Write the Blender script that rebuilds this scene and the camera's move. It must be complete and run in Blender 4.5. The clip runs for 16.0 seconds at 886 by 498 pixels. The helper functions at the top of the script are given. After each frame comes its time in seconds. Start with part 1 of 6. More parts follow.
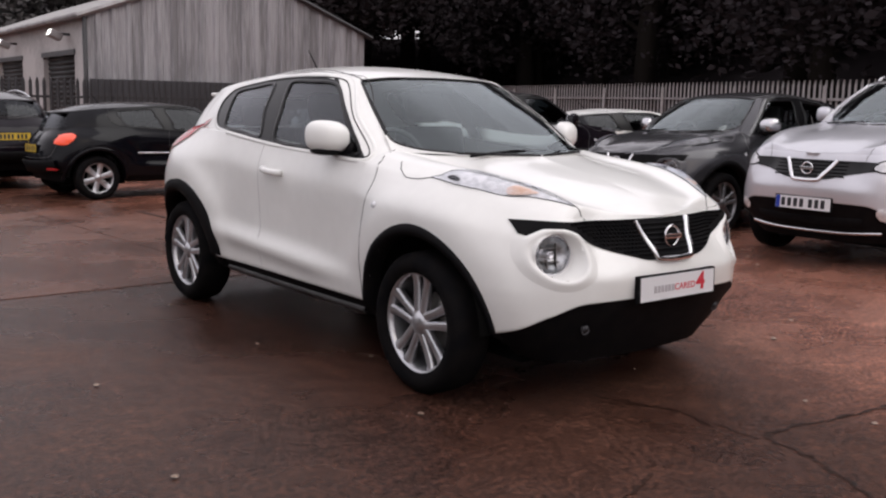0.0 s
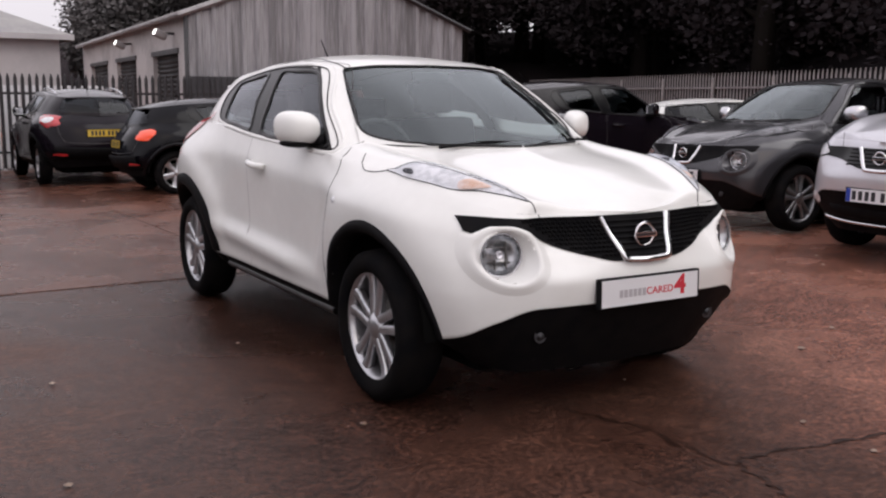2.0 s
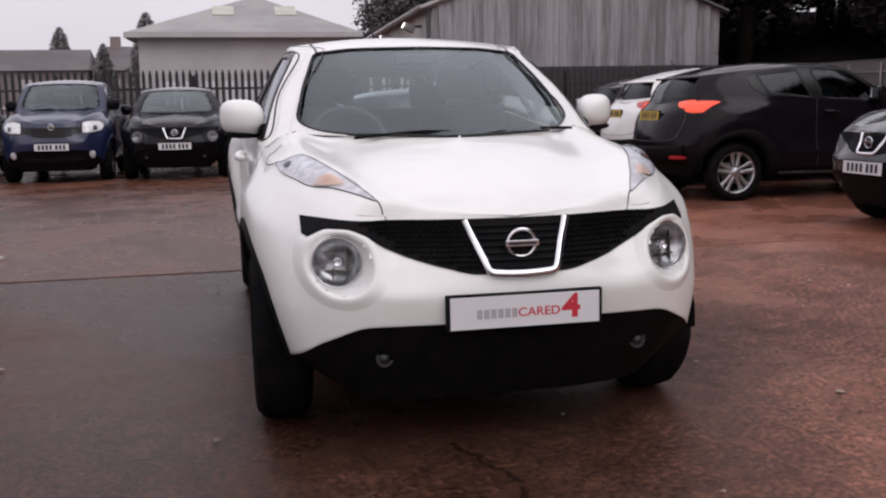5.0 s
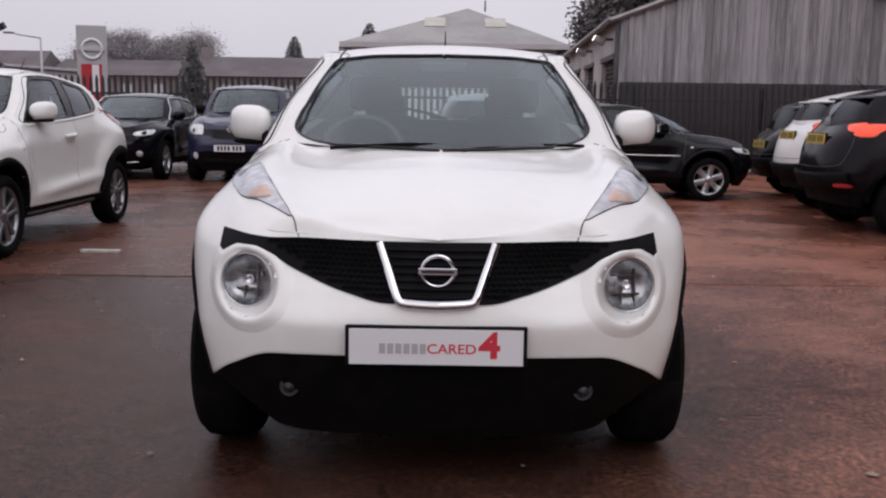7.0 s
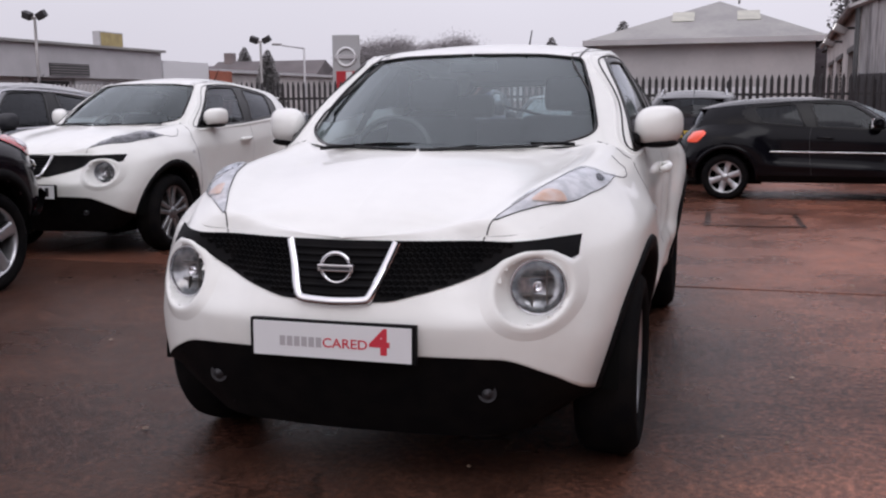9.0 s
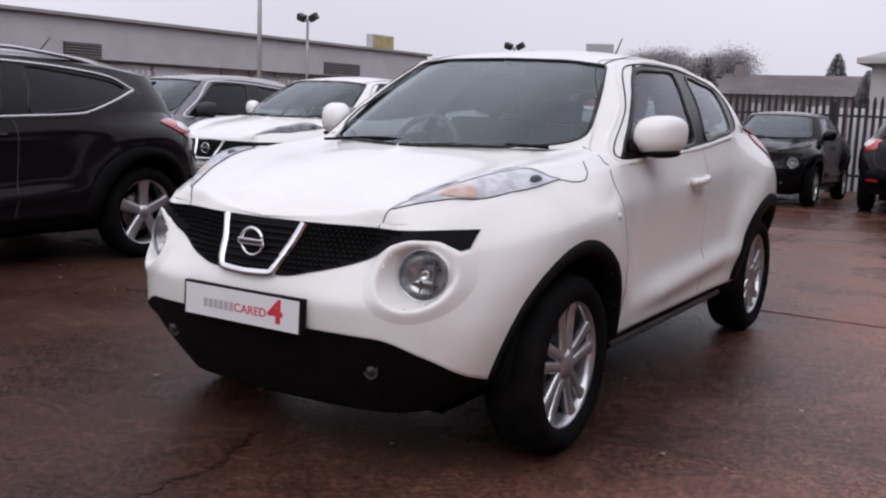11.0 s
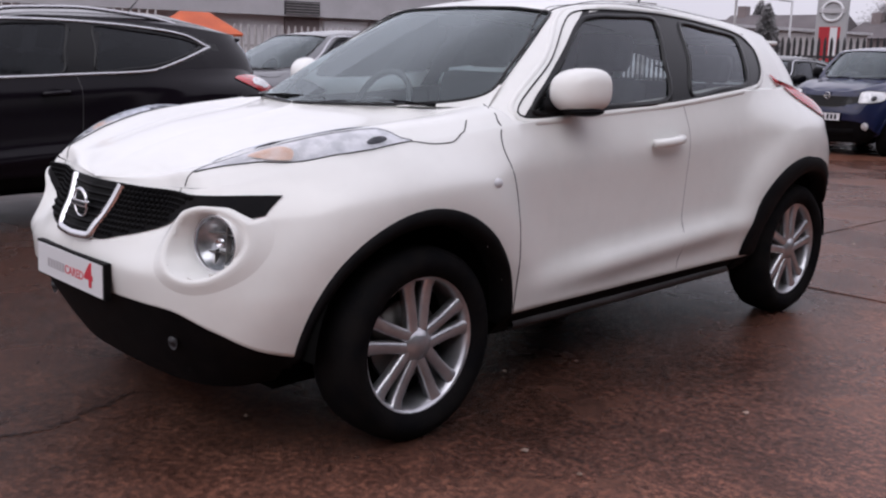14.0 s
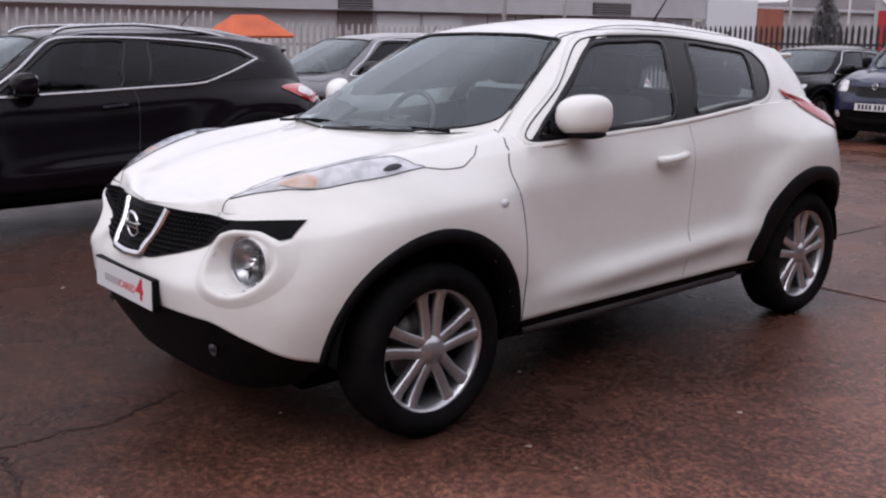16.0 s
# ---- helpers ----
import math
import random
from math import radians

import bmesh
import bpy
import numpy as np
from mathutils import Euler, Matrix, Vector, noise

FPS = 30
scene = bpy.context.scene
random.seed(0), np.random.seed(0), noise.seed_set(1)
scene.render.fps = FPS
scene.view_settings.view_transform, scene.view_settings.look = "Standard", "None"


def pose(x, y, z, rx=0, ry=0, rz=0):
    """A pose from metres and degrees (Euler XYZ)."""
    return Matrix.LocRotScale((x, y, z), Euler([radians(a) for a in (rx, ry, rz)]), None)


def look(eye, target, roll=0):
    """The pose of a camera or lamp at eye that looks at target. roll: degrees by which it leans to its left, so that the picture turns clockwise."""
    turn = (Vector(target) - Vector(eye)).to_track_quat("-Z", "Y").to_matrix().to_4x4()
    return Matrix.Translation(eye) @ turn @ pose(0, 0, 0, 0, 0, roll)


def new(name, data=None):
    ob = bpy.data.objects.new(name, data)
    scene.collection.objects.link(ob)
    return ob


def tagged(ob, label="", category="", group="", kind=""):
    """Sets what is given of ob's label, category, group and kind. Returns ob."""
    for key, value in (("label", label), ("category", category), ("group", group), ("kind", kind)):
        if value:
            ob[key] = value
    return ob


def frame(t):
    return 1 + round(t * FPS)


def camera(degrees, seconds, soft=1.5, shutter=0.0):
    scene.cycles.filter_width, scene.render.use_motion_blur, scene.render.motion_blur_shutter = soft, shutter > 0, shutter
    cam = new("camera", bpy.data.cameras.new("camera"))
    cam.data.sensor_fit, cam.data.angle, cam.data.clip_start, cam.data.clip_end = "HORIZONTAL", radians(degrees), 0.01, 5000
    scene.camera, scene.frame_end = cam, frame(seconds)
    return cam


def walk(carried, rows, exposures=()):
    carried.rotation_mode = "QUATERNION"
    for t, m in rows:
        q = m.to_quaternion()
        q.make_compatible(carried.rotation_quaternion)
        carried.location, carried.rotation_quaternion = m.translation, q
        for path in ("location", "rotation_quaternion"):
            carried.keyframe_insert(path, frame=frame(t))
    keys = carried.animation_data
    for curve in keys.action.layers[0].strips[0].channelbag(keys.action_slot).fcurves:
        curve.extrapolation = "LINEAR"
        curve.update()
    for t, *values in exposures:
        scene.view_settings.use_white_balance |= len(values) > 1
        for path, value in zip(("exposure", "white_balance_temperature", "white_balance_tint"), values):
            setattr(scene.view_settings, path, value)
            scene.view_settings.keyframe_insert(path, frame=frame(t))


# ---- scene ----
cam = camera(49.6, 16.0, soft=2.2)
PATH = [
    (0, (-3.407, -3.399, 1.32), (-2.172, -1.854, 1.019), 1.2),
    (0.5, (-3.236, -3.524, 1.312), (-2.055, -1.935, 1.026), 1.3),
    (1, (-3.038, -3.572, 1.306), (-1.912, -1.947, 1.0), -0.1),
    (1.5, (-2.816, -3.53, 1.285), (-1.718, -1.883, 0.996), 1.1),
    (2, (-2.63, -3.567, 1.3), (-1.611, -1.876, 0.984), 0.4),
    (2.5, (-2.335, -3.683, 1.285), (-1.419, -1.931, 0.981), 0.4),
    (3, (-2.05, -3.666, 1.254), (-1.197, -1.89, 0.914), -0.4),
    (3.5, (-1.795, -3.637, 1.283), (-1.024, -1.82, 0.957), 0.1),
    (4, (-1.497, -3.708, 1.289), (-0.865, -1.839, 0.957), -0.3),
    (4.2, (-1.375, -3.719, 1.288), (-0.793, -1.837, 0.947), -0.1),
    (6.5, (-0.212, -3.562, 1.233), (-0.064, -1.591, 0.927), -1.0),
    (7, (0.027, -3.499, 1.259), (0.019, -1.523, 0.95), 0.8),
    (7.5, (0.321, -3.519, 1.253), (0.15, -1.55, 0.943), -0.1),
    (8, (0.615, -3.505, 1.258), (0.314, -1.553, 0.943), -1.1),
    (8.5, (0.867, -3.397, 1.226), (0.44, -1.465, 0.935), -0.2),
    (9, (1.09, -3.377, 1.26), (0.544, -1.478, 0.95), -0.5),
    (9.2, (1.217, -3.365, 1.249), (0.616, -1.48, 0.952), -0.5),
    (11.3, (2.317, -3.013, 1.239), (1.227, -1.367, 0.919), 1.9),
    (11.5, (2.388, -2.956, 1.252), (1.272, -1.33, 0.916), 1.5),
    (12, (2.539, -2.749, 1.248), (1.35, -1.177, 0.907), 1.4),
    (12.5, (2.691, -2.6, 1.266), (1.447, -1.077, 0.901), 1.6),
    (13, (2.93, -2.399, 1.265), (1.597, -0.951, 0.912), 1.4),
    (13.5, (3.006, -2.19, 1.248), (1.619, -0.799, 0.876), 1.7),
    (14, (3.044, -2.034, 1.279), (1.632, -0.677, 0.87), 1.3),
    (14.5, (3.159, -2.011, 1.341), (1.731, -0.687, 0.886), 0.6),
    (15, (3.28, -2.047, 1.415), (1.861, -0.692, 1.029), 0.0),
    (15.5, (3.353, -2.091, 1.44), (1.866, -0.823, 1.014), -0.8),
    (16, (3.373, -2.122, 1.447), (1.886, -0.857, 1.011), 0.3),
]
walk(cam, [(t, look(eye, target, roll)) for t, eye, target, roll in PATH],
     [(0, 0.32, 6500, 10), (4, 0.24, 6420, 12), (6.7, 0.0, 6290, 12), (8.5, 0.13, 6210, 12), (12.5, 0.21, 6070, 13), (16, 0.26, 6140, 13)])
# ---- light ----
world = bpy.data.worlds.new("sky")
scene.world = world
world.use_nodes = True
wn, wl = world.node_tree.nodes, world.node_tree.links
wn.clear()
w_out, w_bg = wn.new("ShaderNodeOutputWorld"), wn.new("ShaderNodeBackground")
sky = wn.new("ShaderNodeTexSky")
sky.sky_type, sky.sun_disc = "NISHITA", False
sky.sun_elevation, sky.sun_rotation, sky.dust_density, sky.air_density = radians(42), radians(200), 6.0, 1.5
# A closed overcast deck: the clear sky is almost wholly veiled by grey cloud, a little brighter overhead.
w_co, w_sep, w_ramp, w_mix = wn.new("ShaderNodeTexCoord"), wn.new("ShaderNodeSeparateXYZ"), wn.new("ShaderNodeValToRGB"), wn.new("ShaderNodeMixRGB")
w_noise = wn.new("ShaderNodeTexNoise")
w_noise.inputs["Scale"].default_value = 1.6
w_mul = wn.new("ShaderNodeMixRGB")
w_mul.blend_type, w_mul.inputs["Fac"].default_value = "MULTIPLY", 1.0
w_soft = wn.new("ShaderNodeMapRange")
w_soft.inputs["From Min"].default_value, w_soft.inputs["From Max"].default_value = 0.3, 0.7
w_soft.inputs["To Min"].default_value, w_soft.inputs["To Max"].default_value = 0.86, 1.06
w_ramp.color_ramp.elements[0].color, w_ramp.color_ramp.elements[0].position = (7.4, 7.0, 7.5, 1), 0.0
w_ramp.color_ramp.elements[1].color, w_ramp.color_ramp.elements[1].position = (10.8, 10.2, 10.9, 1), 0.8
w_mix.inputs["Fac"].default_value = 0.9
w_bg.inputs["Strength"].default_value = 0.1
wl.new(w_co.outputs["Generated"], w_sep.inputs[0])
wl.new(w_co.outputs["Generated"], w_noise.inputs["Vector"])
wl.new(w_sep.outputs["Z"], w_ramp.inputs["Fac"])
wl.new(sky.outputs[0], w_mix.inputs["Color1"])
wl.new(w_ramp.outputs[0], w_mul.inputs["Color1"])
wl.new(w_noise.outputs["Fac"], w_soft.inputs["Value"])
wl.new(w_soft.outputs[0], w_mul.inputs["Color2"])
wl.new(w_mul.outputs[0], w_mix.inputs["Color2"])
wl.new(w_mix.outputs[0], w_bg.inputs["Color"])
wl.new(w_bg.outputs[0], w_out.inputs["Surface"])

sun_data = bpy.data.lights.new("sun", "SUN")
sun_data.energy, sun_data.angle, sun_data.color = 0.8, radians(50), (1.0, 0.97, 0.93)
sun = new("sun", sun_data)
sun.matrix_world = look((9, -9, 16), (0, 0, 0))


# ---- materials ----
def material(name, base, rough=0.5, metal=0.0, coat=0.0, second=None, scale=6.0, bump=0.0, bump_scale=80.0, rough2=None, spec=0.5, emit=None, trans=0.0, fine=0.25, stretch=None):
    """A surface of two tones mixed by noise at two scales, with fine relief."""
    m = bpy.data.materials.new(name)
    m.use_nodes = True
    n, l = m.node_tree.nodes, m.node_tree.links
    b = n["Principled BSDF"]
    co = n.new("ShaderNodeTexCoord")
    b.inputs["Roughness"].default_value, b.inputs["Metallic"].default_value = rough, metal
    b.inputs["Coat Weight"].default_value, b.inputs["Coat Roughness"].default_value = coat, 0.06
    b.inputs["Specular IOR Level"].default_value = spec
    b.inputs["Transmission Weight"].default_value = trans
    b.inputs["Base Color"].default_value = (*base, 1)
    if second or rough2 is not None:
        big, small, mixn = n.new("ShaderNodeTexNoise"), n.new("ShaderNodeTexNoise"), n.new("ShaderNodeMath")
        big.inputs["Scale"].default_value, big.inputs["Detail"].default_value = scale, 4
        small.inputs["Scale"].default_value, small.inputs["Detail"].default_value = scale * 11, 6
        where = co.outputs["Object"]
        if stretch:
            pull = n.new("ShaderNodeMapping")
            pull.inputs["Scale"].default_value = stretch
            l.new(where, pull.inputs["Vector"])
            where = pull.outputs[0]
        l.new(where, big.inputs["Vector"])
        l.new(where, small.inputs["Vector"])
        mixn.operation = "MULTIPLY_ADD"
        mixn.inputs[1].default_value = fine
        l.new(small.outputs["Fac"], mixn.inputs[0])
        l.new(big.outputs["Fac"], mixn.inputs[2])
        span = n.new("ShaderNodeMapRange")
        span.inputs["From Min"].default_value, span.inputs["From Max"].default_value = 0.38 + fine / 2, 0.62 + fine / 2
        l.new(mixn.outputs[0], span.inputs["Value"])
        if second:
            mc = n.new("ShaderNodeMixRGB")
            mc.inputs["Color1"].default_value, mc.inputs["Color2"].default_value = (*base, 1), (*second, 1)
            l.new(span.outputs[0], mc.inputs["Fac"])
            l.new(mc.outputs[0], b.inputs["Base Color"])
        if rough2 is not None:
            mr = n.new("ShaderNodeMapRange")
            mr.inputs["To Min"].default_value, mr.inputs["To Max"].default_value = rough, rough2
            l.new(span.outputs[0], mr.inputs["Value"])
            l.new(mr.outputs[0], b.inputs["Roughness"])
    if bump:
        bn, bt = n.new("ShaderNodeBump"), n.new("ShaderNodeTexNoise")
        bt.inputs["Scale"].default_value, bt.inputs["Detail"].default_value = bump_scale, 5
        bn.inputs["Strength"].default_value, bn.inputs["Distance"].default_value = bump, 0.01
        l.new(co.outputs["Object"], bt.inputs["Vector"])
        l.new(bt.outputs["Fac"], bn.inputs["Height"])
        l.new(bn.outputs[0], b.inputs["Normal"])
    if emit:
        b.inputs["Emission Color"].default_value, b.inputs["Emission Strength"].default_value = (*emit[:3], 1), emit[3]
    return m


def paint(name, base, second=None, metal=0.0, rough=0.32, coat=0.8, spec=0.25):
    return material(name, base, rough, metal, coat=coat, spec=spec, second=second or tuple(c * 0.93 for c in base), scale=1.5, bump=0.02, bump_scale=260)


def glass_material(name, tint, ior=1.6, sheen=(0.92, 0.95, 1.0)):
    """Tinted car glass: a sharp mirror by Fresnel over a tinted see-through pane."""
    m = bpy.data.materials.new(name)
    m.use_nodes = True
    n, l = m.node_tree.nodes, m.node_tree.links
    n.clear()
    out, mx, gl, tr, fr = n.new("ShaderNodeOutputMaterial"), n.new("ShaderNodeMixShader"), n.new("ShaderNodeBsdfGlossy"), n.new("ShaderNodeBsdfTransparent"), n.new("ShaderNodeFresnel")
    fr.inputs["IOR"].default_value = ior
    gl.inputs["Roughness"].default_value = 0.04
    gl.inputs["Color"].default_value = (*sheen, 1)
    tr.inputs["Color"].default_value = (*tint, 1)
    l.new(fr.outputs[0], mx.inputs["Fac"])
    l.new(tr.outputs[0], mx.inputs[1])
    l.new(gl.outputs[0], mx.inputs[2])
    l.new(mx.outputs[0], out.inputs["Surface"])
    return m


M = {
    "white": paint("pearl_white_paint", (0.835, 0.835, 0.812), rough=0.4, coat=0.7),
    "grey": paint("dark_grey_paint", (0.05, 0.05, 0.056), metal=0.4, rough=0.24, coat=0.7),
    "silver": paint("silver_paint", (0.60, 0.60, 0.64), metal=0.35, rough=0.3),
    "black": paint("black_paint", (0.004, 0.004, 0.006), rough=0.12, coat=0.0, spec=0.2),
    "plum": paint("dark_plum_paint", (0.008, 0.006, 0.009), rough=0.12, coat=0.0, spec=0.2),
    "navy": paint("navy_paint", (0.012, 0.017, 0.055)),
    "ash": paint("ash_grey_paint", (0.16, 0.16, 0.17), metal=0.5, rough=0.3),
    "plastic": material("black_moulded_plastic", (0.005, 0.005, 0.006), 0.6, second=(0.008, 0.0075, 0.008), scale=14, bump=0.15, bump_scale=400, spec=0.07),
    # Paler than the other trim: caught sky light is put into the colour.
    "sill": material("sky_caught_sill_plastic", (0.035, 0.033, 0.034), 0.4, second=(0.06, 0.056, 0.057), scale=12, spec=0.35),
    "gloss": material("piano_black_trim", (0.006, 0.006, 0.007), 0.3, spec=0.3),
    "faint": material("fine_shut_line", (0.45, 0.44, 0.445), 0.6),
    # Near-black that puts the shade of hollows into wheels, arches, cabin and underside.
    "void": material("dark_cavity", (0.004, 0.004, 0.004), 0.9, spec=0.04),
    "gap": material("shut_line_shadow_gap", (0.09, 0.088, 0.09), 0.8),
    "glass": glass_material("tinted_window_glass", (0.84, 0.91, 0.92)),
    "screen": glass_material("wet_windscreen_glass", (0.88, 0.99, 0.99), 1.9, (0.89, 0.98, 1.0)),
    "privacy": glass_material("privacy_window_glass", (0.12, 0.13, 0.14), 1.4),
    "lens": glass_material("clear_lamp_lens", (0.93, 0.93, 0.94), 1.18),
    "chrome": material("chrome", (0.75, 0.75, 0.77), 0.08, 1.0),
    "satin": material("satin_silver_trim", (0.62, 0.62, 0.64), 0.25, 0.9),
    "alloy": material("silver_alloy", (0.56, 0.56, 0.58), 0.28, 0.8, second=(0.44, 0.44, 0.46), scale=9),
    "alloy_grey": material("machined_grey_alloy", (0.30, 0.30, 0.31), 0.32, 0.8, second=(0.22, 0.22, 0.23), scale=9),
    "alloy_dark": material("alloy_recess", (0.05, 0.05, 0.055), 0.5, 0.5),
    "tyre": material("tyre_rubber", (0.005, 0.005, 0.006), 0.8, spec=0.05, second=(0.009, 0.008, 0.008), scale=10, bump=0.3, bump_scale=150),
    "disc": material("brake_disc_steel", (0.2, 0.19, 0.18), 0.45, 0.9),
    # Pale, hardly metallic base: the lens's sky reflection is put into its colour.
    "reflector": material("lamp_reflector", (0.84, 0.84, 0.86), 0.25, 0.1, second=(0.60, 0.61, 0.63), scale=22),
    "bowl": material("faceted_lamp_bowl", (0.70, 0.71, 0.72), 0.18, 0.7, second=(0.22, 0.23, 0.24), scale=24),
    "smoked": material("smoked_lamp_housing", (0.09, 0.09, 0.095), 0.3, 0.2, second=(0.22, 0.22, 0.23), scale=16, coat=0.5),
    "amber": material("amber_bulb_housing", (0.72, 0.48, 0.36), 0.3, second=(0.78, 0.64, 0.58), scale=18, coat=0.4),
    "red": material("red_tail_lens", (0.45, 0.015, 0.02), 0.12, coat=1.0),
    "redlit": material("lit_red_tail_lens", (0.5, 0.03, 0.015), 0.2, coat=0.5, emit=(1.0, 0.10, 0.02, 0.55)),
    "orange_lens": material("orange_red_tail_lens", (0.75, 0.07, 0.03), 0.15, coat=1.0, emit=(1.0, 0.10, 0.03, 0.25)),
    "plate_white": material("white_plate", (0.72, 0.72, 0.74), 0.35, coat=0.3),
    "plate_yellow": material("yellow_plate", (0.62, 0.42, 0.04), 0.35, coat=0.3),
    "ink": material("black_print", (0.015, 0.015, 0.02), 0.5),
    "blue": material("blue_plate_band", (0.01, 0.04, 0.35), 0.4),
    "red_print": material("red_print", (0.55, 0.03, 0.05), 0.5),
    "grey_print": material("grey_print", (0.42, 0.40, 0.42), 0.5),
    "seat": material("charcoal_seat_cloth", (0.035, 0.035, 0.038), 0.9, second=(0.05, 0.05, 0.055), scale=20, bump=0.3, bump_scale=300),
    "dash": material("dashboard_plastic", (0.06, 0.062, 0.066), 0.6, bump=0.1, bump_scale=300),
}


# ---- helpers of this file ----
def part(name, bm, mat, parent=None, label="", smooth=True, normals=None):
    """Links a bmesh (or mesh) as one mesh object under a thing or part."""
    if isinstance(bm, bpy.types.Mesh):
        me = bm
    else:
        me = bpy.data.meshes.new(name)
        bm.to_mesh(me)
        bm.free()
    if not me.materials:
        me.materials.append(mat)
    if smooth and len(me.polygons):
        me.polygons.foreach_set("use_smooth", [True] * len(me.polygons))
    if normals is not None:
        me.normals_split_custom_set_from_vertices(normals)
    ob = new(name, me)
    if parent is not None:
        ob.parent = parent
    if label:
        ob["label"] = label
    return ob


def mesh_from(name, verts, faces, mat):
    me = bpy.data.meshes.new(name)
    me.from_pydata([tuple(map(float, v)) for v in verts], [], faces)
    me.update()
    me.materials.append(mat)
    return me


def box(bm, lo, hi, m=None, bevel=0.0):
    """A bevelled box from corner to corner, added to bm."""
    made = bmesh.ops.create_cube(bm, size=1.0)["verts"]
    lo, hi = Vector(lo), Vector(hi)
    for v in made:
        v.co = Vector((lo[i] + (v.co[i] + 0.5) * (hi[i] - lo[i]) for i in range(3)))
    if bevel:
        edges = list({e for v in made for e in v.link_edges})
        out = bmesh.ops.bevel(bm, geom=edges, offset=bevel, segments=2, affect="EDGES", profile=0.6)
        made = list({v for f in out["faces"] for v in f.verts} | {v for v in made if v.is_valid})
    if m is not None:
        for v in made:
            v.co = m @ v.co
    return made


def boxes(*items, bevel=0.0):
    bm = bmesh.new()
    for lo, hi, *rest in items:
        box(bm, lo, hi, rest[0] if rest else None, bevel)
    return bm


def tube(points, radius, sides=8, closed=False):
    """A round bar along points; radius may be a list."""
    pts = [Vector(p) for p in points]
    n = len(pts)
    rad = radius if isinstance(radius, (list, tuple)) else [radius] * n
    verts, faces = [], []
    side = None
    for i, p in enumerate(pts):
        a, b = pts[(i - 1) % n if closed else max(i - 1, 0)], pts[(i + 1) % n if closed else min(i + 1, n - 1)]
        d = (b - a).normalized()
        side = d.cross(Vector((0, 0, 1)) if abs(d.z) < 0.95 else Vector((1, 0, 0))).normalized() if side is None else (side - d * side.dot(d)).normalized()
        up = side.cross(d)
        for k in range(sides):
            ang = 2 * math.pi * k / sides
            verts.append(p + (side * math.cos(ang) + up * math.sin(ang)) * rad[i])
    for i in range(n if closed else n - 1):
        j = (i + 1) % n
        for k in range(sides):
            q = (k + 1) % sides
            faces.append((i * sides + k, i * sides + q, j * sides + q, j * sides + k))
    if not closed:
        faces += [tuple(range(sides))[::-1], tuple((n - 1) * sides + k for k in range(sides))]
    return verts, faces


def spun(profile, segments=32, axis="x"):
    """A ring or disc: (along, radius) pairs spun about the axis."""
    verts, faces = [], []
    m = len(profile)
    for k in range(segments):
        c, s = math.cos(2 * math.pi * k / segments), math.sin(2 * math.pi * k / segments)
        verts += [(a, r * c, r * s) if axis == "x" else ((r * c, a, r * s) if axis == "y" else (r * c, r * s, a)) for a, r in profile]
    for k in range(segments):
        q = (k + 1) % segments
        faces += [(k * m + i, k * m + i + 1, q * m + i + 1, q * m + i) for i in range(m - 1)]
    return verts, faces


def curve(xs, ys):
    """A smooth monotone curve through knots; ys may hold several columns."""
    xs, ys = np.array(xs, float), np.array(ys, float)
    ys = ys[:, None] if ys.ndim == 1 else ys
    h, d = np.diff(xs)[:, None], np.diff(ys, axis=0) / np.diff(xs)[:, None]
    m = np.zeros_like(ys)
    m[0], m[-1] = d[0], d[-1]
    for i in range(1, len(xs) - 1):
        w1, w2 = 2 * h[i] + h[i - 1], h[i] + 2 * h[i - 1]
        with np.errstate(divide="ignore", invalid="ignore"):
            v = (w1 + w2) / (w1 / d[i - 1] + w2 / d[i])
        m[i] = np.where(d[i - 1] * d[i] > 0, v, 0)

    def at(x):
        x = np.atleast_1d(np.asarray(x, float))
        i = np.clip(np.searchsorted(xs, x, side="right") - 1, 0, len(xs) - 2)
        t = ((x - xs[i]) / (xs[i + 1] - xs[i]))[:, None]
        t = np.clip(t, 0, 1)
        hh = h[i]
        out = ys[i] * (1 + 2 * t) * (1 - t) ** 2 + m[i] * hh * t * (1 - t) ** 2 + ys[i + 1] * t * t * (3 - 2 * t) + m[i + 1] * hh * t * t * (t - 1)
        return out[:, 0] if ys.shape[1] == 1 else out

    return at


def rounded(points, count=48, closed=True):
    """Points along a smooth line through the given ones."""
    p = np.array(points, float)
    n = len(p)
    out = []
    for u in np.linspace(0, n if closed else n - 1, count, endpoint=not closed):
        i = min(int(u), n - 1 if closed else n - 2)
        t = u - i
        if closed:
            a, b, c, d = p[(i - 1) % n], p[i % n], p[(i + 1) % n], p[(i + 2) % n]
        else:
            a, b, c, d = p[max(i - 1, 0)], p[i], p[i + 1], p[min(i + 2, n - 1)]
        k = 0.5 * 0.7
        m1, m2 = (c - a) * k, (d - b) * k
        out.append(b * (1 + 2 * t) * (1 - t) ** 2 + m1 * t * (1 - t) ** 2 + c * t * t * (3 - 2 * t) + m2 * t * t * (t - 1))
    return np.array(out)

# ---- cars ----
from mathutils import bvhtree

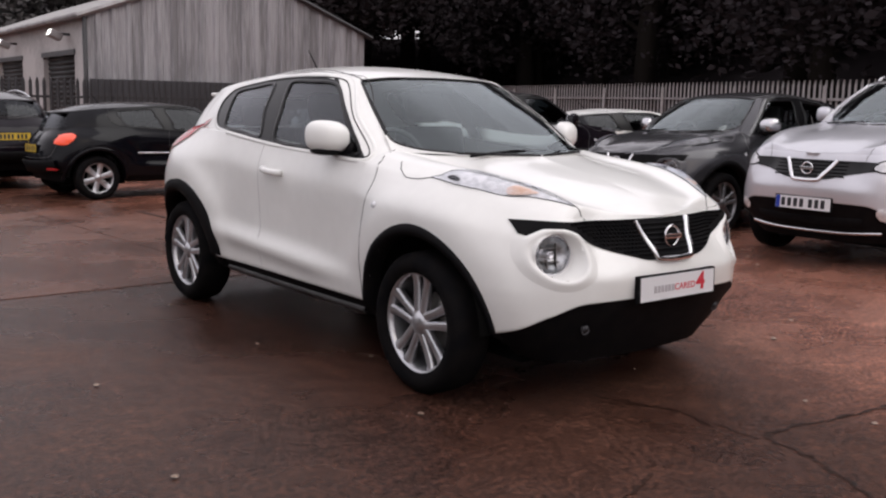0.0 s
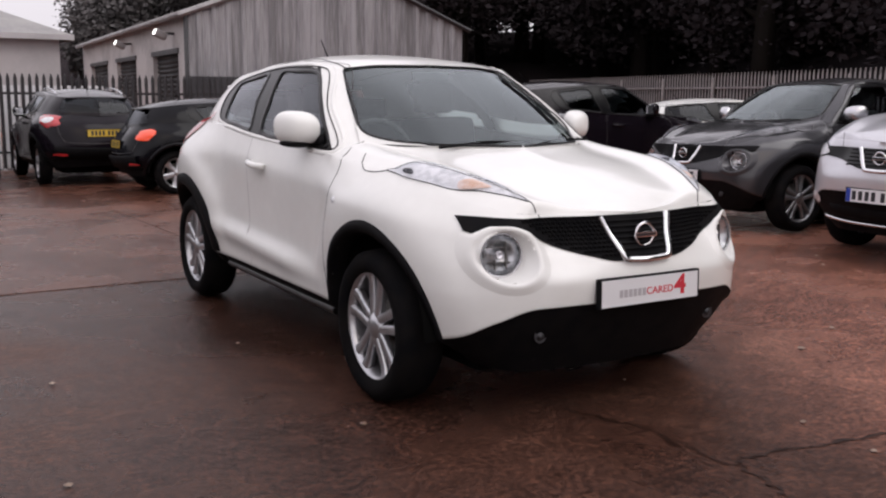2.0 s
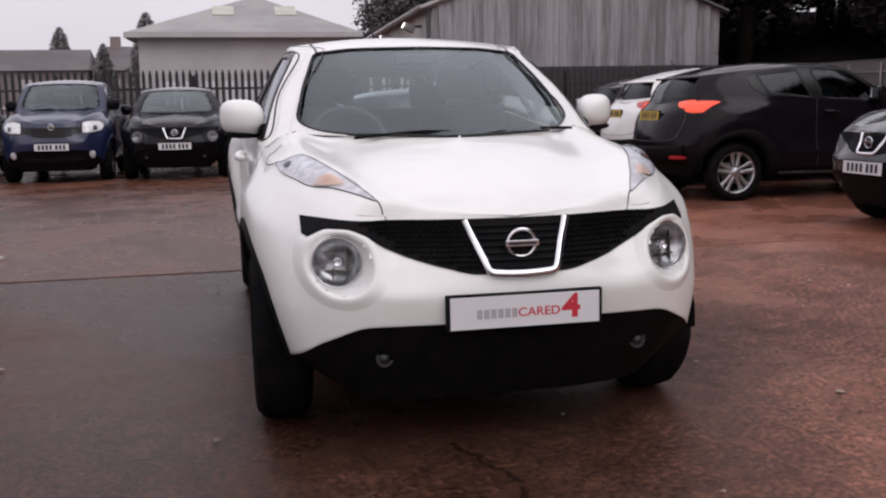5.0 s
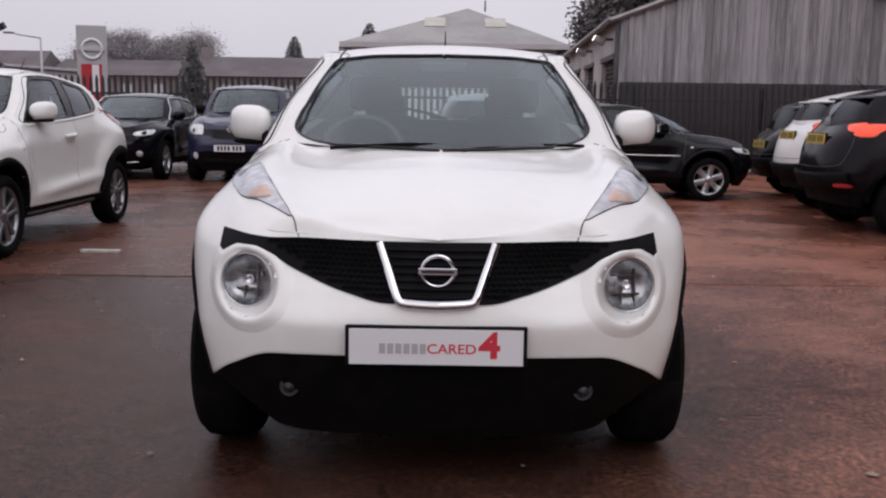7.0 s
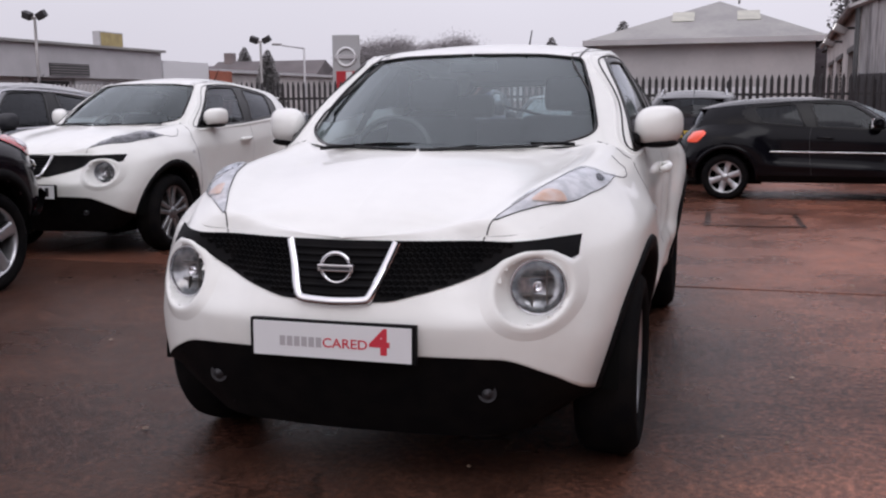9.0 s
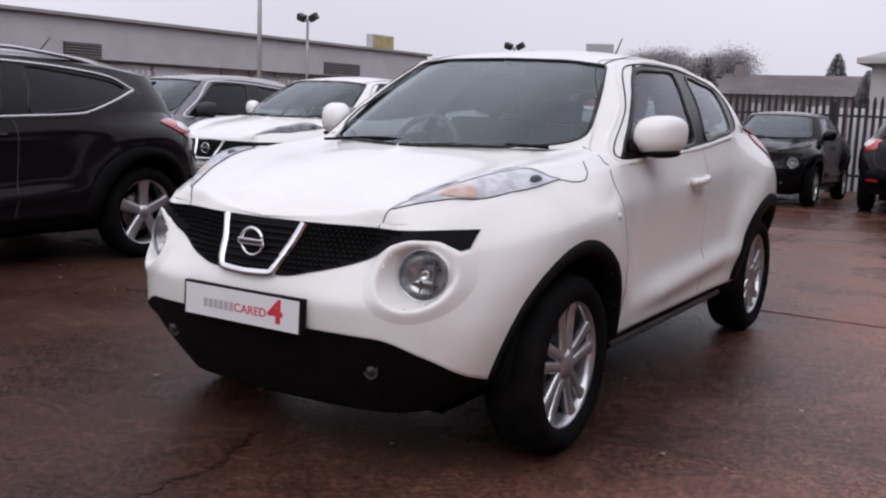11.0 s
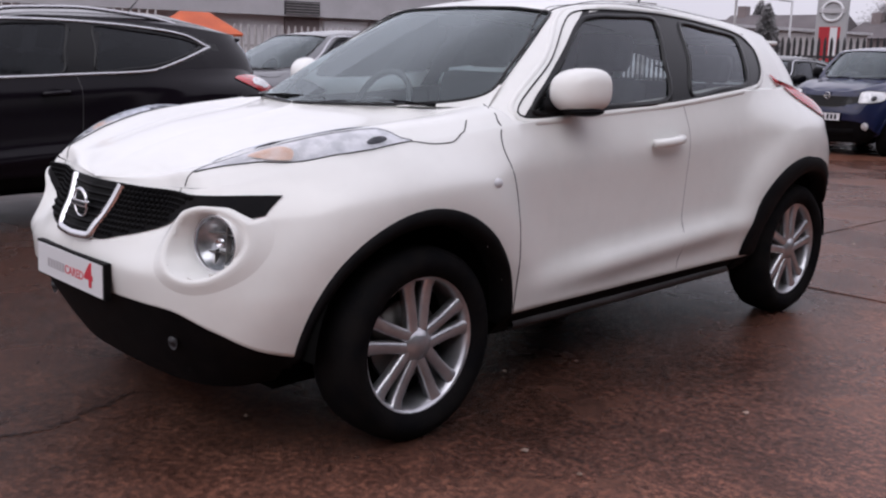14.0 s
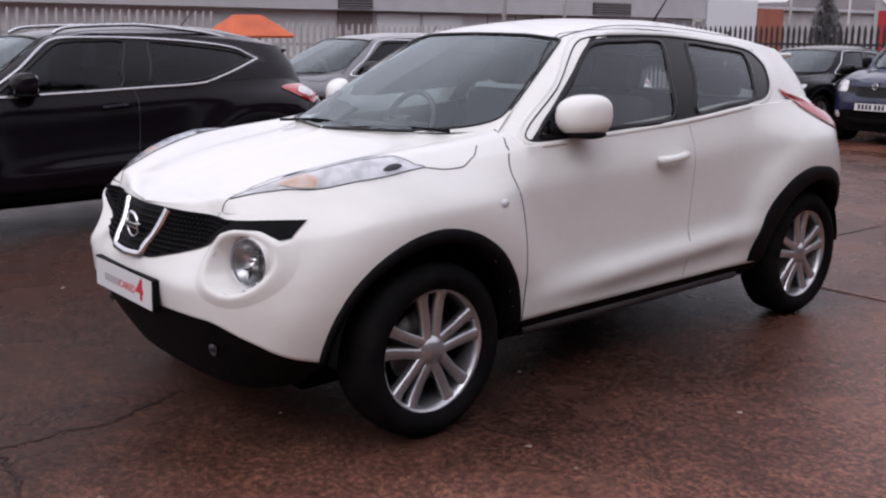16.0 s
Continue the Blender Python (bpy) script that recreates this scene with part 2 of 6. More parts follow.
# The small crossover's own landmarks; every other car is this lofted body stretched to its own.
BASE_Y, BASE_Z = (-0.83, 0.0, 0.5, 1.0, 2.53, 3.3), (0.0, 0.33, 0.84, 1.08, 1.56)
HALF_W = 0.882
TOP_EDGE = curve((0, 0.2, 0.35, 0.5, 0.75, 1.0, 1.1, 1.37, 1.66, 1.92, 2.2, 2.5, 3.0), (0.845, 0.848, 0.855, 0.872, 0.955, 1.005, 1.025, 1.045, 1.08, 1.12, 1.13, 1.10, 1.05))
SKIRT = curve((0, 0.3, 0.45, 0.58, 0.68, 0.8, 1.0, 2.0, 2.5, 3.0), (0.514, 0.505, 0.450, 0.375, 0.345, 0.345, 0.355, 0.355, 0.42, 0.45))
BOTTOM = curve((0, 0.5, 0.8, 1.0, 2.0, 2.2, 3.0), (0.212, 0.222, 0.25, 0.268, 0.272, 0.26, 0.3))
INSET = curve((0, 0.12, 0.22, 0.30, 0.36, 0.55, 0.8, 0.98, 1.18, 1.7, 1.86, 2.05, 2.3, 2.6, 3.0), (
    (0.025, 0.012, 0.030, 0.075, 0.110), (0.026, 0.016, 0.046, 0.100, 0.132), (0.030, 0.022, 0.072, 0.134, 0.160), (0.032, 0.028, 0.058, 0.106, 0.148), (0.034, 0.030, 0.038, 0.074, 0.126), (0.028, 0.022, 0.026, 0.048, 0.125), (0.035, 0.004, -0.004, 0.008, 0.112),
    (0.045, 0.030, 0.018, 0.018, 0.108), (0.060, 0.066, 0.064, 0.058, 0.096), (0.058, 0.064, 0.062, 0.054, 0.092), (0.054, 0.054, 0.050, 0.052, 0.096),
    (0.045, 0.030, 0.014, 0.006, 0.112), (0.040, 0.004, -0.004, -0.002, 0.150), (0.050, 0.000, 0.010, 0.050, 0.190), (0.060, 0.000, 0.030, 0.090, 0.210)))
COWL_BASE = curve((0, 0.5, 0.8, 1.0, 1.3, 1.6, 1.85, 2.1, 2.35, 2.6, 3.0), (
    (0, 0.08, 1.060), (0.36, 0.17, 1.070), (0.63, 0.47, 1.072), (0.765, 0.50, 1.02), (0.790, 1.0, 1.035), (0.792, 1.55, 1.07), (0.775, 2.05, 1.11), (0.735, 2.42, 1.125),
    (0.67, 2.74, 1.11), (0.50, 2.98, 1.08), (0, 3.07, 1.06)))
ROOF_EDGE = curve((0, 0.5, 0.8, 1.0, 1.3, 1.6, 1.85, 2.1, 2.35, 2.6, 3.0), (
    (0, 0.965, 1.463), (0.30, 0.98, 1.457), (0.485, 1.01, 1.440), (0.560, 1.09, 1.448), (0.578, 1.35, 1.478), (0.572, 1.7, 1.468), (0.558, 2.06, 1.438), (0.54, 2.38, 1.414),
    (0.495, 2.67, 1.382), (0.375, 2.84, 1.366), (0, 2.90, 1.372)))
ROOF_MID = curve((0.965, 1.2, 1.55, 1.9, 2.3, 2.6, 2.90), (1.463, 1.502, 1.530, 1.530, 1.502, 1.45, 1.372))
BONNET_MID = curve((-0.70, -0.59, -0.35, -0.1, 0.1), (0.845, 0.905, 0.985, 1.04, 1.075))
END_LINE = curve((0, 0.18, 0.35, 0.54, 1.0), (0.50, 0.455, 0.30, 0.175, 0.085))
COLS = (0.0, 0.25, 0.5, 0.75, 1.0)
# the nose seen from above: a blunt front, lamps well forward, wings that taper in ahead of the wheels
NOSE_LINE = curve((0, 0.1, 0.2, 0.28, 0.35, 0.42, 0.5, 0.58, 0.68, 0.8, 0.9, 1.0), (
    (0, -0.800), (0.195, -0.797), (0.376, -0.783), (0.475, -0.763), (0.550, -0.734), (0.620, -0.690), (0.688, -0.613), (0.738, -0.510), (0.784, -0.355), (0.826, -0.165), (0.850, 0.04), (0.868, 0.30)))


def plan(k):
    """The widest outline seen from above: k from 0 at the nose over the side (1 to 2) to 3 at the tail; place and outward way."""
    k = np.asarray(k, float)
    def at(k):
        y = 0.3 + (k - 1) * 1.9
        x = HALF_W - 0.014 * np.clip(1 - (y - 0.3) / 0.6, 0, 1) ** 2
        nose = NOSE_LINE(np.clip(k, 0, 1).ravel())
        x, y = np.where(k < 1, nose[:, 0].reshape(k.shape), x), np.where(k < 1, nose[:, 1].reshape(k.shape), y)
        a = np.radians(90 * np.clip(k - 2, 0, 1))
        n = 2 / 2.7
        return np.where(k > 2, HALF_W * np.abs(np.cos(a)) ** n, x), np.where(k > 2, 2.2 + 1.08 * np.abs(np.sin(a)) ** n, y)
    x, y = at(k)
    (xa, ya), (xb, yb) = at(np.clip(k - 0.004, 0.0, 3)), at(np.clip(k + 0.004, 0, 3.0))
    tx, ty = xb - xa, yb - ya
    length = np.hypot(tx, ty) + 1e-9
    return x, y, ty / length, -tx / length


def even_steps(count, low, high):
    ks = np.linspace(low, high, 1500)
    x, y, *_ = plan(ks)
    run = np.r_[0, np.cumsum(np.hypot(np.diff(x), np.diff(y)))]
    return np.interp(np.linspace(0, run[-1], count), run, ks)


def quads(rows, cols, start=0):
    return [(start + i * cols + j, start + (i + 1) * cols + j, start + (i + 1) * cols + j + 1, start + i * cols + j + 1) for i in range(rows - 1) for j in range(cols - 1)]


def lofted_half(res):
    """The right half of the body as blocks of a grid: (name, points, rows, cols, parameters of the rows and columns)."""
    blocks = []
    nk, nlow, nup = int(210 * res), 6, int(38 * res)
    ks = even_steps(nk, 0, 3)
    px, py, nx, ny = plan(ks)
    nx[0], nx[-1] = 0, 0
    zt, zs, zb = TOP_EDGE(ks), SKIRT(ks), BOTTOM(ks)
    table = INSET(ks)
    pts = []
    for i in range(nk):
        prof = curve(COLS, table[i])
        col = []
        for j in range(nlow):
            f = j / nlow
            d = table[i][0] + 0.012 + (0.15 if ks[i] < 0.9 else 0.06) * (1 - f) ** 1.3
            col.append((zb[i] + (zs[i] - zb[i]) * f, d))
        for j in range(nup + 1):
            f = j / nup
            z = zs[i] + (zt[i] - zs[i]) * f
            d = float(prof(f)[0])
            for wy in (0.0, 2.53):
                r = math.hypot(py[i] - wy, z - 0.33)
                fade = float(np.clip((z - 0.3) / 0.25, 0, 1))
                if wy < 1:
                    d -= (0.021 * math.exp(-((r - 0.50) / 0.13) ** 2) + 0.012 / (1 + math.exp((r - 0.605) / 0.024))) * fade
                else:
                    d -= (0.014 * math.exp(-((r - 0.50) / 0.13) ** 2) + 0.026 / (1 + math.exp((r - 0.63) / 0.026))) * fade
            # the raised ridge above the sill, along the doors
            d -= 0.036 * math.exp(-((z - 0.478 - 0.05 * (py[i] - 1.2)) / 0.058) ** 2) * float(np.clip((py[i] - 0.45) / 0.5, 0, 1) * np.clip((2.15 - py[i]) / 0.35, 0, 1))
            col.append((z, d))
        for z, d in col:
            pts.append((max(px[i] - nx[i] * d, 0.0), py[i] - ny[i] * d, z))
    rows, cols = nk, nlow + nup + 1
    blocks.append(("side", np.array(pts), rows, cols, ks, np.arange(cols) - nlow))
    grid = np.array(pts).reshape(rows, cols, 3)
    # bonnet and wings, from the top edge in to the middle line
    ka = 1.1
    front = np.where(ks <= ka)[0]
    nw = int(26 * res)
    deck = []
    rim_line = grid[ks > 0.3, -1]
    for i in front:
        e = grid[i, -1].copy()
        u = ks[i] / ka
        y_end = e[1] * (1 - u ** 4) + float(END_LINE(0.0)[0]) * u ** 4
        if ks[i] > 0.35:
            e[0], e[2] = np.interp(y_end, rim_line[:, 1], rim_line[:, 0]), np.interp(y_end, rim_line[:, 1], rim_line[:, 2])
        yc = -0.70 + 0.78 * u ** 1.35
        c = np.array([0.0, yc, float(BONNET_MID(yc)[0])])
        for j in range(nw):
            w = j / (nw - 1)
            p = e + (c - e) * w
            p[2] = e[2] + (c[2] - e[2]) * (1 - (1 - w) ** 1.7) + 0.036 * math.exp(-((w - 0.16) / 0.12) ** 2) * min(1, u * 2) * min(1, w / 0.08) - 0.010 * math.exp(-((w - 0.42) / 0.15) ** 2) * u * (1 - u ** 4)
            f = u ** 4
            p[2] += 0.016 * f * math.sin(math.pi * min(w / 0.9, 1))
            p[1] = p[1] * (1 - f) + float(END_LINE(w)[0]) * f
            deck.append(p)
    last = deck[-nw:]
    deck += [p + np.array([0, 0.05, -0.004]) for p in last]
    front = np.r_[front, front[-1] + 1]
    blocks.append(("deck", np.array(deck), len(front), nw, ks[front], np.linspace(0, 1, nw)))
    # a narrow shelf under the side glass
    back = np.where(ks >= ka - 0.10)[0]
    lip = []
    for i in back:
        e = grid[i, -1]
        for j in range(4):
            lip.append((max(e[0] - nx[i] * 0.035 * j, 0), e[1] - ny[i] * 0.035 * j, e[2] + 0.006 * j))
    blocks.append(("shelf", np.array(lip), len(back), 4, ks[back], np.arange(4)))
    # glasshouse
    gs = np.unique(np.r_[np.linspace(0, 0.8, int(22 * res)), np.linspace(0.8, 1.06, 8), np.linspace(1.06, 2.2, int(70 * res)), np.linspace(2.2, 3, int(24 * res))])
    ws = np.linspace(0, 1, int(40 * res))
    b, t = COWL_BASE(gs), ROOF_EDGE(gs)
    house = []
    for i in range(len(gs)):
        out = np.array([0.5, -0.8, 0.5]) if gs[i] < 0.7 else (np.array([0.9, -0.2, 0.3]) if gs[i] < 2.2 else np.array([0.3, 0.8, 0.4]))
        for w in ws:
            p = b[i] + (t[i] - b[i]) * w + out * 0.022 * math.sin(math.pi * w)
            house.append((max(p[0], 0) * (1 if gs[i] > 0 else 0), p[1], p[2]))
    blocks.append(("house", np.array(house), len(gs), len(ws), gs, ws))
    # roof
    nr = int(16 * res)
    roof = []
    for i in range(len(gs)):
        yc = 0.965 + (2.90 - 0.965) * float(np.clip((t[i][1] - 0.965) / 1.935, 0, 1))
        c = np.array([0, yc, float(ROOF_MID(yc)[0])])
        for j in range(nr):
            w = j / (nr - 1)
            p = t[i] + (c - t[i]) * w
            p[2] = t[i][2] + (c[2] - t[i][2]) * (1 - (1 - w) ** 2.2)
            roof.append(p)
    blocks.append(("roof", np.array(roof), len(gs), nr, gs, np.linspace(0, 1, nr)))
    return blocks


HALVES = {}


class Body:
    """One car's shell, stretched to its own landmarks, with the rays that lay details on it."""

    def __init__(self, spec):
        self.spec = spec
        res = spec.get("res", 0.6)
        if res not in HALVES:
            HALVES[res] = lofted_half(res)
        self.ys, self.zs = spec.get("ys", BASE_Y), spec.get("zs", BASE_Z)
        self.wide = spec.get("wide", HALF_W) / HALF_W
        self.rake = spec.get("rake", 0.0)
        self.blocks = [(n, self.warp(p), r, c, a, b) for n, p, r, c, a, b in HALVES[res]]
        verts, faces = [], []
        for n, p, r, c, a, b in self.blocks:
            for sign in (1, -1):
                start = len(verts)
                verts += [(sign * x, y, z) for x, y, z in p]
                faces += [f if sign > 0 else f[::-1] for f in quads(r, c, start)]
        self.tree = bvhtree.BVHTree.FromPolygons([tuple(map(float, v)) for v in verts], faces)

    def warp(self, p):
        p = np.atleast_2d(np.asarray(p, float)).copy()
        z0 = p[:, 2].copy()
        p[:, 1] = self.wy(p[:, 1]) + self.rake * np.clip((z0 - 1.08) / 0.48, 0, 1) * np.clip((p[:, 1] - 1.2) / 1.4, 0, 1)
        p[:, 2], p[:, 0] = self.wz(z0) + self.spec.get("flat_rear", 0.0) * np.clip((p[:, 1] - 1.4) / 1.2, 0, 1) * np.clip((z0 - 1.28) / 0.2, 0, 1), p[:, 0] * self.wide * (1 + self.spec.get("upright", 0.0) * np.clip((z0 - 1.08) / 0.48, 0, 1))
        return p

    def wy(self, y):
        return np.interp(y, BASE_Y, self.ys) + np.minimum(np.asarray(y) - BASE_Y[0], 0) + np.maximum(np.asarray(y) - BASE_Y[-1], 0)

    def wz(self, z):
        return np.interp(z, BASE_Z, self.zs)

    def cast(self, origin, way):
        hit, normal, _, _ = self.tree.ray_cast(Vector(origin), Vector(way))
        if hit is None:
            return None, None
        return hit, (normal if normal.dot(Vector(way)) < 0 else -normal)

    def lay(self, view, a, b, off=0.0, raw=False):
        """A place on the shell from the side (y, z; view 1 or -1 for which side), front (x, z), top (x, y) or rear (x, z)."""
        wx = (lambda v: v) if raw else (lambda v: v * self.wide + (0.0005 if abs(v) < 0.0005 else 0.0))
        wy, wz = ((lambda v: v), (lambda v: v)) if raw else (lambda v: float(self.wy(v)), lambda v: float(self.wz(v)))
        if view in (1, -1):
            hit, n = self.cast((5 * view, wy(a), wz(b)), (-view, 0, 0))
        elif view == "front":
            hit, n = self.cast((wx(a), -6, wz(b)), (0, 1, 0))
        elif view == "rear":
            hit, n = self.cast((wx(a), 9, wz(b)), (0, -1, 0))
        else:
            hit, n = self.cast((wx(a), wy(b), 5), (0, 0, -1))
        return (None, None) if hit is None else (hit + n * off, n)

    def patch(self, view, outline, off=0.004, rise=0.0, rings=5, count=44, raw=False, soft=True):
        """A panel that fills an outline and lies on the shell."""
        line = rounded(outline, count) if soft else np.array(outline, float)
        mid = line.mean(0)
        verts, faces = [], []
        n = len(line)
        for r in range(rings):
            f = 1 - r / rings
            for q in line:
                p, _ = self.lay(view, *(mid + (q - mid) * f), off + rise * (1 - f * f), raw)
                verts.append(p if p is not None else (verts[-1] if verts else Vector((0, 0, 0))))
        p, _ = self.lay(view, *mid, off + rise, raw)
        verts.append(p if p is not None else verts[-1])
        for r in range(rings - 1):
            faces += [(r * n + i, r * n + (i + 1) % n, (r + 1) * n + (i + 1) % n, (r + 1) * n + i) for i in range(n)]
        faces += [((rings - 1) * n + i, (rings - 1) * n + (i + 1) % n, len(verts) - 1) for i in range(n)]
        turn = sum((line[i - 1][0] * line[i][1] - line[i][0] * line[i - 1][1]) for i in range(n))
        if (turn > 0) != (view in ("top", "front", 1)):
            faces = [f[::-1] for f in faces]
        return verts, faces

    def band(self, view, line, width, off=0.003, rise=0.002, closed=False, count=0, raw=False):
        """A narrow strip along a line on the shell, a little raised in its middle."""
        pts = rounded(line, count, closed) if count else np.array(line, float)
        got = [self.lay(view, *q, off, raw) for q in pts]
        got = [g for g in got if g[0] is not None]
        return self.strip(got, width, rise, closed)

    def strip(self, got, width, rise, closed):
        verts, faces, n = [], [], len(got)
        for i, (p, nn) in enumerate(got):
            a, b = got[(i - 1) % n if closed else max(i - 1, 0)][0], got[(i + 1) % n if closed else min(i + 1, n - 1)][0]
            side = (b - a).cross(nn)
            side = side.normalized() if side.length > 1e-9 else Vector((1, 0, 0))
            verts += [p - side * width / 2 - nn * 0.004, p - side * width * 0.42 + nn * rise, p + side * width * 0.42 + nn * rise, p + side * width / 2 - nn * 0.004]
        for i in range(n if closed else n - 1):
            j = (i + 1) % n
            faces += [(i * 4 + k, j * 4 + k, j * 4 + k + 1, i * 4 + k + 1) for k in range(3)]
        return verts, faces


def inside(poly, a, b):
    hit, n = False, len(poly)
    for i in range(n):
        (x1, y1), (x2, y2) = poly[i], poly[i - 1]
        if (y1 > b) != (y2 > b) and a < (x2 - x1) * (b - y1) / (y2 - y1) + x1:
            hit = not hit
    return hit


FRONT_PANE = ((0.60, 1.062), (0.80, 1.222), (1.055, 1.405), (1.30, 1.425), (1.52, 1.418), (1.472, 1.25), (1.42, 1.094), (1.0, 1.073))
REAR_PANE = ((1.60, 1.108), (1.66, 1.26), (1.715, 1.410), (1.95, 1.395), (2.19, 1.364), (2.155, 1.25), (2.09, 1.150), (1.85, 1.128))
WINDOW_LINE = ((0.535, 1.052), (0.78, 1.242), (1.035, 1.428), (1.30, 1.447), (1.60, 1.443), (1.90, 1.421), (2.14, 1.396), (2.275, 1.368), (2.325, 1.305), (2.29, 1.215), (2.19, 1.153), (1.85, 1.118), (1.46, 1.086), (0.95, 1.062))

# how far the windscreen's lower corners are rounded off: across, and up
FOOT = (0.22, 0.18)

# side glass that ends in a point behind the rear door
POINTED_PANE = ((1.66, 1.112), (1.685, 1.26), (1.71, 1.414), (1.95, 1.40), (2.22, 1.37), (2.40, 1.338), (2.50, 1.285), (2.26, 1.19), (2.06, 1.14), (1.9, 1.125))
POINTED_LINE = ((0.535, 1.052), (0.78, 1.242), (1.035, 1.428), (1.30, 1.447), (1.60, 1.443), (1.95, 1.425), (2.25, 1.395), (2.42, 1.362), (2.54, 1.302), (2.58, 1.284), (2.54, 1.270), (2.32, 1.19), (2.08, 1.118), (1.85, 1.10), (1.46, 1.086), (0.95, 1.062))


def wheel(parent, x, y, sign, radius, rim, style, mats):
    """A road wheel, its outer face towards +x before the mirror: tyre, rim with spokes, hub cap and brake disc."""
    hub = new("wheel", None)
    hub.empty_display_size = 0.1
    hub.parent = parent
    hub.location = (x, y, radius)
    hub.rotation_euler = (radians(17), 0, 0 if sign > 0 else math.pi)
    v, f = spun([(-0.10, rim + 0.005), (-0.105, rim + 0.03), (-0.10, radius - 0.03), (-0.075, radius - 0.006), (-0.03, radius), (0.03, radius), (0.075, radius - 0.006), (0.10, radius - 0.03), (0.106, rim + 0.045), (0.095, rim + 0.008), (0.08, rim)], 40)
    part("tyre", mesh_from("tyre", v, f, mats["tyre"]), None, hub)
    v, f = spun([(-0.09, rim), (-0.04, rim - 0.012), (0.05, rim - 0.016), (0.076, rim - 0.008), (0.082, rim - 0.001), (0.084, rim + 0.004), (0.078, rim + 0.006)], 40)
    rim_ob = part("rim", mesh_from("rim", v, f, mats["alloy"]), None, hub)
    v, f = spun([(0.0, 0.0), (0.0, rim * 0.62), (-0.02, rim * 0.62), (-0.02, 0.0)], 28)
    part("brake_disc", mesh_from("brake_disc", v, f, mats["disc"]), None, hub)
    # added near-black disc for the shade seen between the spokes
    v, f = spun([(-0.05, 0.0), (-0.05, rim)], 28)
    part("spoke_shade_disc", mesh_from("spoke_shade_disc", v, f, mats["void"]), None, hub)
    v, f = spun([(0.05, 0.062), (0.072, 0.056), (0.08, 0.034), (0.083, 0.030), (0.085, 0.0)], 24)
    part("hub_cap", mesh_from("hub_cap", v, f, mats["alloy"]), None, hub)
    count, gap = {"double": (5, 0.23), "single": (6, 0.0), "five": (5, 0.0)}[style]
    verts, faces = [], []
    for lean in ((-gap, gap) if gap else (0.0,)):
        w0, w1 = (0.0195, 0.022) if gap else (0.034, 0.042)
        start = len(verts)
        for r, d, w, h in ((0.04, 0.019, w0, 0.074), (rim * 0.55, 0.029, w1 * 0.9, 0.070), (rim * 0.82, 0.040, w1, 0.068), (rim - 0.004, 0.050, w1 * 1.25, 0.078)):
            off = d * (lean > 0) - d * (lean < 0)
            for dx, dw in ((h - 0.035, -w), (h - 0.006, -w), (h, -w * 0.6), (h, w * 0.6), (h - 0.006, w), (h - 0.035, w)):
                verts.append((dx, r, off + dw))
        for i in range(3):
            faces += [(start + i * 6 + k, start + (i + 1) * 6 + k, start + (i + 1) * 6 + (k + 1) % 6, start + i * 6 + (k + 1) % 6) for k in range(6)]
    me = mesh_from("spoke", verts, faces, mats["alloy"])
    for k in range(count):
        sp = part("spoke", me, None, rim_ob)
        sp.rotation_euler = (2 * math.pi * k / count, 0, 0)
    for k in range(count):
        v, f = spun([(0.055, 0.008), (0.066, 0.008), (0.066, 0.0)], 6)
        a = 2 * math.pi * (k + 0.5) / count
        part("wheel_nut", mesh_from("wheel_nut", [(p[0], p[1] + 0.05 * math.cos(a), p[2] + 0.05 * math.sin(a)) for p in v], f, mats["disc"]), None, rim_ob)
    return hub


def letters(text, size, mat, parent, name, m, bold=0.0, shear=0.0, wide=1.0):
    data = bpy.data.curves.new(name, "FONT")
    data.body, data.size, data.extrude, data.offset, data.shear = text, size, 0.0006, bold, shear
    data.align_x, data.align_y = "CENTER", "CENTER"
    ob = new(name + "_text", data)
    me = bpy.data.meshes.new_from_object(ob)
    bpy.data.objects.remove(ob)
    made = part(name, me, mat, parent, smooth=False)
    me.materials.clear()
    me.materials.append(mat)
    made.matrix_local = m @ Matrix.Diagonal((wide, 1, 1, 1))
    return made


def plate(parent, m, colour, kind, mats=M):
    """A number plate in its holder; the characters are plain bars, the dealer's slogan is printed."""
    w, h = 0.505, 0.105
    holder = part("plate_holder", boxes(((-w / 2 - 0.012, -h / 2 - 0.006, -0.024), (w / 2 + 0.012, h / 2 + 0.008, -0.001)), bevel=0.004), mats["plastic"], parent, "black plastic plate holder", smooth=False)
    holder.matrix_local = m
    face = part("number_plate", boxes(((-w / 2, -h / 2, -0.002), (w / 2, h / 2, 0.002)), bevel=0.001), mats[colour], holder, smooth=False)
    if kind == "slogan":
        for k in range(6):
            part("faded_bar", boxes(((-0.165 + k * 0.0235, -0.020, 0.0022), (-0.147 + k * 0.0235, 0.010, 0.003))), mats["grey_print"], holder, smooth=False)
        letters("CARED", 0.040, mats["red_print"], holder, "slogan_word", Matrix.Translation((0.045, -0.006, 0.0025)), 0.0004, wide=1.12)
        letters("4", 0.105, mats["red_print"], holder, "slogan_number", Matrix.Translation((0.155, 0.003, 0.0025)), 0.0035, wide=1.15)
    else:
        for k in range(7):
            a = -0.20 + k * 0.057 + (0.025 if k > 3 else 0)
            part("character_bar", boxes(((a, -0.036, 0.0022), (a + 0.036, 0.036, 0.003))), mats["ink"], holder, smooth=False)
        if kind == "band":
            part("blue_band", boxes(((-w / 2 + 0.002, -h / 2 + 0.002, 0.0022), (-w / 2 + 0.04, h / 2 - 0.002, 0.003))), mats["blue"], holder, smooth=False)
    return holder


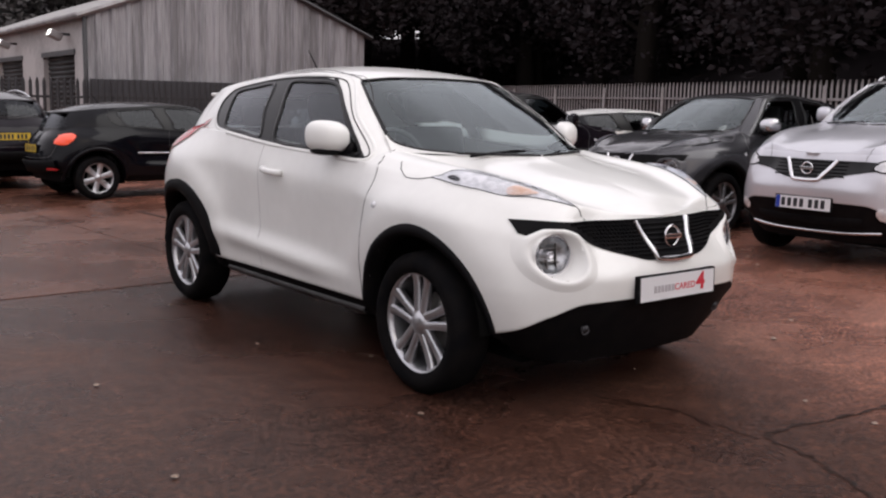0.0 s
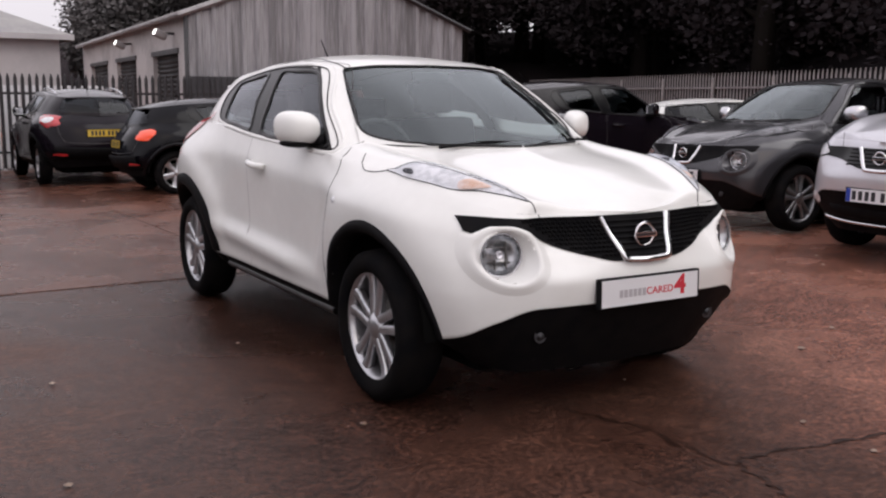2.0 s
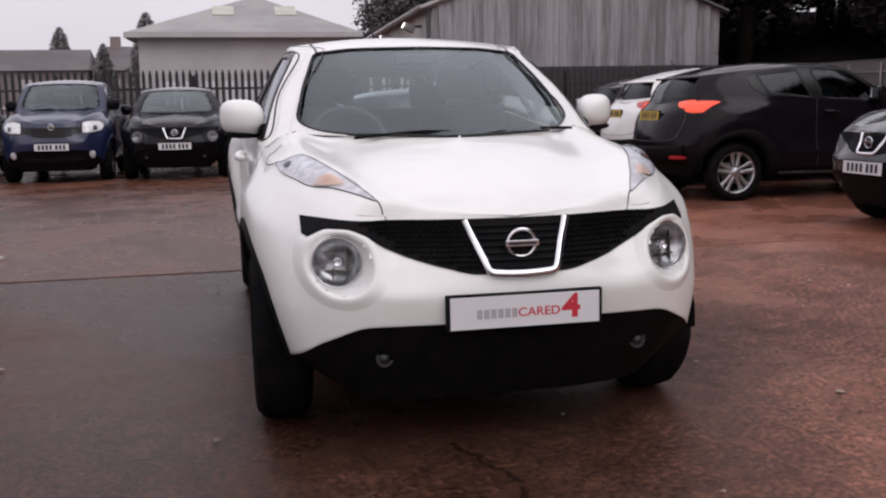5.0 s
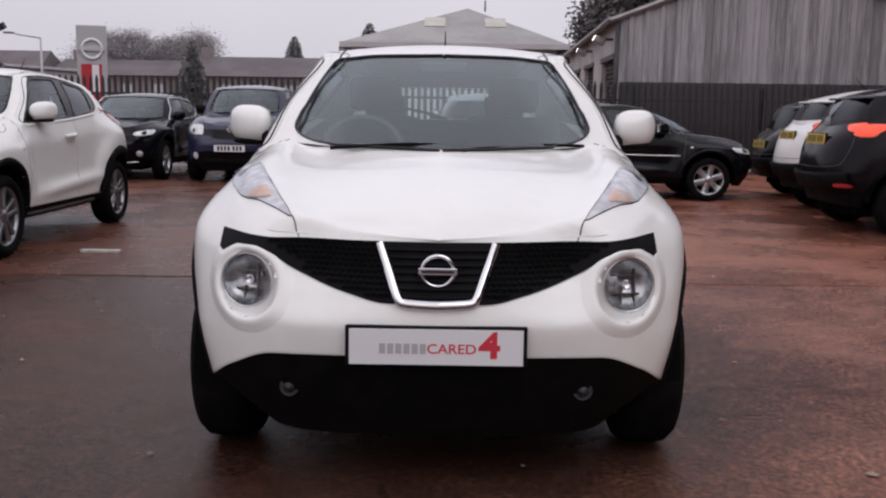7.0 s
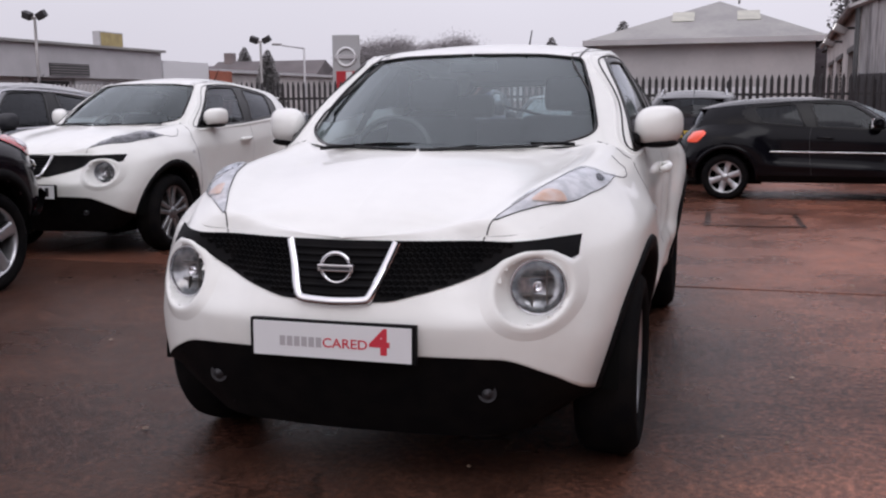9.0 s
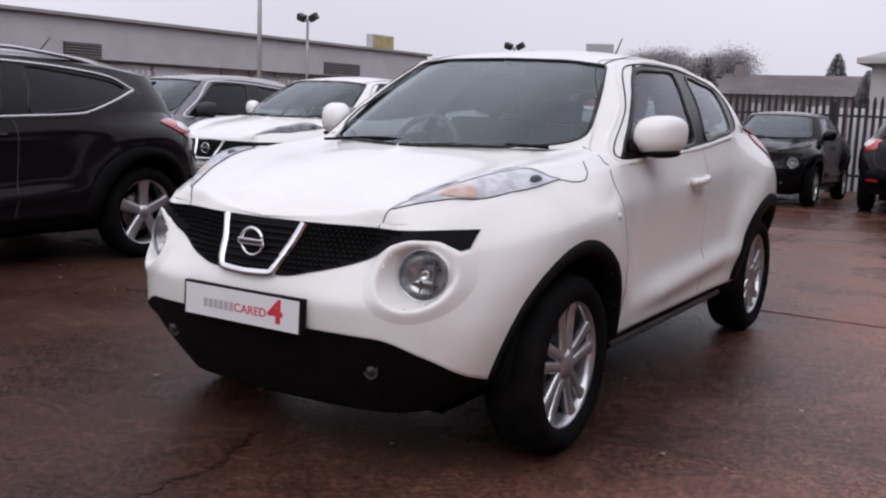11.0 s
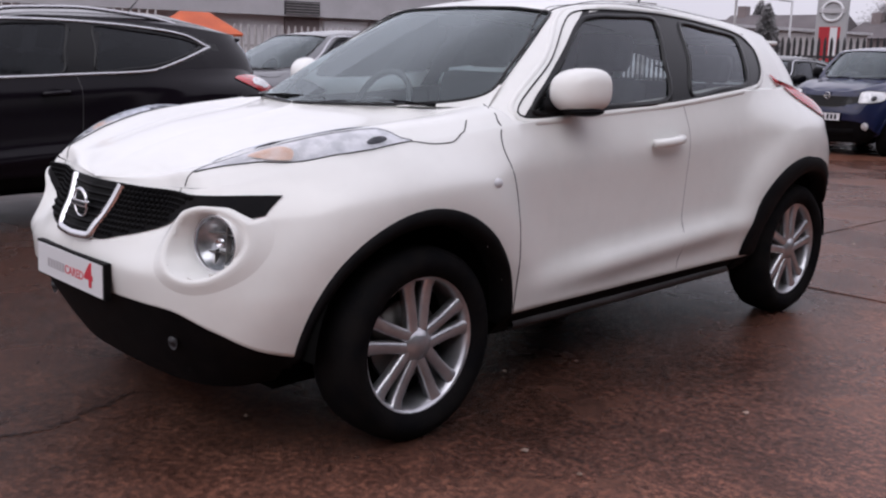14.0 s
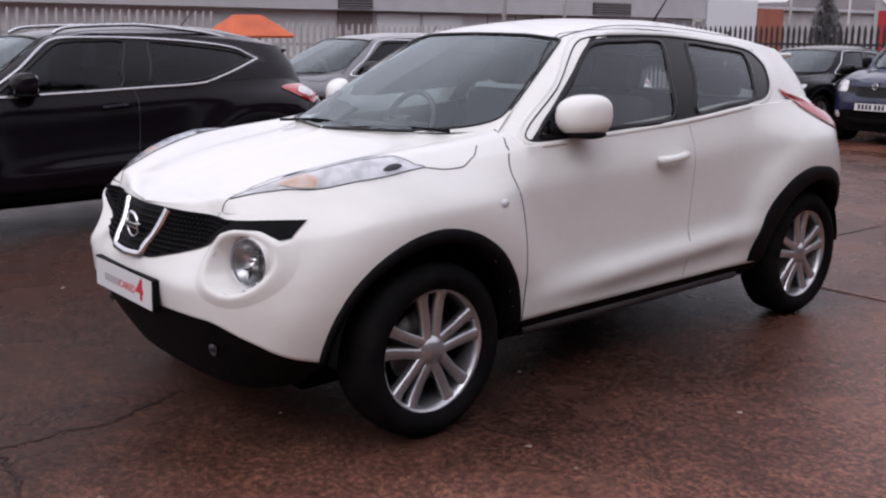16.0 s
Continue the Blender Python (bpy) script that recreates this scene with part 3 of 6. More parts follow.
def car(name, spec, label, at, turn, category="car", group=""):
    """A parked car. It stands on its front axle's foot, with its nose towards -y before it is turned."""
    B = Body(spec)
    thing = tagged(new(name), label, category, group)
    fall = lambda y: -0.018 * min(max(y - 3.0, 0.0), 17.0)
    mid_y = at[1] + math.cos(radians(turn)) * 1.3
    slope = math.degrees(math.atan(0.018)) if mid_y > 3.0 else 0.0
    here = fall(mid_y) - math.tan(radians(slope)) * (at[1] - mid_y)
    thing.matrix_world = pose(at[0], at[1], here, -slope, 0, 0) @ pose(0, 0, 0, 0, 0, turn)
    col = M[spec["paint"]]
    wb0, wb1 = float(B.wy(0.0)), float(B.wy(2.53))
    R, rim = spec.get("tyre", 0.325), spec.get("rim", 0.222)
    zs_hub = R
    cut = R + 0.085
    face_style = spec.get("face", "round")
    reach = spec.get("dlo", 1.0)
    front_pane, rear_pane, window_line = ([(0.535 + (y - 0.535) * reach, z) for y, z in poly] for poly in (FRONT_PANE, REAR_PANE, WINDOW_LINE))
    if spec.get("pointed"):
        front_pane, rear_pane, window_line = FRONT_PANE, POINTED_PANE, POINTED_LINE
    glass_side, glass_rear = M[spec.get("side_glass", "glass")], M[spec.get("rear_glass", spec.get("side_glass", "glass"))]

    # shell panels, split along the shut lines, keeping the whole body's shading
    sets = {}
    for bi, (n, p, r, c, a, b) in enumerate(B.blocks):
        base = HALVES[spec.get("res", 0.6)][bi][1]
        q = quads(r, c)
        mids = p[np.array(q)].mean(1)
        bmids = base[np.array(q)].mean(1)
        g = p.reshape(r, c, 3)
        du, dv = np.gradient(g, axis=0), np.gradient(g, axis=1)
        nor = np.cross(dv, du).reshape(-1, 3)
        ln = np.linalg.norm(nor, axis=1)
        for i in np.where(ln < 1e-9)[0]:
            nor[i] = nor[min(i + c, len(nor) - 1)] if i < c else nor[i - 1]
        nor /= np.maximum(np.linalg.norm(nor, axis=1, keepdims=True), 1e-9)
        if n == "side":
            flip = np.sign(nor[(r // 2) * c + c // 2][0])
        else:
            flip = np.sign(nor[(r // 2) * c + c // 2] @ np.array([0.5, 0, 1]))
        nor *= flip
        if n == "side":
            side_nor = nor.reshape(r, c, 3)
        if n == "deck":
            dn, rows_ = nor.reshape(r, c, 3), r - 1
            for w_, j_ in ((0.5, 0), (0.3, 1), (0.15, 2)):
                dn[:rows_, j_] = dn[:rows_, j_] * (1 - w_) + side_nor[:rows_, -1] * w_
            for w_, j_ in ((0.5, 1), (0.3, 2), (0.15, 3)):
                side_nor[:rows_, -j_] = side_nor[:rows_, -j_] * (1 - w_) + dn[:rows_, 3] * w_
            for arr in (dn, side_nor):
                arr /= np.maximum(np.linalg.norm(arr, axis=2, keepdims=True), 1e-9)
        for fi, f in enumerate(q):
            i, j = divmod(fi, c - 1)
            m, bm_ = mids[fi], bmids[fi]
            if n == "side":
                if min(math.hypot(m[1] - wb0, m[2] - zs_hub), math.hypot(m[1] - wb1, m[2] - zs_hub)) < cut and m[0] > 0.5:
                    continue
                if face_style == "round" and m[1] < 0 and all(math.hypot((base[vi][0] - 0.577) / 0.116, (base[vi][2] - 0.700) / 0.106) < 1 for vi in f):
                    continue
                k = a[i]
                if b[j] < 0:
                    key = ("front_skirt" if k < 0.9 else "sill_cladding" if k < 2.15 else "rear_skirt")
                elif k < 0.72 or (k < 0.92 and bm_[2] < 0.60):
                    key = "front_bumper"
                elif bm_[1] < 0.43 - 0.05 * max(0, (bm_[2] - 0.75)) * 2:
                    key = "front_wing"
                elif bm_[1] < 1.52:
                    key = "front_door"
                elif bm_[1] < 2.12:
                    key = "rear_door"
                elif k < 2.62:
                    key = "rear_quarter"
                else:
                    key = "tailgate"
            elif n == "deck":
                key = "bonnet"
            elif n == "shelf":
                key = "rear_quarter" if a[i] > 1.9 else "waist_rail"
            elif n == "house":
                if a[i] < 0.775 and 0.02 < b[j] < 0.965:
                    continue
                if inside(front_pane, bm_[1], bm_[2]) or inside(rear_pane, bm_[1], bm_[2]):
                    if 1.0 <= a[i] < 2.3:
                        continue
                if a[i] > 2.5 and 0.12 < b[j] < 0.93:
                    continue
                key = "window_trim" if 0.99 <= a[i] < 2.35 and any(inside(window_line, base[vi][1], base[vi][2]) for vi in f) else "pillar"
            else:
                key = "roof"
            sets.setdefault(key, []).append((bi, f, nor))
    both = {"front_bumper", "bonnet", "roof", "tailgate", "front_skirt", "rear_skirt"}
    for key, items in sets.items():
        for signs in ([(1, -1)] if key in both else [(1,), (-1,)]):
            verts, faces, norms, seen = [], [], [], {}
            for sign in signs:
                for bi, f, nor in items:
                    idx = []
                    for vi in f:
                        tag = (sign, bi, vi)
                        if tag not in seen:
                            seen[tag] = len(verts)
                            x, y, z = B.blocks[bi][1][vi]
                            verts.append((sign * x, y, z))
                            norms.append((sign * nor[vi][0], nor[vi][1], nor[vi][2]))
                        idx.append(seen[tag])
                    faces.append(tuple(idx) if sign > 0 else tuple(idx[::-1]))
            dark = key in ("front_skirt", "sill_cladding", "rear_skirt")
            me = mesh_from(key, verts, faces, M["plastic"] if dark else M["gloss"] if key == "window_trim" else col)
            part(key, me, None, thing, "black moulded plastic" if dark else "gloss black window trim" if key == "window_trim" else "", normals=norms)

    # wheel arches, liners and wheels
    for sign in (1, -1):
        for wy in (wb0, wb1):
            verts, faces, last = [], [], None
            angs = np.linspace(-1, 181, 40) if wy == wb0 else np.linspace(-4, 184, 40)
            for ang in angs:
                c, s = math.cos(radians(ang)), math.sin(radians(ang))
                row = []
                wide_at = 0.040
                if spec.get("cladding", True):
                    wide_at = 0.058 + 0.066 * max(0.0, -c) ** 0.8 if wy == wb1 else 0.044 - 0.014 * max(0.0, c) ** 2 - 0.022 * max(0.0, -c)
                for rr, off in ((cut + wide_at, 0.001), (cut + wide_at - 0.006, 0.010), (cut + 0.010, 0.014), (cut - 0.01, 0.006)):
                    p, nn = B.lay(sign, wy + rr * c, max(zs_hub + rr * s, 0.235), 0, raw=True)
                    x = abs(p.x) if p is not None else (last or 0.84)
                    last = x
                    row.append((sign * (x + off), wy + rr * c, zs_hub + rr * s))
                row.append((sign * (last - 0.07), wy + (cut - 0.012) * c, zs_hub + (cut - 0.012) * s))
                verts += row
            faces = quads(40, 5)
            if spec.get("cladding", True):
                part("wheel_arch_moulding", mesh_from("wheel_arch_moulding", verts, faces, M["plastic"]), None, thing, "matt black wheel arch moulding")
            else:
                part("wheel_arch_lip", mesh_from("wheel_arch_lip", verts, faces, col), None, thing)
            v, f = [], []
            for ang in np.linspace(2, 178, 28):
                c, s = math.cos(radians(ang)), math.sin(radians(ang))
                v += [(sign * 0.81 * B.wide, wy + (cut - 0.005) * c, zs_hub + (cut - 0.005) * s), (sign * 0.45, wy + (cut - 0.005) * c, zs_hub + (cut - 0.005) * s), (sign * 0.45, wy, zs_hub)]
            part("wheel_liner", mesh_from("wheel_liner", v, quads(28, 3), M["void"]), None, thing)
            wheel(thing, sign * (0.752 * B.wide), wy, sign, R, rim, spec.get("wheels", "double"), dict(M, alloy=M["alloy_grey"]) if spec.get("dark_wheels") else M)
    # unseen underside boxes, sized also to keep sky light off the ground
    ya, yb, yc, yd = (float(B.wy(y)) for y in (-0.32, 0.47, 2.05, 2.95))
    top_ = float(B.wz(0.5))
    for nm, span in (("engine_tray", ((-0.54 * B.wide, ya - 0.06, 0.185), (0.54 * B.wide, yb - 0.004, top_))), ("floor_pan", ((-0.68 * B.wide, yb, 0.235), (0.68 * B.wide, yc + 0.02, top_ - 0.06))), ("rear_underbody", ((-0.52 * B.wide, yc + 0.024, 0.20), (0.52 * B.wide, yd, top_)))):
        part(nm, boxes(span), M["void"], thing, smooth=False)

    # glass
    def house_pick(test):
        bi = 3
        n, p, r, c, a, b = B.blocks[bi]
        base = HALVES[spec.get("res", 0.6)][bi][1]
        q = quads(r, c)
        bm_ = base[np.array(q)].mean(1)
        return [f for fi, f in enumerate(q) if test(a[fi // (c - 1)], b[fi % (c - 1)], bm_[fi])], p

    def pane(nm, test, mat, signs):
        faces, p = house_pick(test)
        used, verts, out = {}, [], []
        for sign in signs:
            for f in faces:
                idx = []
                for vi in f:
                    if (sign, vi) not in used:
                        used[(sign, vi)] = len(verts)
                        x, y, z = p[vi]
                        verts.append((sign * (max(x - 0.004, 0)), y + (0.003 if nm == "windscreen" else 0), z - 0.002))
                    idx.append(used[(sign, vi)])
                out.append(tuple(idx) if sign > 0 else tuple(idx[::-1]))
        ob = part(nm, mesh_from(nm, verts, out, mat), None, thing, "tinted car glass")
        ob.visible_shadow = False
        return ob

    pane("windscreen", lambda a, b, m: a < 0.80 and 0.0 < b < 0.99, M["screen"], (1, -1))
    grown = lambda poly: [tuple(np.mean(poly, 0) + (np.array(q) - np.mean(poly, 0)) * 1.07) for q in poly]
    fp, rp = grown(front_pane), grown(rear_pane)
    for sign in (1, -1):
        pane("front_side_window", lambda a, b, m: 0.9 < a < 2.3 and inside(fp, m[1], m[2]), glass_side, (sign,))
        pane("rear_side_window", lambda a, b, m: 0.9 < a < 2.3 and inside(rp, m[1], m[2]), glass_rear, (sign,))
        # black surround of the side glass: filled pillar and quarter panel, and the seal round each pane
        for key, poly in (("front", front_pane), ("rear", rear_pane)):
            v, f = B.band(sign, poly, 0.024, 0.001, 0.003, True, 60)
            part("window_seal", mesh_from("window_seal", v, f, M["gloss"]), None, thing)
        v, f = B.band(sign, window_line, 0.020 if spec.get("chrome_line") else 0.006, 0.006 if spec.get("chrome_line") else 0.001, 0.004, True, 120)
        part("window_surround", mesh_from("window_surround", v, f, M["satin"] if spec.get("chrome_line") else M["gloss"]), None, thing, "bright window line" if spec.get("chrome_line") else "")
        # the painted frame that borders the dark glass
        if spec["paint"] == "white":
            line, wd = rounded(window_line, 110), 0.024 / spec.get("res", 0.6)
            run = np.roll(line, -1, 0) - np.roll(line, 1, 0)
            out = np.stack((run[:, 1], -run[:, 0]), 1) / np.linalg.norm(run, axis=1, keepdims=True)
            turn_ = (line[:, 0] * np.roll(line[:, 1], -1) - np.roll(line[:, 0], -1) * line[:, 1]).sum()
            out *= 1 if turn_ > 0 else -1
            v, f = B.band(sign, line + out * (wd / 2 + 0.002), wd, 0.0015, 0.001, True)
            part("window_frame", mesh_from("window_frame", v, f, col), None, thing)
        # sill ledge, its highlight painted as a paler grey
        if spec.get("face") == "round":
            v, f = B.band(sign, ((0.50, 0.292), (0.9, 0.292), (1.4, 0.293), (1.98, 0.298)), 0.034, 0.004, 0.014, False, 24)
            part("sill_step", mesh_from("sill_step", v, f, M["sill"]), None, thing, "lower sill step, caught sky light put into its grey")
        # shut lines
        lines = [((0.45, 0.36), (0.445, 0.55), (0.43, 0.80), (0.395, 0.93), (0.41, 1.0), (0.455, 1.06)), ((1.50, 0.37), (1.53, 0.7), (1.535, 0.95), (1.515, 1.085))]
        for ln in lines:
            v, f = B.band(sign, ln, 0.006 if ln is lines[0] else 0.0035, 0.0005, 0.0006, False, 24)
            part("shut_line", mesh_from("shut_line", v, f, M["faint"] if spec["paint"] == "white" and ln is not lines[0] else M["gap"]), None, thing)
        v, f = B.band(sign, ((0.46, 1.075), (0.68, 1.225), (0.88, 1.37), (1.03, 1.452), (1.3, 1.478), (1.62, 1.466), (2.08, 1.42), (2.32, 1.378)), 0.004, 0.001, 0.001, False, 40)
        part("roof_drip_line", mesh_from("roof_drip_line", v, f, M["gap"]), None, thing)
        # handle with its cup
        if spec.get("detail", 1):
            p, nn = B.lay(sign, 1.355, 0.925, 0.0)
            if p is not None:
                v, f = B.patch(sign, [(1.355 + 0.055 * math.cos(t), 0.935 + 0.032 * math.sin(t)) for t in np.linspace(0, 2 * math.pi, 20, endpoint=False)], 0.001, -0.001, soft=False, rings=3)
                hnd = part("door_handle", mesh_from("handle_cup", v, f, col), None, thing)
                pts = [Vector((p.x + sign * o, p.y + d, p.z + 0.004 + 0.07 * d)) for d, o in ((-0.095, 0.004), (-0.08, 0.026), (-0.03, 0.040), (0.03, 0.040), (0.08, 0.028), (0.095, 0.004))]
                v, f = tube(pts, [0.014, 0.019, 0.018, 0.018, 0.019, 0.014], 10)
                part("handle_grip", mesh_from("handle_grip", v, f, col), None, hnd)
            v, f = B.patch(sign, [(0.31 + 0.026 * math.cos(t), 0.842 + 0.016 * math.sin(t)) for t in np.linspace(0, 2 * math.pi, 16, endpoint=False)], 0.002, 0.006, soft=False, rings=3)
            part("side_repeater", mesh_from("side_repeater", v, f, M["reflector"]), None, thing, "clear side repeater")
        if spec.get("side_strip"):
            v, f = B.band(sign, ((0.5, 0.70), (2.0, 0.72)), 0.018, 0.004, 0.006, False, 20)
            part("side_strip", mesh_from("side_strip", v, f, M["satin"]), None, thing)
        # door mirror
        mx, my, mz = 0.846 * B.wide, float(B.wy(0.77)), float(B.wz(1.145))
        bm = bmesh.new()
        bmesh.ops.create_uvsphere(bm, u_segments=24, v_segments=16, radius=1.0)
        for q in bm.verts:
            x, y, z = q.co
            pw = lambda t, e: math.copysign(abs(t) ** e, t)
            y2 = y * (1.0 if y < 0 else 0.35)
            q.co = (sign * (mx + 0.098 * pw(x, 0.70) + 0.012 * y), my + 0.100 * y2 + 0.03 * x, mz - 0.004 + 0.082 * pw(z, 0.75) + 0.006 * x)
        shell = part("door_mirror", bm, M[spec["mirror"]] if "mirror" in spec else col, thing)
        bm = bmesh.new()
        bmesh.ops.create_uvsphere(bm, u_segments=20, v_segments=10, radius=1.0)
        for q in bm.verts:
            x, y, z = q.co
            q.co = (sign * (mx - 0.008 + 0.090 * x), my + 0.002 + 0.074 * y, mz - 0.076 + 0.022 * z)
        part("mirror_base", bm, M["plastic"], shell)
        ins, _ = B.lay(sign, 0.66, 1.085)
        if ins is not None:
            v, f = tube([(sign * (mx - 0.04), my, mz - 0.07), ((sign * (mx - 0.1) + ins.x) / 2, my - 0.02, mz - 0.078), (ins.x - sign * 0.01, ins.y, ins.z)], [0.022, 0.026, 0.034], 10)
            part("mirror_arm", mesh_from("mirror_arm", v, f, M["plastic"]), None, shell)
        bm = boxes(((sign * mx - 0.074, my + 0.036, mz - 0.055), (sign * mx + 0.074, my + 0.040, mz + 0.058)), bevel=0.012)
        part("mirror_glass", bm, M["chrome"], shell, smooth=False)
    # windscreen surround and roof joints
    sw = []
    bend = [(0.80 - FOOT[0] * (1 - math.sin(a_)), 0.02 + FOOT[1] * (1 - math.cos(a_))) for a_ in np.linspace(0.05, 1.55, 12)]
    for gv, wv in [(g, 0.012) for g in np.linspace(0, 0.79 - FOOT[0], 10)] + bend + [(0.80, w) for w in np.linspace(FOOT[1] + 0.06, 0.93, 10)] + [(0.785, 0.965)] + [(g, 0.978) for g in np.linspace(0.76, 0, 14)]:
        b_, t_ = COWL_BASE([gv])[0], ROOF_EDGE([gv])[0]
        sw.append(b_ + (t_ - b_) * wv + np.array([0.5, -0.8, 0.5]) * (0.022 * math.sin(math.pi * wv) + (0.007 if wv < 0.35 else 0.0)))
    sw = B.warp(np.array(sw))
    for sign in (1, -1):
        nn = Vector((sign * 0.25, -0.75, 0.6)).normalized()
        v, f = B.strip([(Vector((sign * q[0], q[1], q[2])) + nn * 0.003, nn) for q in sw], 0.011, 0.002, False)
        part("windscreen_seal", mesh_from("windscreen_seal", v, f, M["gloss"]), None, thing)
        v, f = B.band("top", ((sign * 0.475, 1.0), (sign * 0.478, 1.05), (sign * 0.48, 1.6), (sign * 0.465, 2.2), (sign * 0.42, 2.65)), 0.012, 0.001, 0.001, False, 40)
        part("roof_joint", mesh_from("roof_joint", v, f, M["gap"]), None, thing)
        # bonnet shut line and wipers
        for ln in (((sign * 0.395, -0.66), (sign * 0.42, -0.625), (sign * 0.45, -0.585)), ((sign * 0.742, 0.022), (sign * 0.762, 0.10), (sign * 0.768, 0.19), (sign * 0.745, 0.26), (sign * 0.70, 0.315))):
            v, f = B.band("top", ln, 0.005, 0.0008, 0.0008, False, 24)
            part("bonnet_shut_line", mesh_from("bonnet_shut_line", v, f, M["gap"]), None, thing)
    # painted feet that round off the windscreen's lower corners
    def on_screen(g, w):
        b_, t_ = COWL_BASE([g])[0], ROOF_EDGE([g])[0]
        return b_ + (t_ - b_) * w + np.array([0.5, -0.8, 0.5]) * (0.022 * math.sin(math.pi * w) + 0.008)
    for sign in (1, -1):
        rows_ = []
        for t_ in np.linspace(0, 1, 13):
            a_ = t_ * math.pi / 2
            inner = (0.80 - FOOT[0] * (1 - math.sin(a_)), 0.02 + FOOT[1] * (1 - math.cos(a_)))
            outer = (0.80 - FOOT[0] + (FOOT[0] + 0.02) * t_ * 2, 0.0) if t_ < 0.5 else (0.82, (FOOT[1] + 0.02) * (t_ - 0.5) * 2)
            rows_ += [on_screen(outer[0] + (inner[0] - outer[0]) * f_, outer[1] + (inner[1] - outer[1]) * f_) for f_ in (0, 0.33, 0.66, 1)]
        pts = B.warp(np.array(rows_)) * np.array([[sign, 1, 1]])
        part("pillar_foot", mesh_from("pillar_foot", pts, quads(13, 4) if sign > 0 else [f[::-1] for f in quads(13, 4)], col), None, thing)
    for x0, x1, y1 in ((-0.42, 0.10, 0.16), (0.08, 0.56, 0.30)):
        pts = [(x0 * B.wide, float(B.wy(0.10 + 0.22 * x0 * x0)), float(B.wz(1.070))), ((x0 + x1) / 2 * B.wide, float(B.wy((y1 + 0.14) / 2)), float(B.wz(1.088))), (x1 * B.wide, float(B.wy(y1)), float(B.wz(1.084)))]
        v, f = tube(rounded(pts, 10, False), 0.007, 6)
        part("wiper", mesh_from("wiper", v, f, M["plastic"]), None, thing, "black windscreen wiper")
    return thing, B

def disc_on(B, view, a, b, radius, steps=28):
    return [(a + radius * math.cos(t), b + radius * math.sin(t)) for t in np.linspace(0, 2 * math.pi, steps, endpoint=False)]


def grille_strip(B, xs, top, low, off, rows=8):
    """A panel between two lines across the nose."""
    verts = []
    for x in xs:
        for j in range(rows):
            f = j / (rows - 1)
            p, _ = B.lay("front", x, float(top(abs(x))[0]) * (1 - f) + float(low(abs(x))[0]) * f, off)
            verts.append(p if p is not None else verts[-1])
    return verts, quads(len(xs), rows)


def emblem(thing, B, x, z, off, size, mats=M):
    """A plain round badge: a ring and a bar."""
    p, _ = B.lay("front", x, z, off)
    v, f = tube([(p.x + size * math.cos(t), p.y - 0.012, p.z + size * 0.96 * math.sin(t)) for t in np.linspace(0, 2 * math.pi, 30, endpoint=False)], size * 0.13, 8, True)
    ring = part("badge_ring", mesh_from("badge_ring", v, f, mats["chrome"]), None, thing, "plain chrome ring")
    part("badge_bar", boxes(((p.x - size * 1.22, p.y - 0.022, p.z - size * 0.24), (p.x + size * 1.22, p.y - 0.006, p.z + size * 0.24)), bevel=0.003), mats["chrome"], ring, smooth=False)
    part("badge_stripe", boxes(((p.x - size * 1.0, p.y - 0.0235, p.z - size * 0.09), (p.x + size * 1.0, p.y - 0.020, p.z + size * 0.09))), mats["ink"], ring, smooth=False)


GRILLE_TOP = curve((0, 0.3, 0.5, 0.65, 0.70), (0.838, 0.838, 0.838, 0.842, 0.842))
GRILLE_LOW = curve((0, 0.15, 0.25, 0.36, 0.44, 0.50, 0.56, 0.61, 0.655, 0.684, 0.70), (0.664, 0.667, 0.688, 0.718, 0.752, 0.788, 0.807, 0.806, 0.786, 0.772, 0.842))


def vee(thing, B, mat, name="grille_vee", top=0.172, low=0.115, z1=0.832, z0=0.668, width=0.026):
    line = [(-top, z1), (-top + (top - low) * 0.5, (z1 + z0) / 2 + 0.004), (-low - 0.002, z0 + 0.018), (-low + 0.018, z0), (0, z0 - 0.004), (low - 0.018, z0), (low + 0.002, z0 + 0.018), (top - (top - low) * 0.5, (z1 + z0) / 2 + 0.004), (top, z1)]
    v, f = B.band("front", line, width, 0.010, 0.010, False, 50)
    return part(name, mesh_from(name, v, f, mat), None, thing, "bright vee-shaped grille surround")


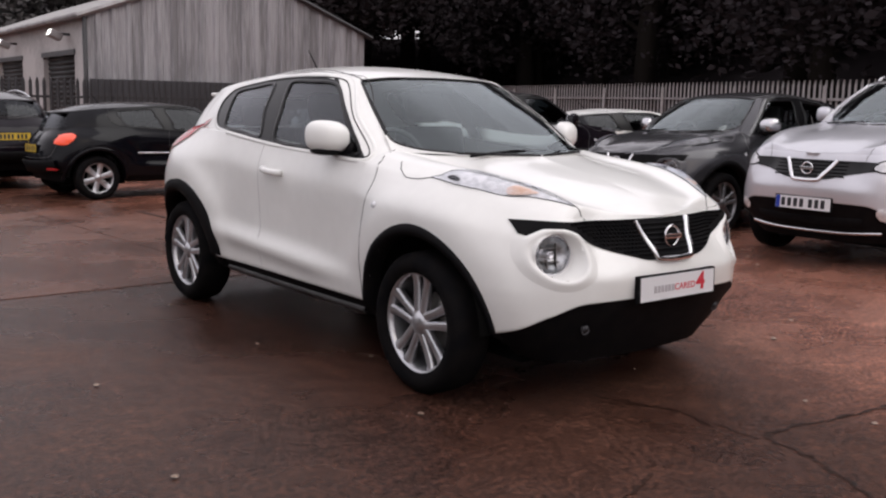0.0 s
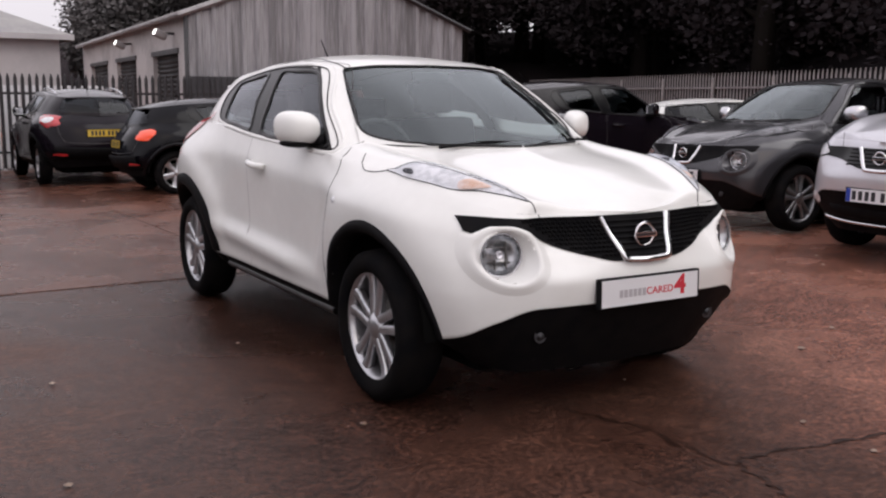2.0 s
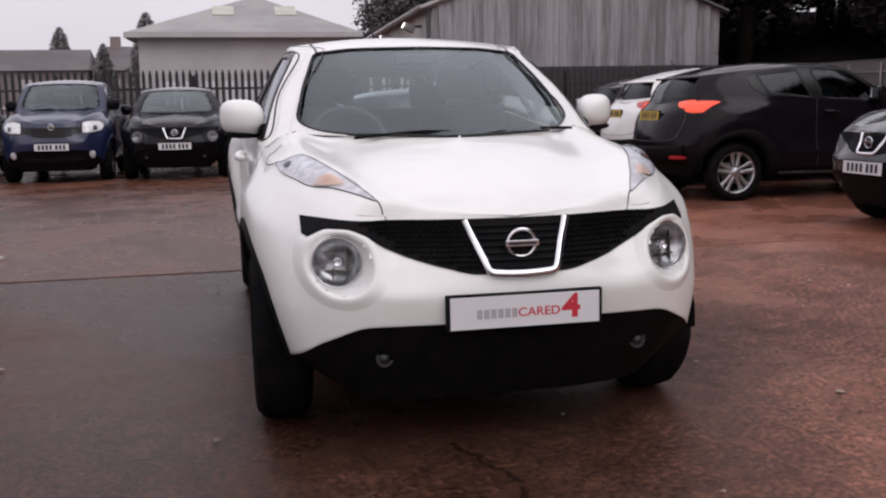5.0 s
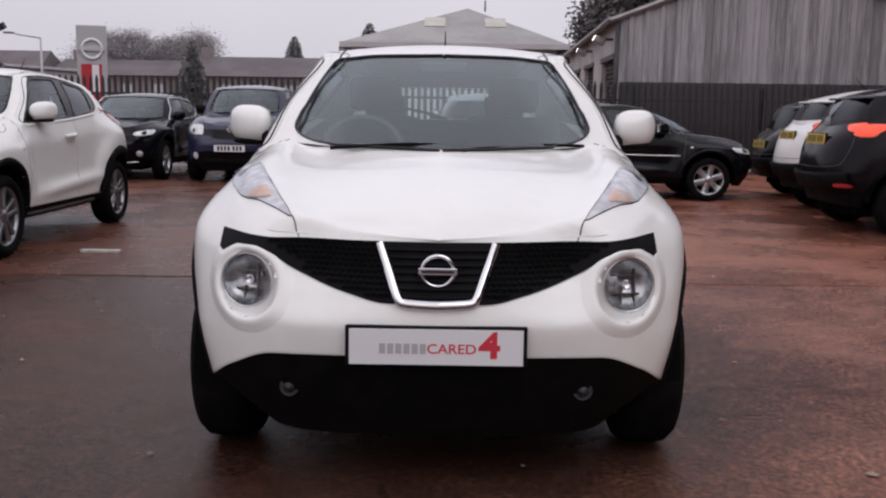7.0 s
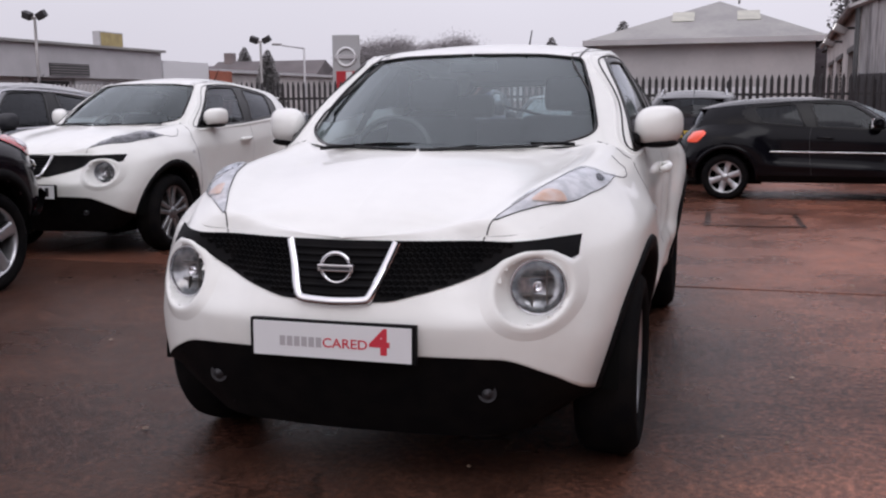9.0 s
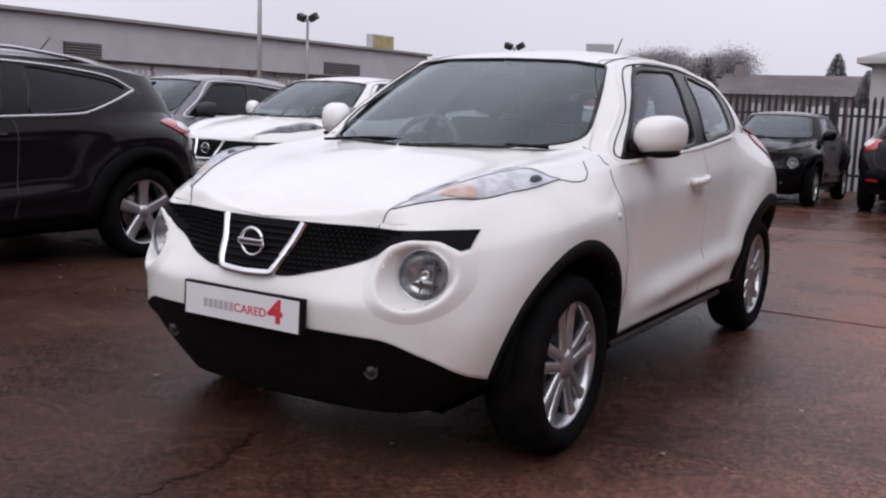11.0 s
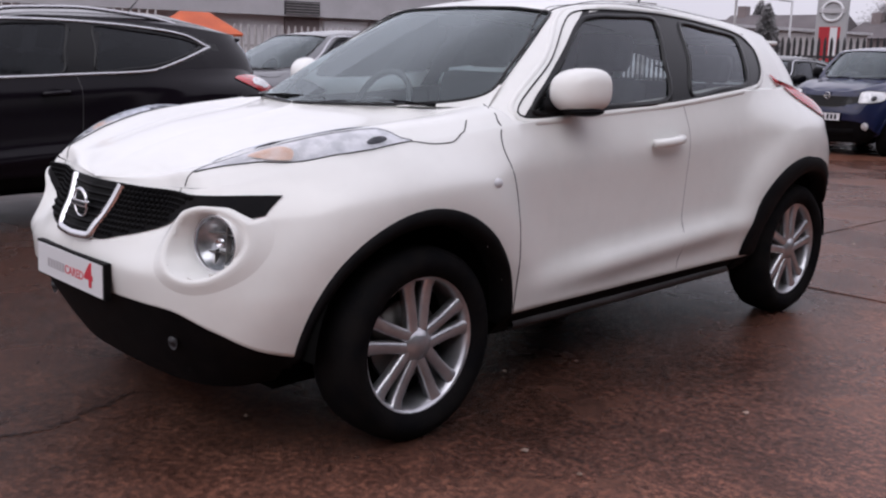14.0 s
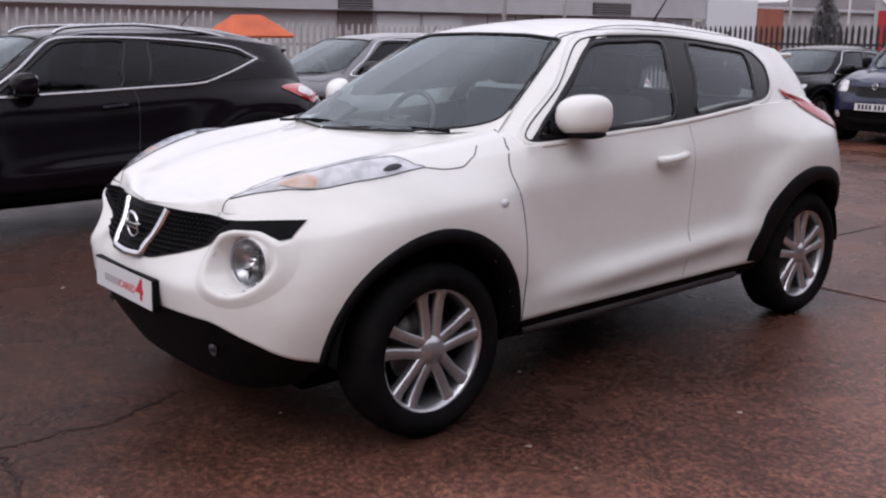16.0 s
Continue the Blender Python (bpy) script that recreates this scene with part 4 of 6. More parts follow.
def round_face(thing, B, spec, near):
    """Slim high lamps over big round ones, and a wide dark grille with a vee in it."""
    xs = np.linspace(-0.690, 0.690, 61)
    v, f = grille_strip(B, xs, GRILLE_TOP, GRILLE_LOW, 0.004)
    grille = part("grille", mesh_from("grille", v, f, M["plastic"]), None, thing, "black mesh grille")
    if near:
        verts, faces = [], []
        for row in range(11):
            for c in range(-34, 35):
                x = (c + 0.5 * (row % 2)) * 0.0195
                z = 0.830 - row * 0.0155
                ax = abs(x)
                if ax > 0.63 or ax < 0.10 + (z - 0.67) * 0.40 + 0.022 or z - (0.034 if ax > 0.40 else 0.011) < float(GRILLE_LOW(ax)[0]) or z + 0.004 > 0.835:
                    continue
                p, _ = B.lay("front", x, z, 0.004)
                if p is None:
                    continue
                start = len(verts)
                for r, o in ((0.0100, -0.001), (0.0082, 0.008), (0.0066, 0.008), (0.0058, 0.000)):
                    verts += [(p.x + r * math.cos(math.radians(60 * k + 30)), p.y - o, p.z + r * 0.86 * math.sin(math.radians(60 * k + 30))) for k in range(6)]
                for lv in range(3):
                    faces += [(start + lv * 6 + k, start + lv * 6 + (k + 1) % 6, start + (lv + 1) * 6 + (k + 1) % 6, start + (lv + 1) * 6 + k) for k in range(6)]
        ob = part("honeycomb", mesh_from("honeycomb", verts, faces, M["plastic"]), None, grille)
        ob["kind"] = "stuff"
    for k in range(7):
        z = 0.685 + k * 0.0215
        half = 0.098 + (z - 0.668) * 0.34
        v, f = B.band("front", [(-half, z), (0, z), (half, z)], 0.010, 0.006, 0.006, False, 12)
        part("grille_slat", mesh_from("grille_slat", v, f, M["plastic"]), None, grille)
    vee(thing, B, M["chrome"])
    emblem(thing, B, 0, 0.757, 0.012, 0.047)
    for s in (1, -1):
        cx, cz, lr = s * 0.590, 0.703, 0.086
        side_p, _ = B.lay("front", s * 0.664, cz, 0)
        aim = pose(cx * B.wide, side_p.y - 0.030, float(B.wz(cz)), -4, 0, s * 15)
        # painted socket: an oval lip on the bumper that runs in to the round lamp
        steps, rings = 56, ((1.55, -0.0025), (1.38, 0.0015), (1.2, 0.006), (1.08, 0.009), (1.0, 0.006), (0.955, -0.002))
        verts = []
        for k in range(steps):
            t = 2 * math.pi * k / steps
            inner = aim @ Vector((lr * math.cos(t) * s, 0.006, lr * math.sin(t)))
            for grow, off in rings:
                qx, qz = 0.577 + 0.103 * grow * math.cos(t), 0.700 + 0.100 * grow * math.sin(t)
                if grow > 1 and qz > 0.70:
                    qz = min(qz, float(GRILLE_LOW(qx)[0]) + 0.003)
                q, nn = B.lay("front", s * qx, qz, off)
                verts.append(q if q is not None else verts[-1])
            edge = verts[-1].copy()
            for g in (0.35, 0.7, 1.0):
                verts.append(edge.lerp(inner, g))
            verts.append(aim @ Vector((lr * math.cos(t) * s, 0.03, lr * math.sin(t))))
        n_ = len(rings) + 4
        faces = [(k * n_ + j, k * n_ + j + 1, (k + 1) % steps * n_ + j + 1, (k + 1) % steps * n_ + j) for k in range(steps) for j in range(n_ - 1)]
        part("lamp_socket", mesh_from("lamp_socket", verts, faces if s < 0 else [f[::-1] for f in faces], M[spec["paint"]]), None, thing)
        v, f = spun([(0.058, 0.0), (0.052, 0.03), (0.040, 0.052), (0.024, 0.070), (0.014, lr + 0.001)], 32, "y")
        bowl = part("round_headlamp", mesh_from("round_headlamp", v, f, M["bowl"]), None, thing, "round headlamp with a silver reflector")
        bowl.matrix_local = aim
        v, f = spun([(0.010, lr + 0.001), (0.006, lr - 0.003), (0.009, lr - 0.007), (0.016, lr - 0.009)], 36, "y")
        part("lamp_bezel", mesh_from("lamp_bezel", v, f, M["satin"]), None, bowl)
        v, f = spun([(0.046, 0.0), (0.026, 0.012), (0.026, 0.015), (0.054, 0.018)], 20, "y")
        part("bulb_shield", mesh_from("bulb_shield", v, f, M["chrome"]), None, bowl)
        part("reflector_rib", boxes(((-0.045, 0.030, -0.030), (0.045, 0.044, -0.027)), ((-0.018, 0.028, -0.062), (-0.014, 0.046, -0.02)), ((0.026, 0.028, -0.055), (0.030, 0.046, 0.05)), ((-0.05, 0.03, 0.026), (0.05, 0.044, 0.029))), M["disc"], bowl, smooth=False)
        v, f = spun([(-0.010, 0.0), (-0.008, 0.025), (-0.001, 0.052), (0.010, lr - 0.002)], 32, "y")
        lens = part("lamp_lens", mesh_from("lamp_lens", v, f, M["lens"]), None, bowl)
        lens.visible_shadow = False
        # slim upper lamp on the wing
        out = [(s * 0.450, -0.590), (s * 0.52, -0.425), (s * 0.585, -0.25), (s * 0.632, -0.085), (s * 0.655, -0.035), (s * 0.715, 0.008), (s * 0.742, 0.03), (s * 0.736, -0.06), (s * 0.728, -0.13), (s * 0.708, -0.21), (s * 0.66, -0.33), (s * 0.595, -0.42), (s * 0.522, -0.515)]
        v, f = B.patch("top", out, 0.002, 0.006, 6, 60)
        lamp = part("upper_lamp", mesh_from("upper_lamp", v, f, M["reflector"] if near else M["smoked"]), None, thing, "slim upper lamp with an amber corner" if near else "slim smoked upper lamp")
        v, f = B.band("top", out, 0.0020, 0.002, 0.002, True, 60)
        part("lamp_rim", mesh_from("lamp_rim", v, f, M["gloss"]), None, lamp)
        amb = [(s * 0.535, -0.455), (s * 0.565, -0.365), (s * 0.61, -0.34), (s * 0.63, -0.365), (s * 0.585, -0.425)]
        if near:
            v, f = B.patch("top", amb, 0.007, 0.004, 4, 24)
            part("amber_reflector", mesh_from("amber_reflector", v, f, M["amber"]), None, lamp, "amber indicator")
        pod = [(s * (0.702 + 0.016 * math.cos(t)), -0.085 + 0.04 * math.sin(t)) for t in np.linspace(0, 2 * math.pi, 18, endpoint=False)]
        v, f = B.patch("top", pod, 0.006, 0.005, 4, soft=False)
        part("side_light_bowl", mesh_from("side_light_bowl", v, f, M["alloy_dark"]), None, lamp)
        v, f = B.patch("top", out, 0.007, 0.022, 6, 60)
        lens = part("lamp_lens", mesh_from("lamp_lens", v, f, M["lens"]), None, lamp)
        lens.visible_shadow = False
        # fog lamp in the black lower intake
        p, _ = B.lay("front", s * 0.447, 0.388, 0.002)
        v, f = spun([(-0.012, 0.0), (-0.010, 0.008), (-0.004, 0.015), (0.004, 0.018), (0.0, 0.030)], 20, "y")
        fog = part("fog_lamp", mesh_from("fog_lamp", v, f, M["alloy_dark"]), None, thing, "small fog lamp in the black skirt")
        fog.location = (p.x, p.y, p.z)


def wide_face(thing, B, spec, near):
    """Headlamps that wrap round the corners, a dark grille with a bright vee, a lower intake."""
    top, low = curve((0, 0.3, 0.5, 0.6), (0.80, 0.80, 0.80, 0.79)), curve((0, 0.15, 0.3, 0.5, 0.6), (0.665, 0.667, 0.70, 0.735, 0.745))
    v, f = grille_strip(B, np.linspace(-0.56, 0.56, 41), top, low, 0.004)
    grille = part("grille", mesh_from("grille", v, f, M["gloss"]), None, thing, "black grille")
    for k in range(5):
        z = 0.69 + k * 0.024
        v, f = B.band("front", [(-0.3, z), (0, z), (0.3, z)], 0.010, 0.005, 0.005, False, 12)
        part("grille_slat", mesh_from("grille_slat", v, f, M["plastic"]), None, grille)
    if spec.get("vee", True):
        vee(thing, B, M["chrome"], top=0.215, low=0.12, z1=0.80, z0=0.66, width=0.032)
        emblem(thing, B, 0, 0.735, 0.014, 0.05)
    else:
        emblem(thing, B, 0, 0.80, 0.014, 0.045)
    for s in (1, -1):
        out = [(s * 0.47, 0.735), (s * 0.475, 0.86), (s * 0.58, 0.885), (s * 0.71, 0.878), (s * 0.775, 0.82), (s * 0.745, 0.755), (s * 0.64, 0.73), (s * 0.54, 0.725)] if spec.get("tall_lamps") else [(s * 0.50, 0.755), (s * 0.53, 0.80), (s * 0.64, 0.83), (s * 0.74, 0.845), (s * 0.775, 0.82), (s * 0.755, 0.765), (s * 0.66, 0.735), (s * 0.56, 0.735)]
        v, f = B.patch("front", out, 0.004, 0.004, 5, 40)
        lamp = part("headlamp", mesh_from("headlamp", v, f, M["reflector"]), None, thing, "clear wrap-round headlamp")
        v, f = B.band("front", out, 0.012, 0.004, 0.004, True, 40)
        part("lamp_rim", mesh_from("lamp_rim", v, f, M["gloss"]), None, lamp)
        v, f = B.patch("front", disc_on(B, "front", s * 0.65, 0.785, 0.030, 18), 0.012, 0.008, 3, soft=False)
        part("projector", mesh_from("projector", v, f, M["alloy_dark"]), None, lamp)
        v, f = B.patch("front", disc_on(B, "front", s * 0.60, 0.45, 0.045, 20), 0.012, 0.004, 3, soft=False)
        part("fog_lamp", mesh_from("fog_lamp", v, f, M["reflector"]), None, thing)
    v, f = B.band("front", [(-0.45, 0.375), (0, 0.36), (0.45, 0.375)], 0.10, 0.004, 0.004, False, 24)
    part("lower_intake", mesh_from("lower_intake", v, f, M["plastic"]), None, thing)
    if spec.get("skid", True):
        v, f = B.band("front", [(-0.56, 0.315), (-0.3, 0.295), (0, 0.29), (0.3, 0.295), (0.56, 0.315)], 0.022, 0.008, 0.008, False, 30)
        part("bumper_trim", mesh_from("bumper_trim", v, f, M["chrome"]), None, thing, "bright lower bumper trim")


def tail(thing, B, spec):
    """Tail lamps, rear glass, plate and spoiler."""
    lens = M[spec.get("lamp", "red")]
    for s in (1, -1):
        if spec.get("tail", "high") == "high":
            out = [(2.36, 1.19), (2.52, 1.135), (2.74, 1.065), (2.93, 1.02), (2.97, 0.985), (2.86, 0.965), (2.70, 1.0), (2.52, 1.075)]
        elif spec["tail"] == "corner":
            out = [(2.90, 1.05), (2.92, 1.09), (2.97, 1.085), (3.03, 1.06), (3.06, 1.0), (3.0, 0.975), (2.94, 0.99)]
        elif spec["tail"] == "compact":
            out = [(2.82, 0.99), (2.86, 1.03), (2.95, 1.02), (3.02, 0.99), (3.04, 0.90), (2.97, 0.87), (2.89, 0.90)]
        else:
            out = [(2.69, 1.045), (2.76, 1.075), (2.90, 1.07), (3.0, 1.035), (3.0, 0.90), (2.94, 0.87), (2.82, 0.945)]
        v, f = B.patch(s, out, 0.008, 0.012, 5, 40)
        lamp = part("tail_lamp", mesh_from("tail_lamp", v, f, lens), None, thing, "red tail lamp")
        if spec.get("tail") == "low":
            v, f = B.patch(s, [(2.81, 0.985), (2.84, 1.03), (2.92, 1.03), (2.97, 1.0), (2.965, 0.955), (2.89, 0.95)], 0.020, 0.006, 3, 24)
            part("clear_segment", mesh_from("clear_segment", v, f, M["reflector"]), None, lamp, "clear reversing segment")
        lift = {"corner": 0.09, "low": 0.045}.get(spec.get("tail"), 0.0)
        back = [(x_, z_ + lift) for x_, z_ in ((s * 0.60, 0.975), (s * 0.66, 0.985), (s * 0.76, 0.97), (s * 0.76, 0.86), (s * 0.66, 0.85), (s * 0.58, 0.88))]
        v, f = B.patch("rear", back, 0.008, 0.010, 4, 32)
        part("tail_lamp_inner", mesh_from("tail_lamp_inner", v, f, lens), None, lamp)
    # rear glass
    verts = []
    for g in np.linspace(2.44, 3.0, 14):
        b_, t_ = COWL_BASE([g])[0], ROOF_EDGE([g])[0]
        for w in np.linspace(0.08, 0.96, 8):
            verts.append(b_ + (t_ - b_) * w + np.array([0.3, 0.8, 0.4]) * (0.022 * math.sin(math.pi * w) - 0.002))
    verts = B.warp(np.array(verts))
    q = quads(14, 8)
    allv = [tuple(p) for p in verts] + [(-p[0], p[1], p[2]) for p in verts]
    ob = part("rear_window", mesh_from("rear_window", allv, q + [tuple(i + len(verts) for i in f[::-1]) for f in q], M[spec.get("rear_glass", "privacy")]), None, thing, "dark rear window")
    ob.visible_shadow = False
    y, z = float(B.wy(2.80)), float(B.wz(1.345))
    part("roof_spoiler", boxes(((-0.46 * B.wide, y - 0.10, z - 0.012), (0.46 * B.wide, y + 0.12, z + 0.014)), bevel=0.012), M[spec["paint"]], thing)
    v, f = tube([(0, float(B.wy(2.22)), float(B.wz(1.49))), (0, float(B.wy(2.22)) + 0.15, float(B.wz(1.49)) + 0.165)], [0.007, 0.003], 6)
    part("aerial", mesh_from("aerial", v, f, M["plastic"]), None, thing)
    # moulded bumper, tailgate seam, wiper and a badge
    if spec.get("rear_bumper", True):
        v, f = B.band("rear", [(x_, 0.50 + 0.05 * x_ * x_) for x_ in np.linspace(-0.66, 0.66, 25)], 0.20, 0.012, 0.030)
        part("rear_bumper", mesh_from("rear_bumper", v, f, M["plastic"]), None, thing, "black moulded rear bumper")
        v, f = B.band("rear", [(-0.60, 1.02), (-0.62, 0.84), (-0.56, 0.68), (-0.4, 0.645), (0, 0.635), (0.4, 0.645), (0.56, 0.68), (0.62, 0.84), (0.60, 1.02)], 0.007, 0.001, 0.001, False, 60)
        part("tailgate_seam", mesh_from("tailgate_seam", v, f, M["gap"]), None, thing)
        for s in (1, -1):
            v, f = B.patch("rear", [(s * 0.50, 0.475), (s * 0.52, 0.505), (s * 0.66, 0.51), (s * 0.68, 0.485), (s * 0.60, 0.47)], 0.045, 0.004, 3, 20)
            part("rear_reflector", mesh_from("rear_reflector", v, f, M["red"]), None, thing, "red rear reflector")
    yy, zz = float(B.wy(3.0)), float(B.wz(1.12))
    v, f = tube([(0.02, yy + 0.02, zz), (-0.14 * B.wide, yy - 0.02, zz + 0.05), (-0.33 * B.wide, yy - 0.06, zz + 0.09)], [0.016, 0.011, 0.007], 6)
    part("rear_wiper", mesh_from("rear_wiper", v, f, M["plastic"]), None, thing, "black rear wiper")
    p, _ = B.lay("rear", 0, 0.90 if spec.get("tail") == "corner" else 0.78, 0.02)
    plate(thing, pose(0, p.y, p.z, 85, 0, 180), "plate_yellow", "bars")


def cabin(thing, B, spec, rich):
    """Seats, dashboard, wheel and floor behind the glass."""
    W, wy, wz = B.wide, lambda v: float(B.wy(v)), lambda v: float(B.wz(v))
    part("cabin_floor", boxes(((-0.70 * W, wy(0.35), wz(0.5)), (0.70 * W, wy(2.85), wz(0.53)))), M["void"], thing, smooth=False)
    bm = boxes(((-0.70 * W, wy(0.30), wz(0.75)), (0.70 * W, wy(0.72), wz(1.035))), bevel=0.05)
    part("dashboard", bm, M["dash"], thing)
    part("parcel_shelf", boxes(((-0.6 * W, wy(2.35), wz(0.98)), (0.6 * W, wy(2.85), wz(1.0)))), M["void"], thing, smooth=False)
    for x in (-0.36, 0.36):
        m = pose(x * W, wy(1.28), wz(0.62), -12)
        seat = part("front_seat", boxes(((-0.25, -0.45, -0.08), (0.25, 0.10, 0.08), m), ((-0.24, 0.02, 0.0), (0.24, 0.16, 0.58), m), bevel=0.05), M["seat"], thing)
        part("headrest", boxes(((-0.13, 0.05, 0.61), (0.13, 0.15, 0.78), m), bevel=0.04), M["seat"], seat)
    m = pose(0, wy(2.15), wz(0.62), -14)
    seat = part("rear_seat", boxes(((-0.62, -0.4, -0.08), (0.62, 0.1, 0.08), m), ((-0.62, 0.02, 0.0), (0.62, 0.15, 0.55), m), bevel=0.05), M["seat"], thing)
    if rich:
        for x in (-0.36, 0.36):
            part("headrest", boxes(((x - 0.12, 0.05, 0.56), (x + 0.12, 0.13, 0.70), m), bevel=0.03), M["seat"], seat)
    v, f = tube([(-0.36 * W + 0.185 * math.cos(t), wy(0.82) + 0.07 * math.sin(t), wz(1.0) + 0.172 * math.sin(t)) for t in np.linspace(0, 2 * math.pi, 28, endpoint=False)], 0.015, 8, True)
    sw = part("steering_wheel", mesh_from("steering_wheel", v, f, M["dash"]), None, thing)
    part("wheel_boss", boxes(((-0.36 * W - 0.17, wy(0.82) - 0.03, wz(1.0) - 0.02), (-0.36 * W + 0.17, wy(0.82), wz(1.0) + 0.035)), ((-0.36 * W - 0.05, wy(0.82) - 0.05, wz(1.0) - 0.07), (-0.36 * W + 0.05, wy(0.82) - 0.01, wz(1.0) + 0.06)), bevel=0.01), M["dash"], sw)
    part("rear_view_mirror", boxes(((-0.11, wy(0.93), wz(1.375)), (0.11, wy(0.955), wz(1.425))), bevel=0.01), M["dash"], thing)


def finish(thing, B, spec, near=False, front_plate="bars", rich=False):
    (round_face if spec.get("face", "round") == "round" else wide_face)(thing, B, spec, near)
    tail(thing, B, spec)
    cabin(thing, B, spec, rich)
    z = spec.get("plate_z", 0.553)
    p, _ = B.lay("front", 0, z, 0.020)
    plate(thing, pose(0, p.y, p.z, 88, 0, 0), "plate_white", front_plate)
    if spec.get("rails"):
        for s in (1, -1):
            pts = [(s * 0.50 * B.wide, float(B.wy(y)), float(B.wz(z)) + o) for y, z, o in ((1.08, 1.475, 0.0), (1.2, 1.50, 0.02), (1.7, 1.515, 0.025), (2.2, 1.46, 0.03), (2.5, 1.42, 0.0))]
            v, f = tube(rounded(pts, 20, False), 0.014, 8)
            part("roof_rail", mesh_from("roof_rail", v, f, M["satin"]), None, thing, "bright roof rail")
    return thing

# ---- ground ----
def ground_material(name, gain=1.0, grain=1.0, pale=2.8, tint=(1.0, 1.0, 1.0)):
    m = bpy.data.materials.new(name)
    m.use_nodes = True
    n, l = m.node_tree.nodes, m.node_tree.links
    b = n["Principled BSDF"]
    co = n.new("ShaderNodeTexCoord")

    def noise_node(scale, detail=5, rough=0.6):
        t = n.new("ShaderNodeTexNoise")
        t.inputs["Scale"].default_value, t.inputs["Detail"].default_value, t.inputs["Roughness"].default_value = scale, detail, rough
        l.new(co.outputs["Object"], t.inputs["Vector"])
        return t

    def ramp(src, *stops):
        r = n.new("ShaderNodeValToRGB")
        while len(r.color_ramp.elements) < len(stops):
            r.color_ramp.elements.new(0.5)
        for e, (p, c) in zip(r.color_ramp.elements, stops):
            e.position, e.color = p, (*c, 1) if len(c) == 3 else c
        l.new(src, r.inputs["Fac"])
        return r

    def mix(fac, a, bb, mode="MIX"):
        x = n.new("ShaderNodeMixRGB")
        x.blend_type = mode
        for sock, v in (("Fac", fac), ("Color1", a), ("Color2", bb)):
            if isinstance(v, (int, float)):
                x.inputs[sock].default_value = v
            elif isinstance(v, tuple):
                x.inputs[sock].default_value = (*v, 1)
            else:
                l.new(v, x.inputs[sock])
        return x

    big, mid, fine, grit = noise_node(0.22, 3), noise_node(1.1, 5), noise_node(9, 6, 0.72), noise_node(120, 4, 0.8)
    base = ramp(mid.outputs["Fac"], (0.28, (0.046, 0.0225, 0.0166)), (0.52, (0.071, 0.0358, 0.0268)), (0.74, (0.101, 0.0535, 0.040)))
    dark = ramp(big.outputs["Fac"], (0.38, (0.74, 0.73, 0.74)), (0.60, (1.10, 1.08, 1.06)))
    c1 = mix(1.0, mix(1.0, base.outputs[0], tuple(gain * v for v in tint), "MULTIPLY").outputs[0], dark.outputs[0], "MULTIPLY")
    speck = ramp(fine.outputs["Fac"], (0.32, (0.45, 0.43, 0.42)), (0.50, (0.97, 0.97, 0.97)), (0.68, (1.9, 1.75, 1.62)))
    c2 = mix(0.5 * grain, c1.outputs[0], speck.outputs[0], "MULTIPLY")
    stones = ramp(grit.outputs["Fac"], (0.36, (0.35, 0.35, 0.35)), (0.52, (0.95, 0.95, 0.95)), (0.68, (2.6, 2.45, 2.3)))
    pebble = noise_node(38, 3, 0.6)
    pebbles = ramp(pebble.outputs["Fac"], (0.36, (0.40, 0.40, 0.42)), (0.50, (0.95, 0.95, 0.95)), (0.64, (1.9, 1.8, 1.65)))
    c2 = mix(0.75 * grain, c2.outputs[0], pebbles.outputs[0], "MULTIPLY")
    c3 = mix(0.6 * grain, c2.outputs[0], stones.outputs[0], "MULTIPLY")
    # paler towards the parked row: drier surfacing, with sky reflection put into the colour
    sep, edge = n.new("ShaderNodeSeparateXYZ"), n.new("ShaderNodeMath")
    l.new(co.outputs["Object"], sep.inputs[0])
    edge.operation, edge.inputs[1].default_value = "MULTIPLY_ADD", 3.0
    l.new(big.outputs["Fac"], edge.inputs[0])
    l.new(sep.outputs["X"], edge.inputs[2])
    paler_side = n.new("ShaderNodeMapRange")
    paler_side.inputs["From Min"].default_value, paler_side.inputs["From Max"].default_value = 2.2, 3.5
    l.new(edge.outputs[0], paler_side.inputs["Value"])
    c4 = mix(paler_side.outputs[0], c3.outputs[0], mix(1.0, c3.outputs[0], (pale, pale * 0.96, pale * 0.96), "MULTIPLY").outputs[0])
    l.new(c4.outputs[0], b.inputs["Base Color"])
    wet = ramp(mix(0.5, big.outputs["Fac"], mid.outputs["Fac"]).outputs[0], (0.42, (0.16, 0.16, 0.16)), (0.62, (0.46, 0.46, 0.46)))
    l.new(wet.outputs[0], b.inputs["Roughness"])
    b.inputs["Specular IOR Level"].default_value = 0.15
    bump, bump2 = n.new("ShaderNodeBump"), n.new("ShaderNodeBump")
    bump.inputs["Strength"].default_value, bump.inputs["Distance"].default_value = 0.40, 0.006
    bump2.inputs["Strength"].default_value, bump2.inputs["Distance"].default_value = 0.16, 0.03
    l.new(grit.outputs["Fac"], bump.inputs["Height"])
    l.new(fine.outputs["Fac"], bump2.inputs["Height"])
    l.new(bump2.outputs[0], bump.inputs["Normal"])
    l.new(bump.outputs[0], b.inputs["Normal"])
    return m


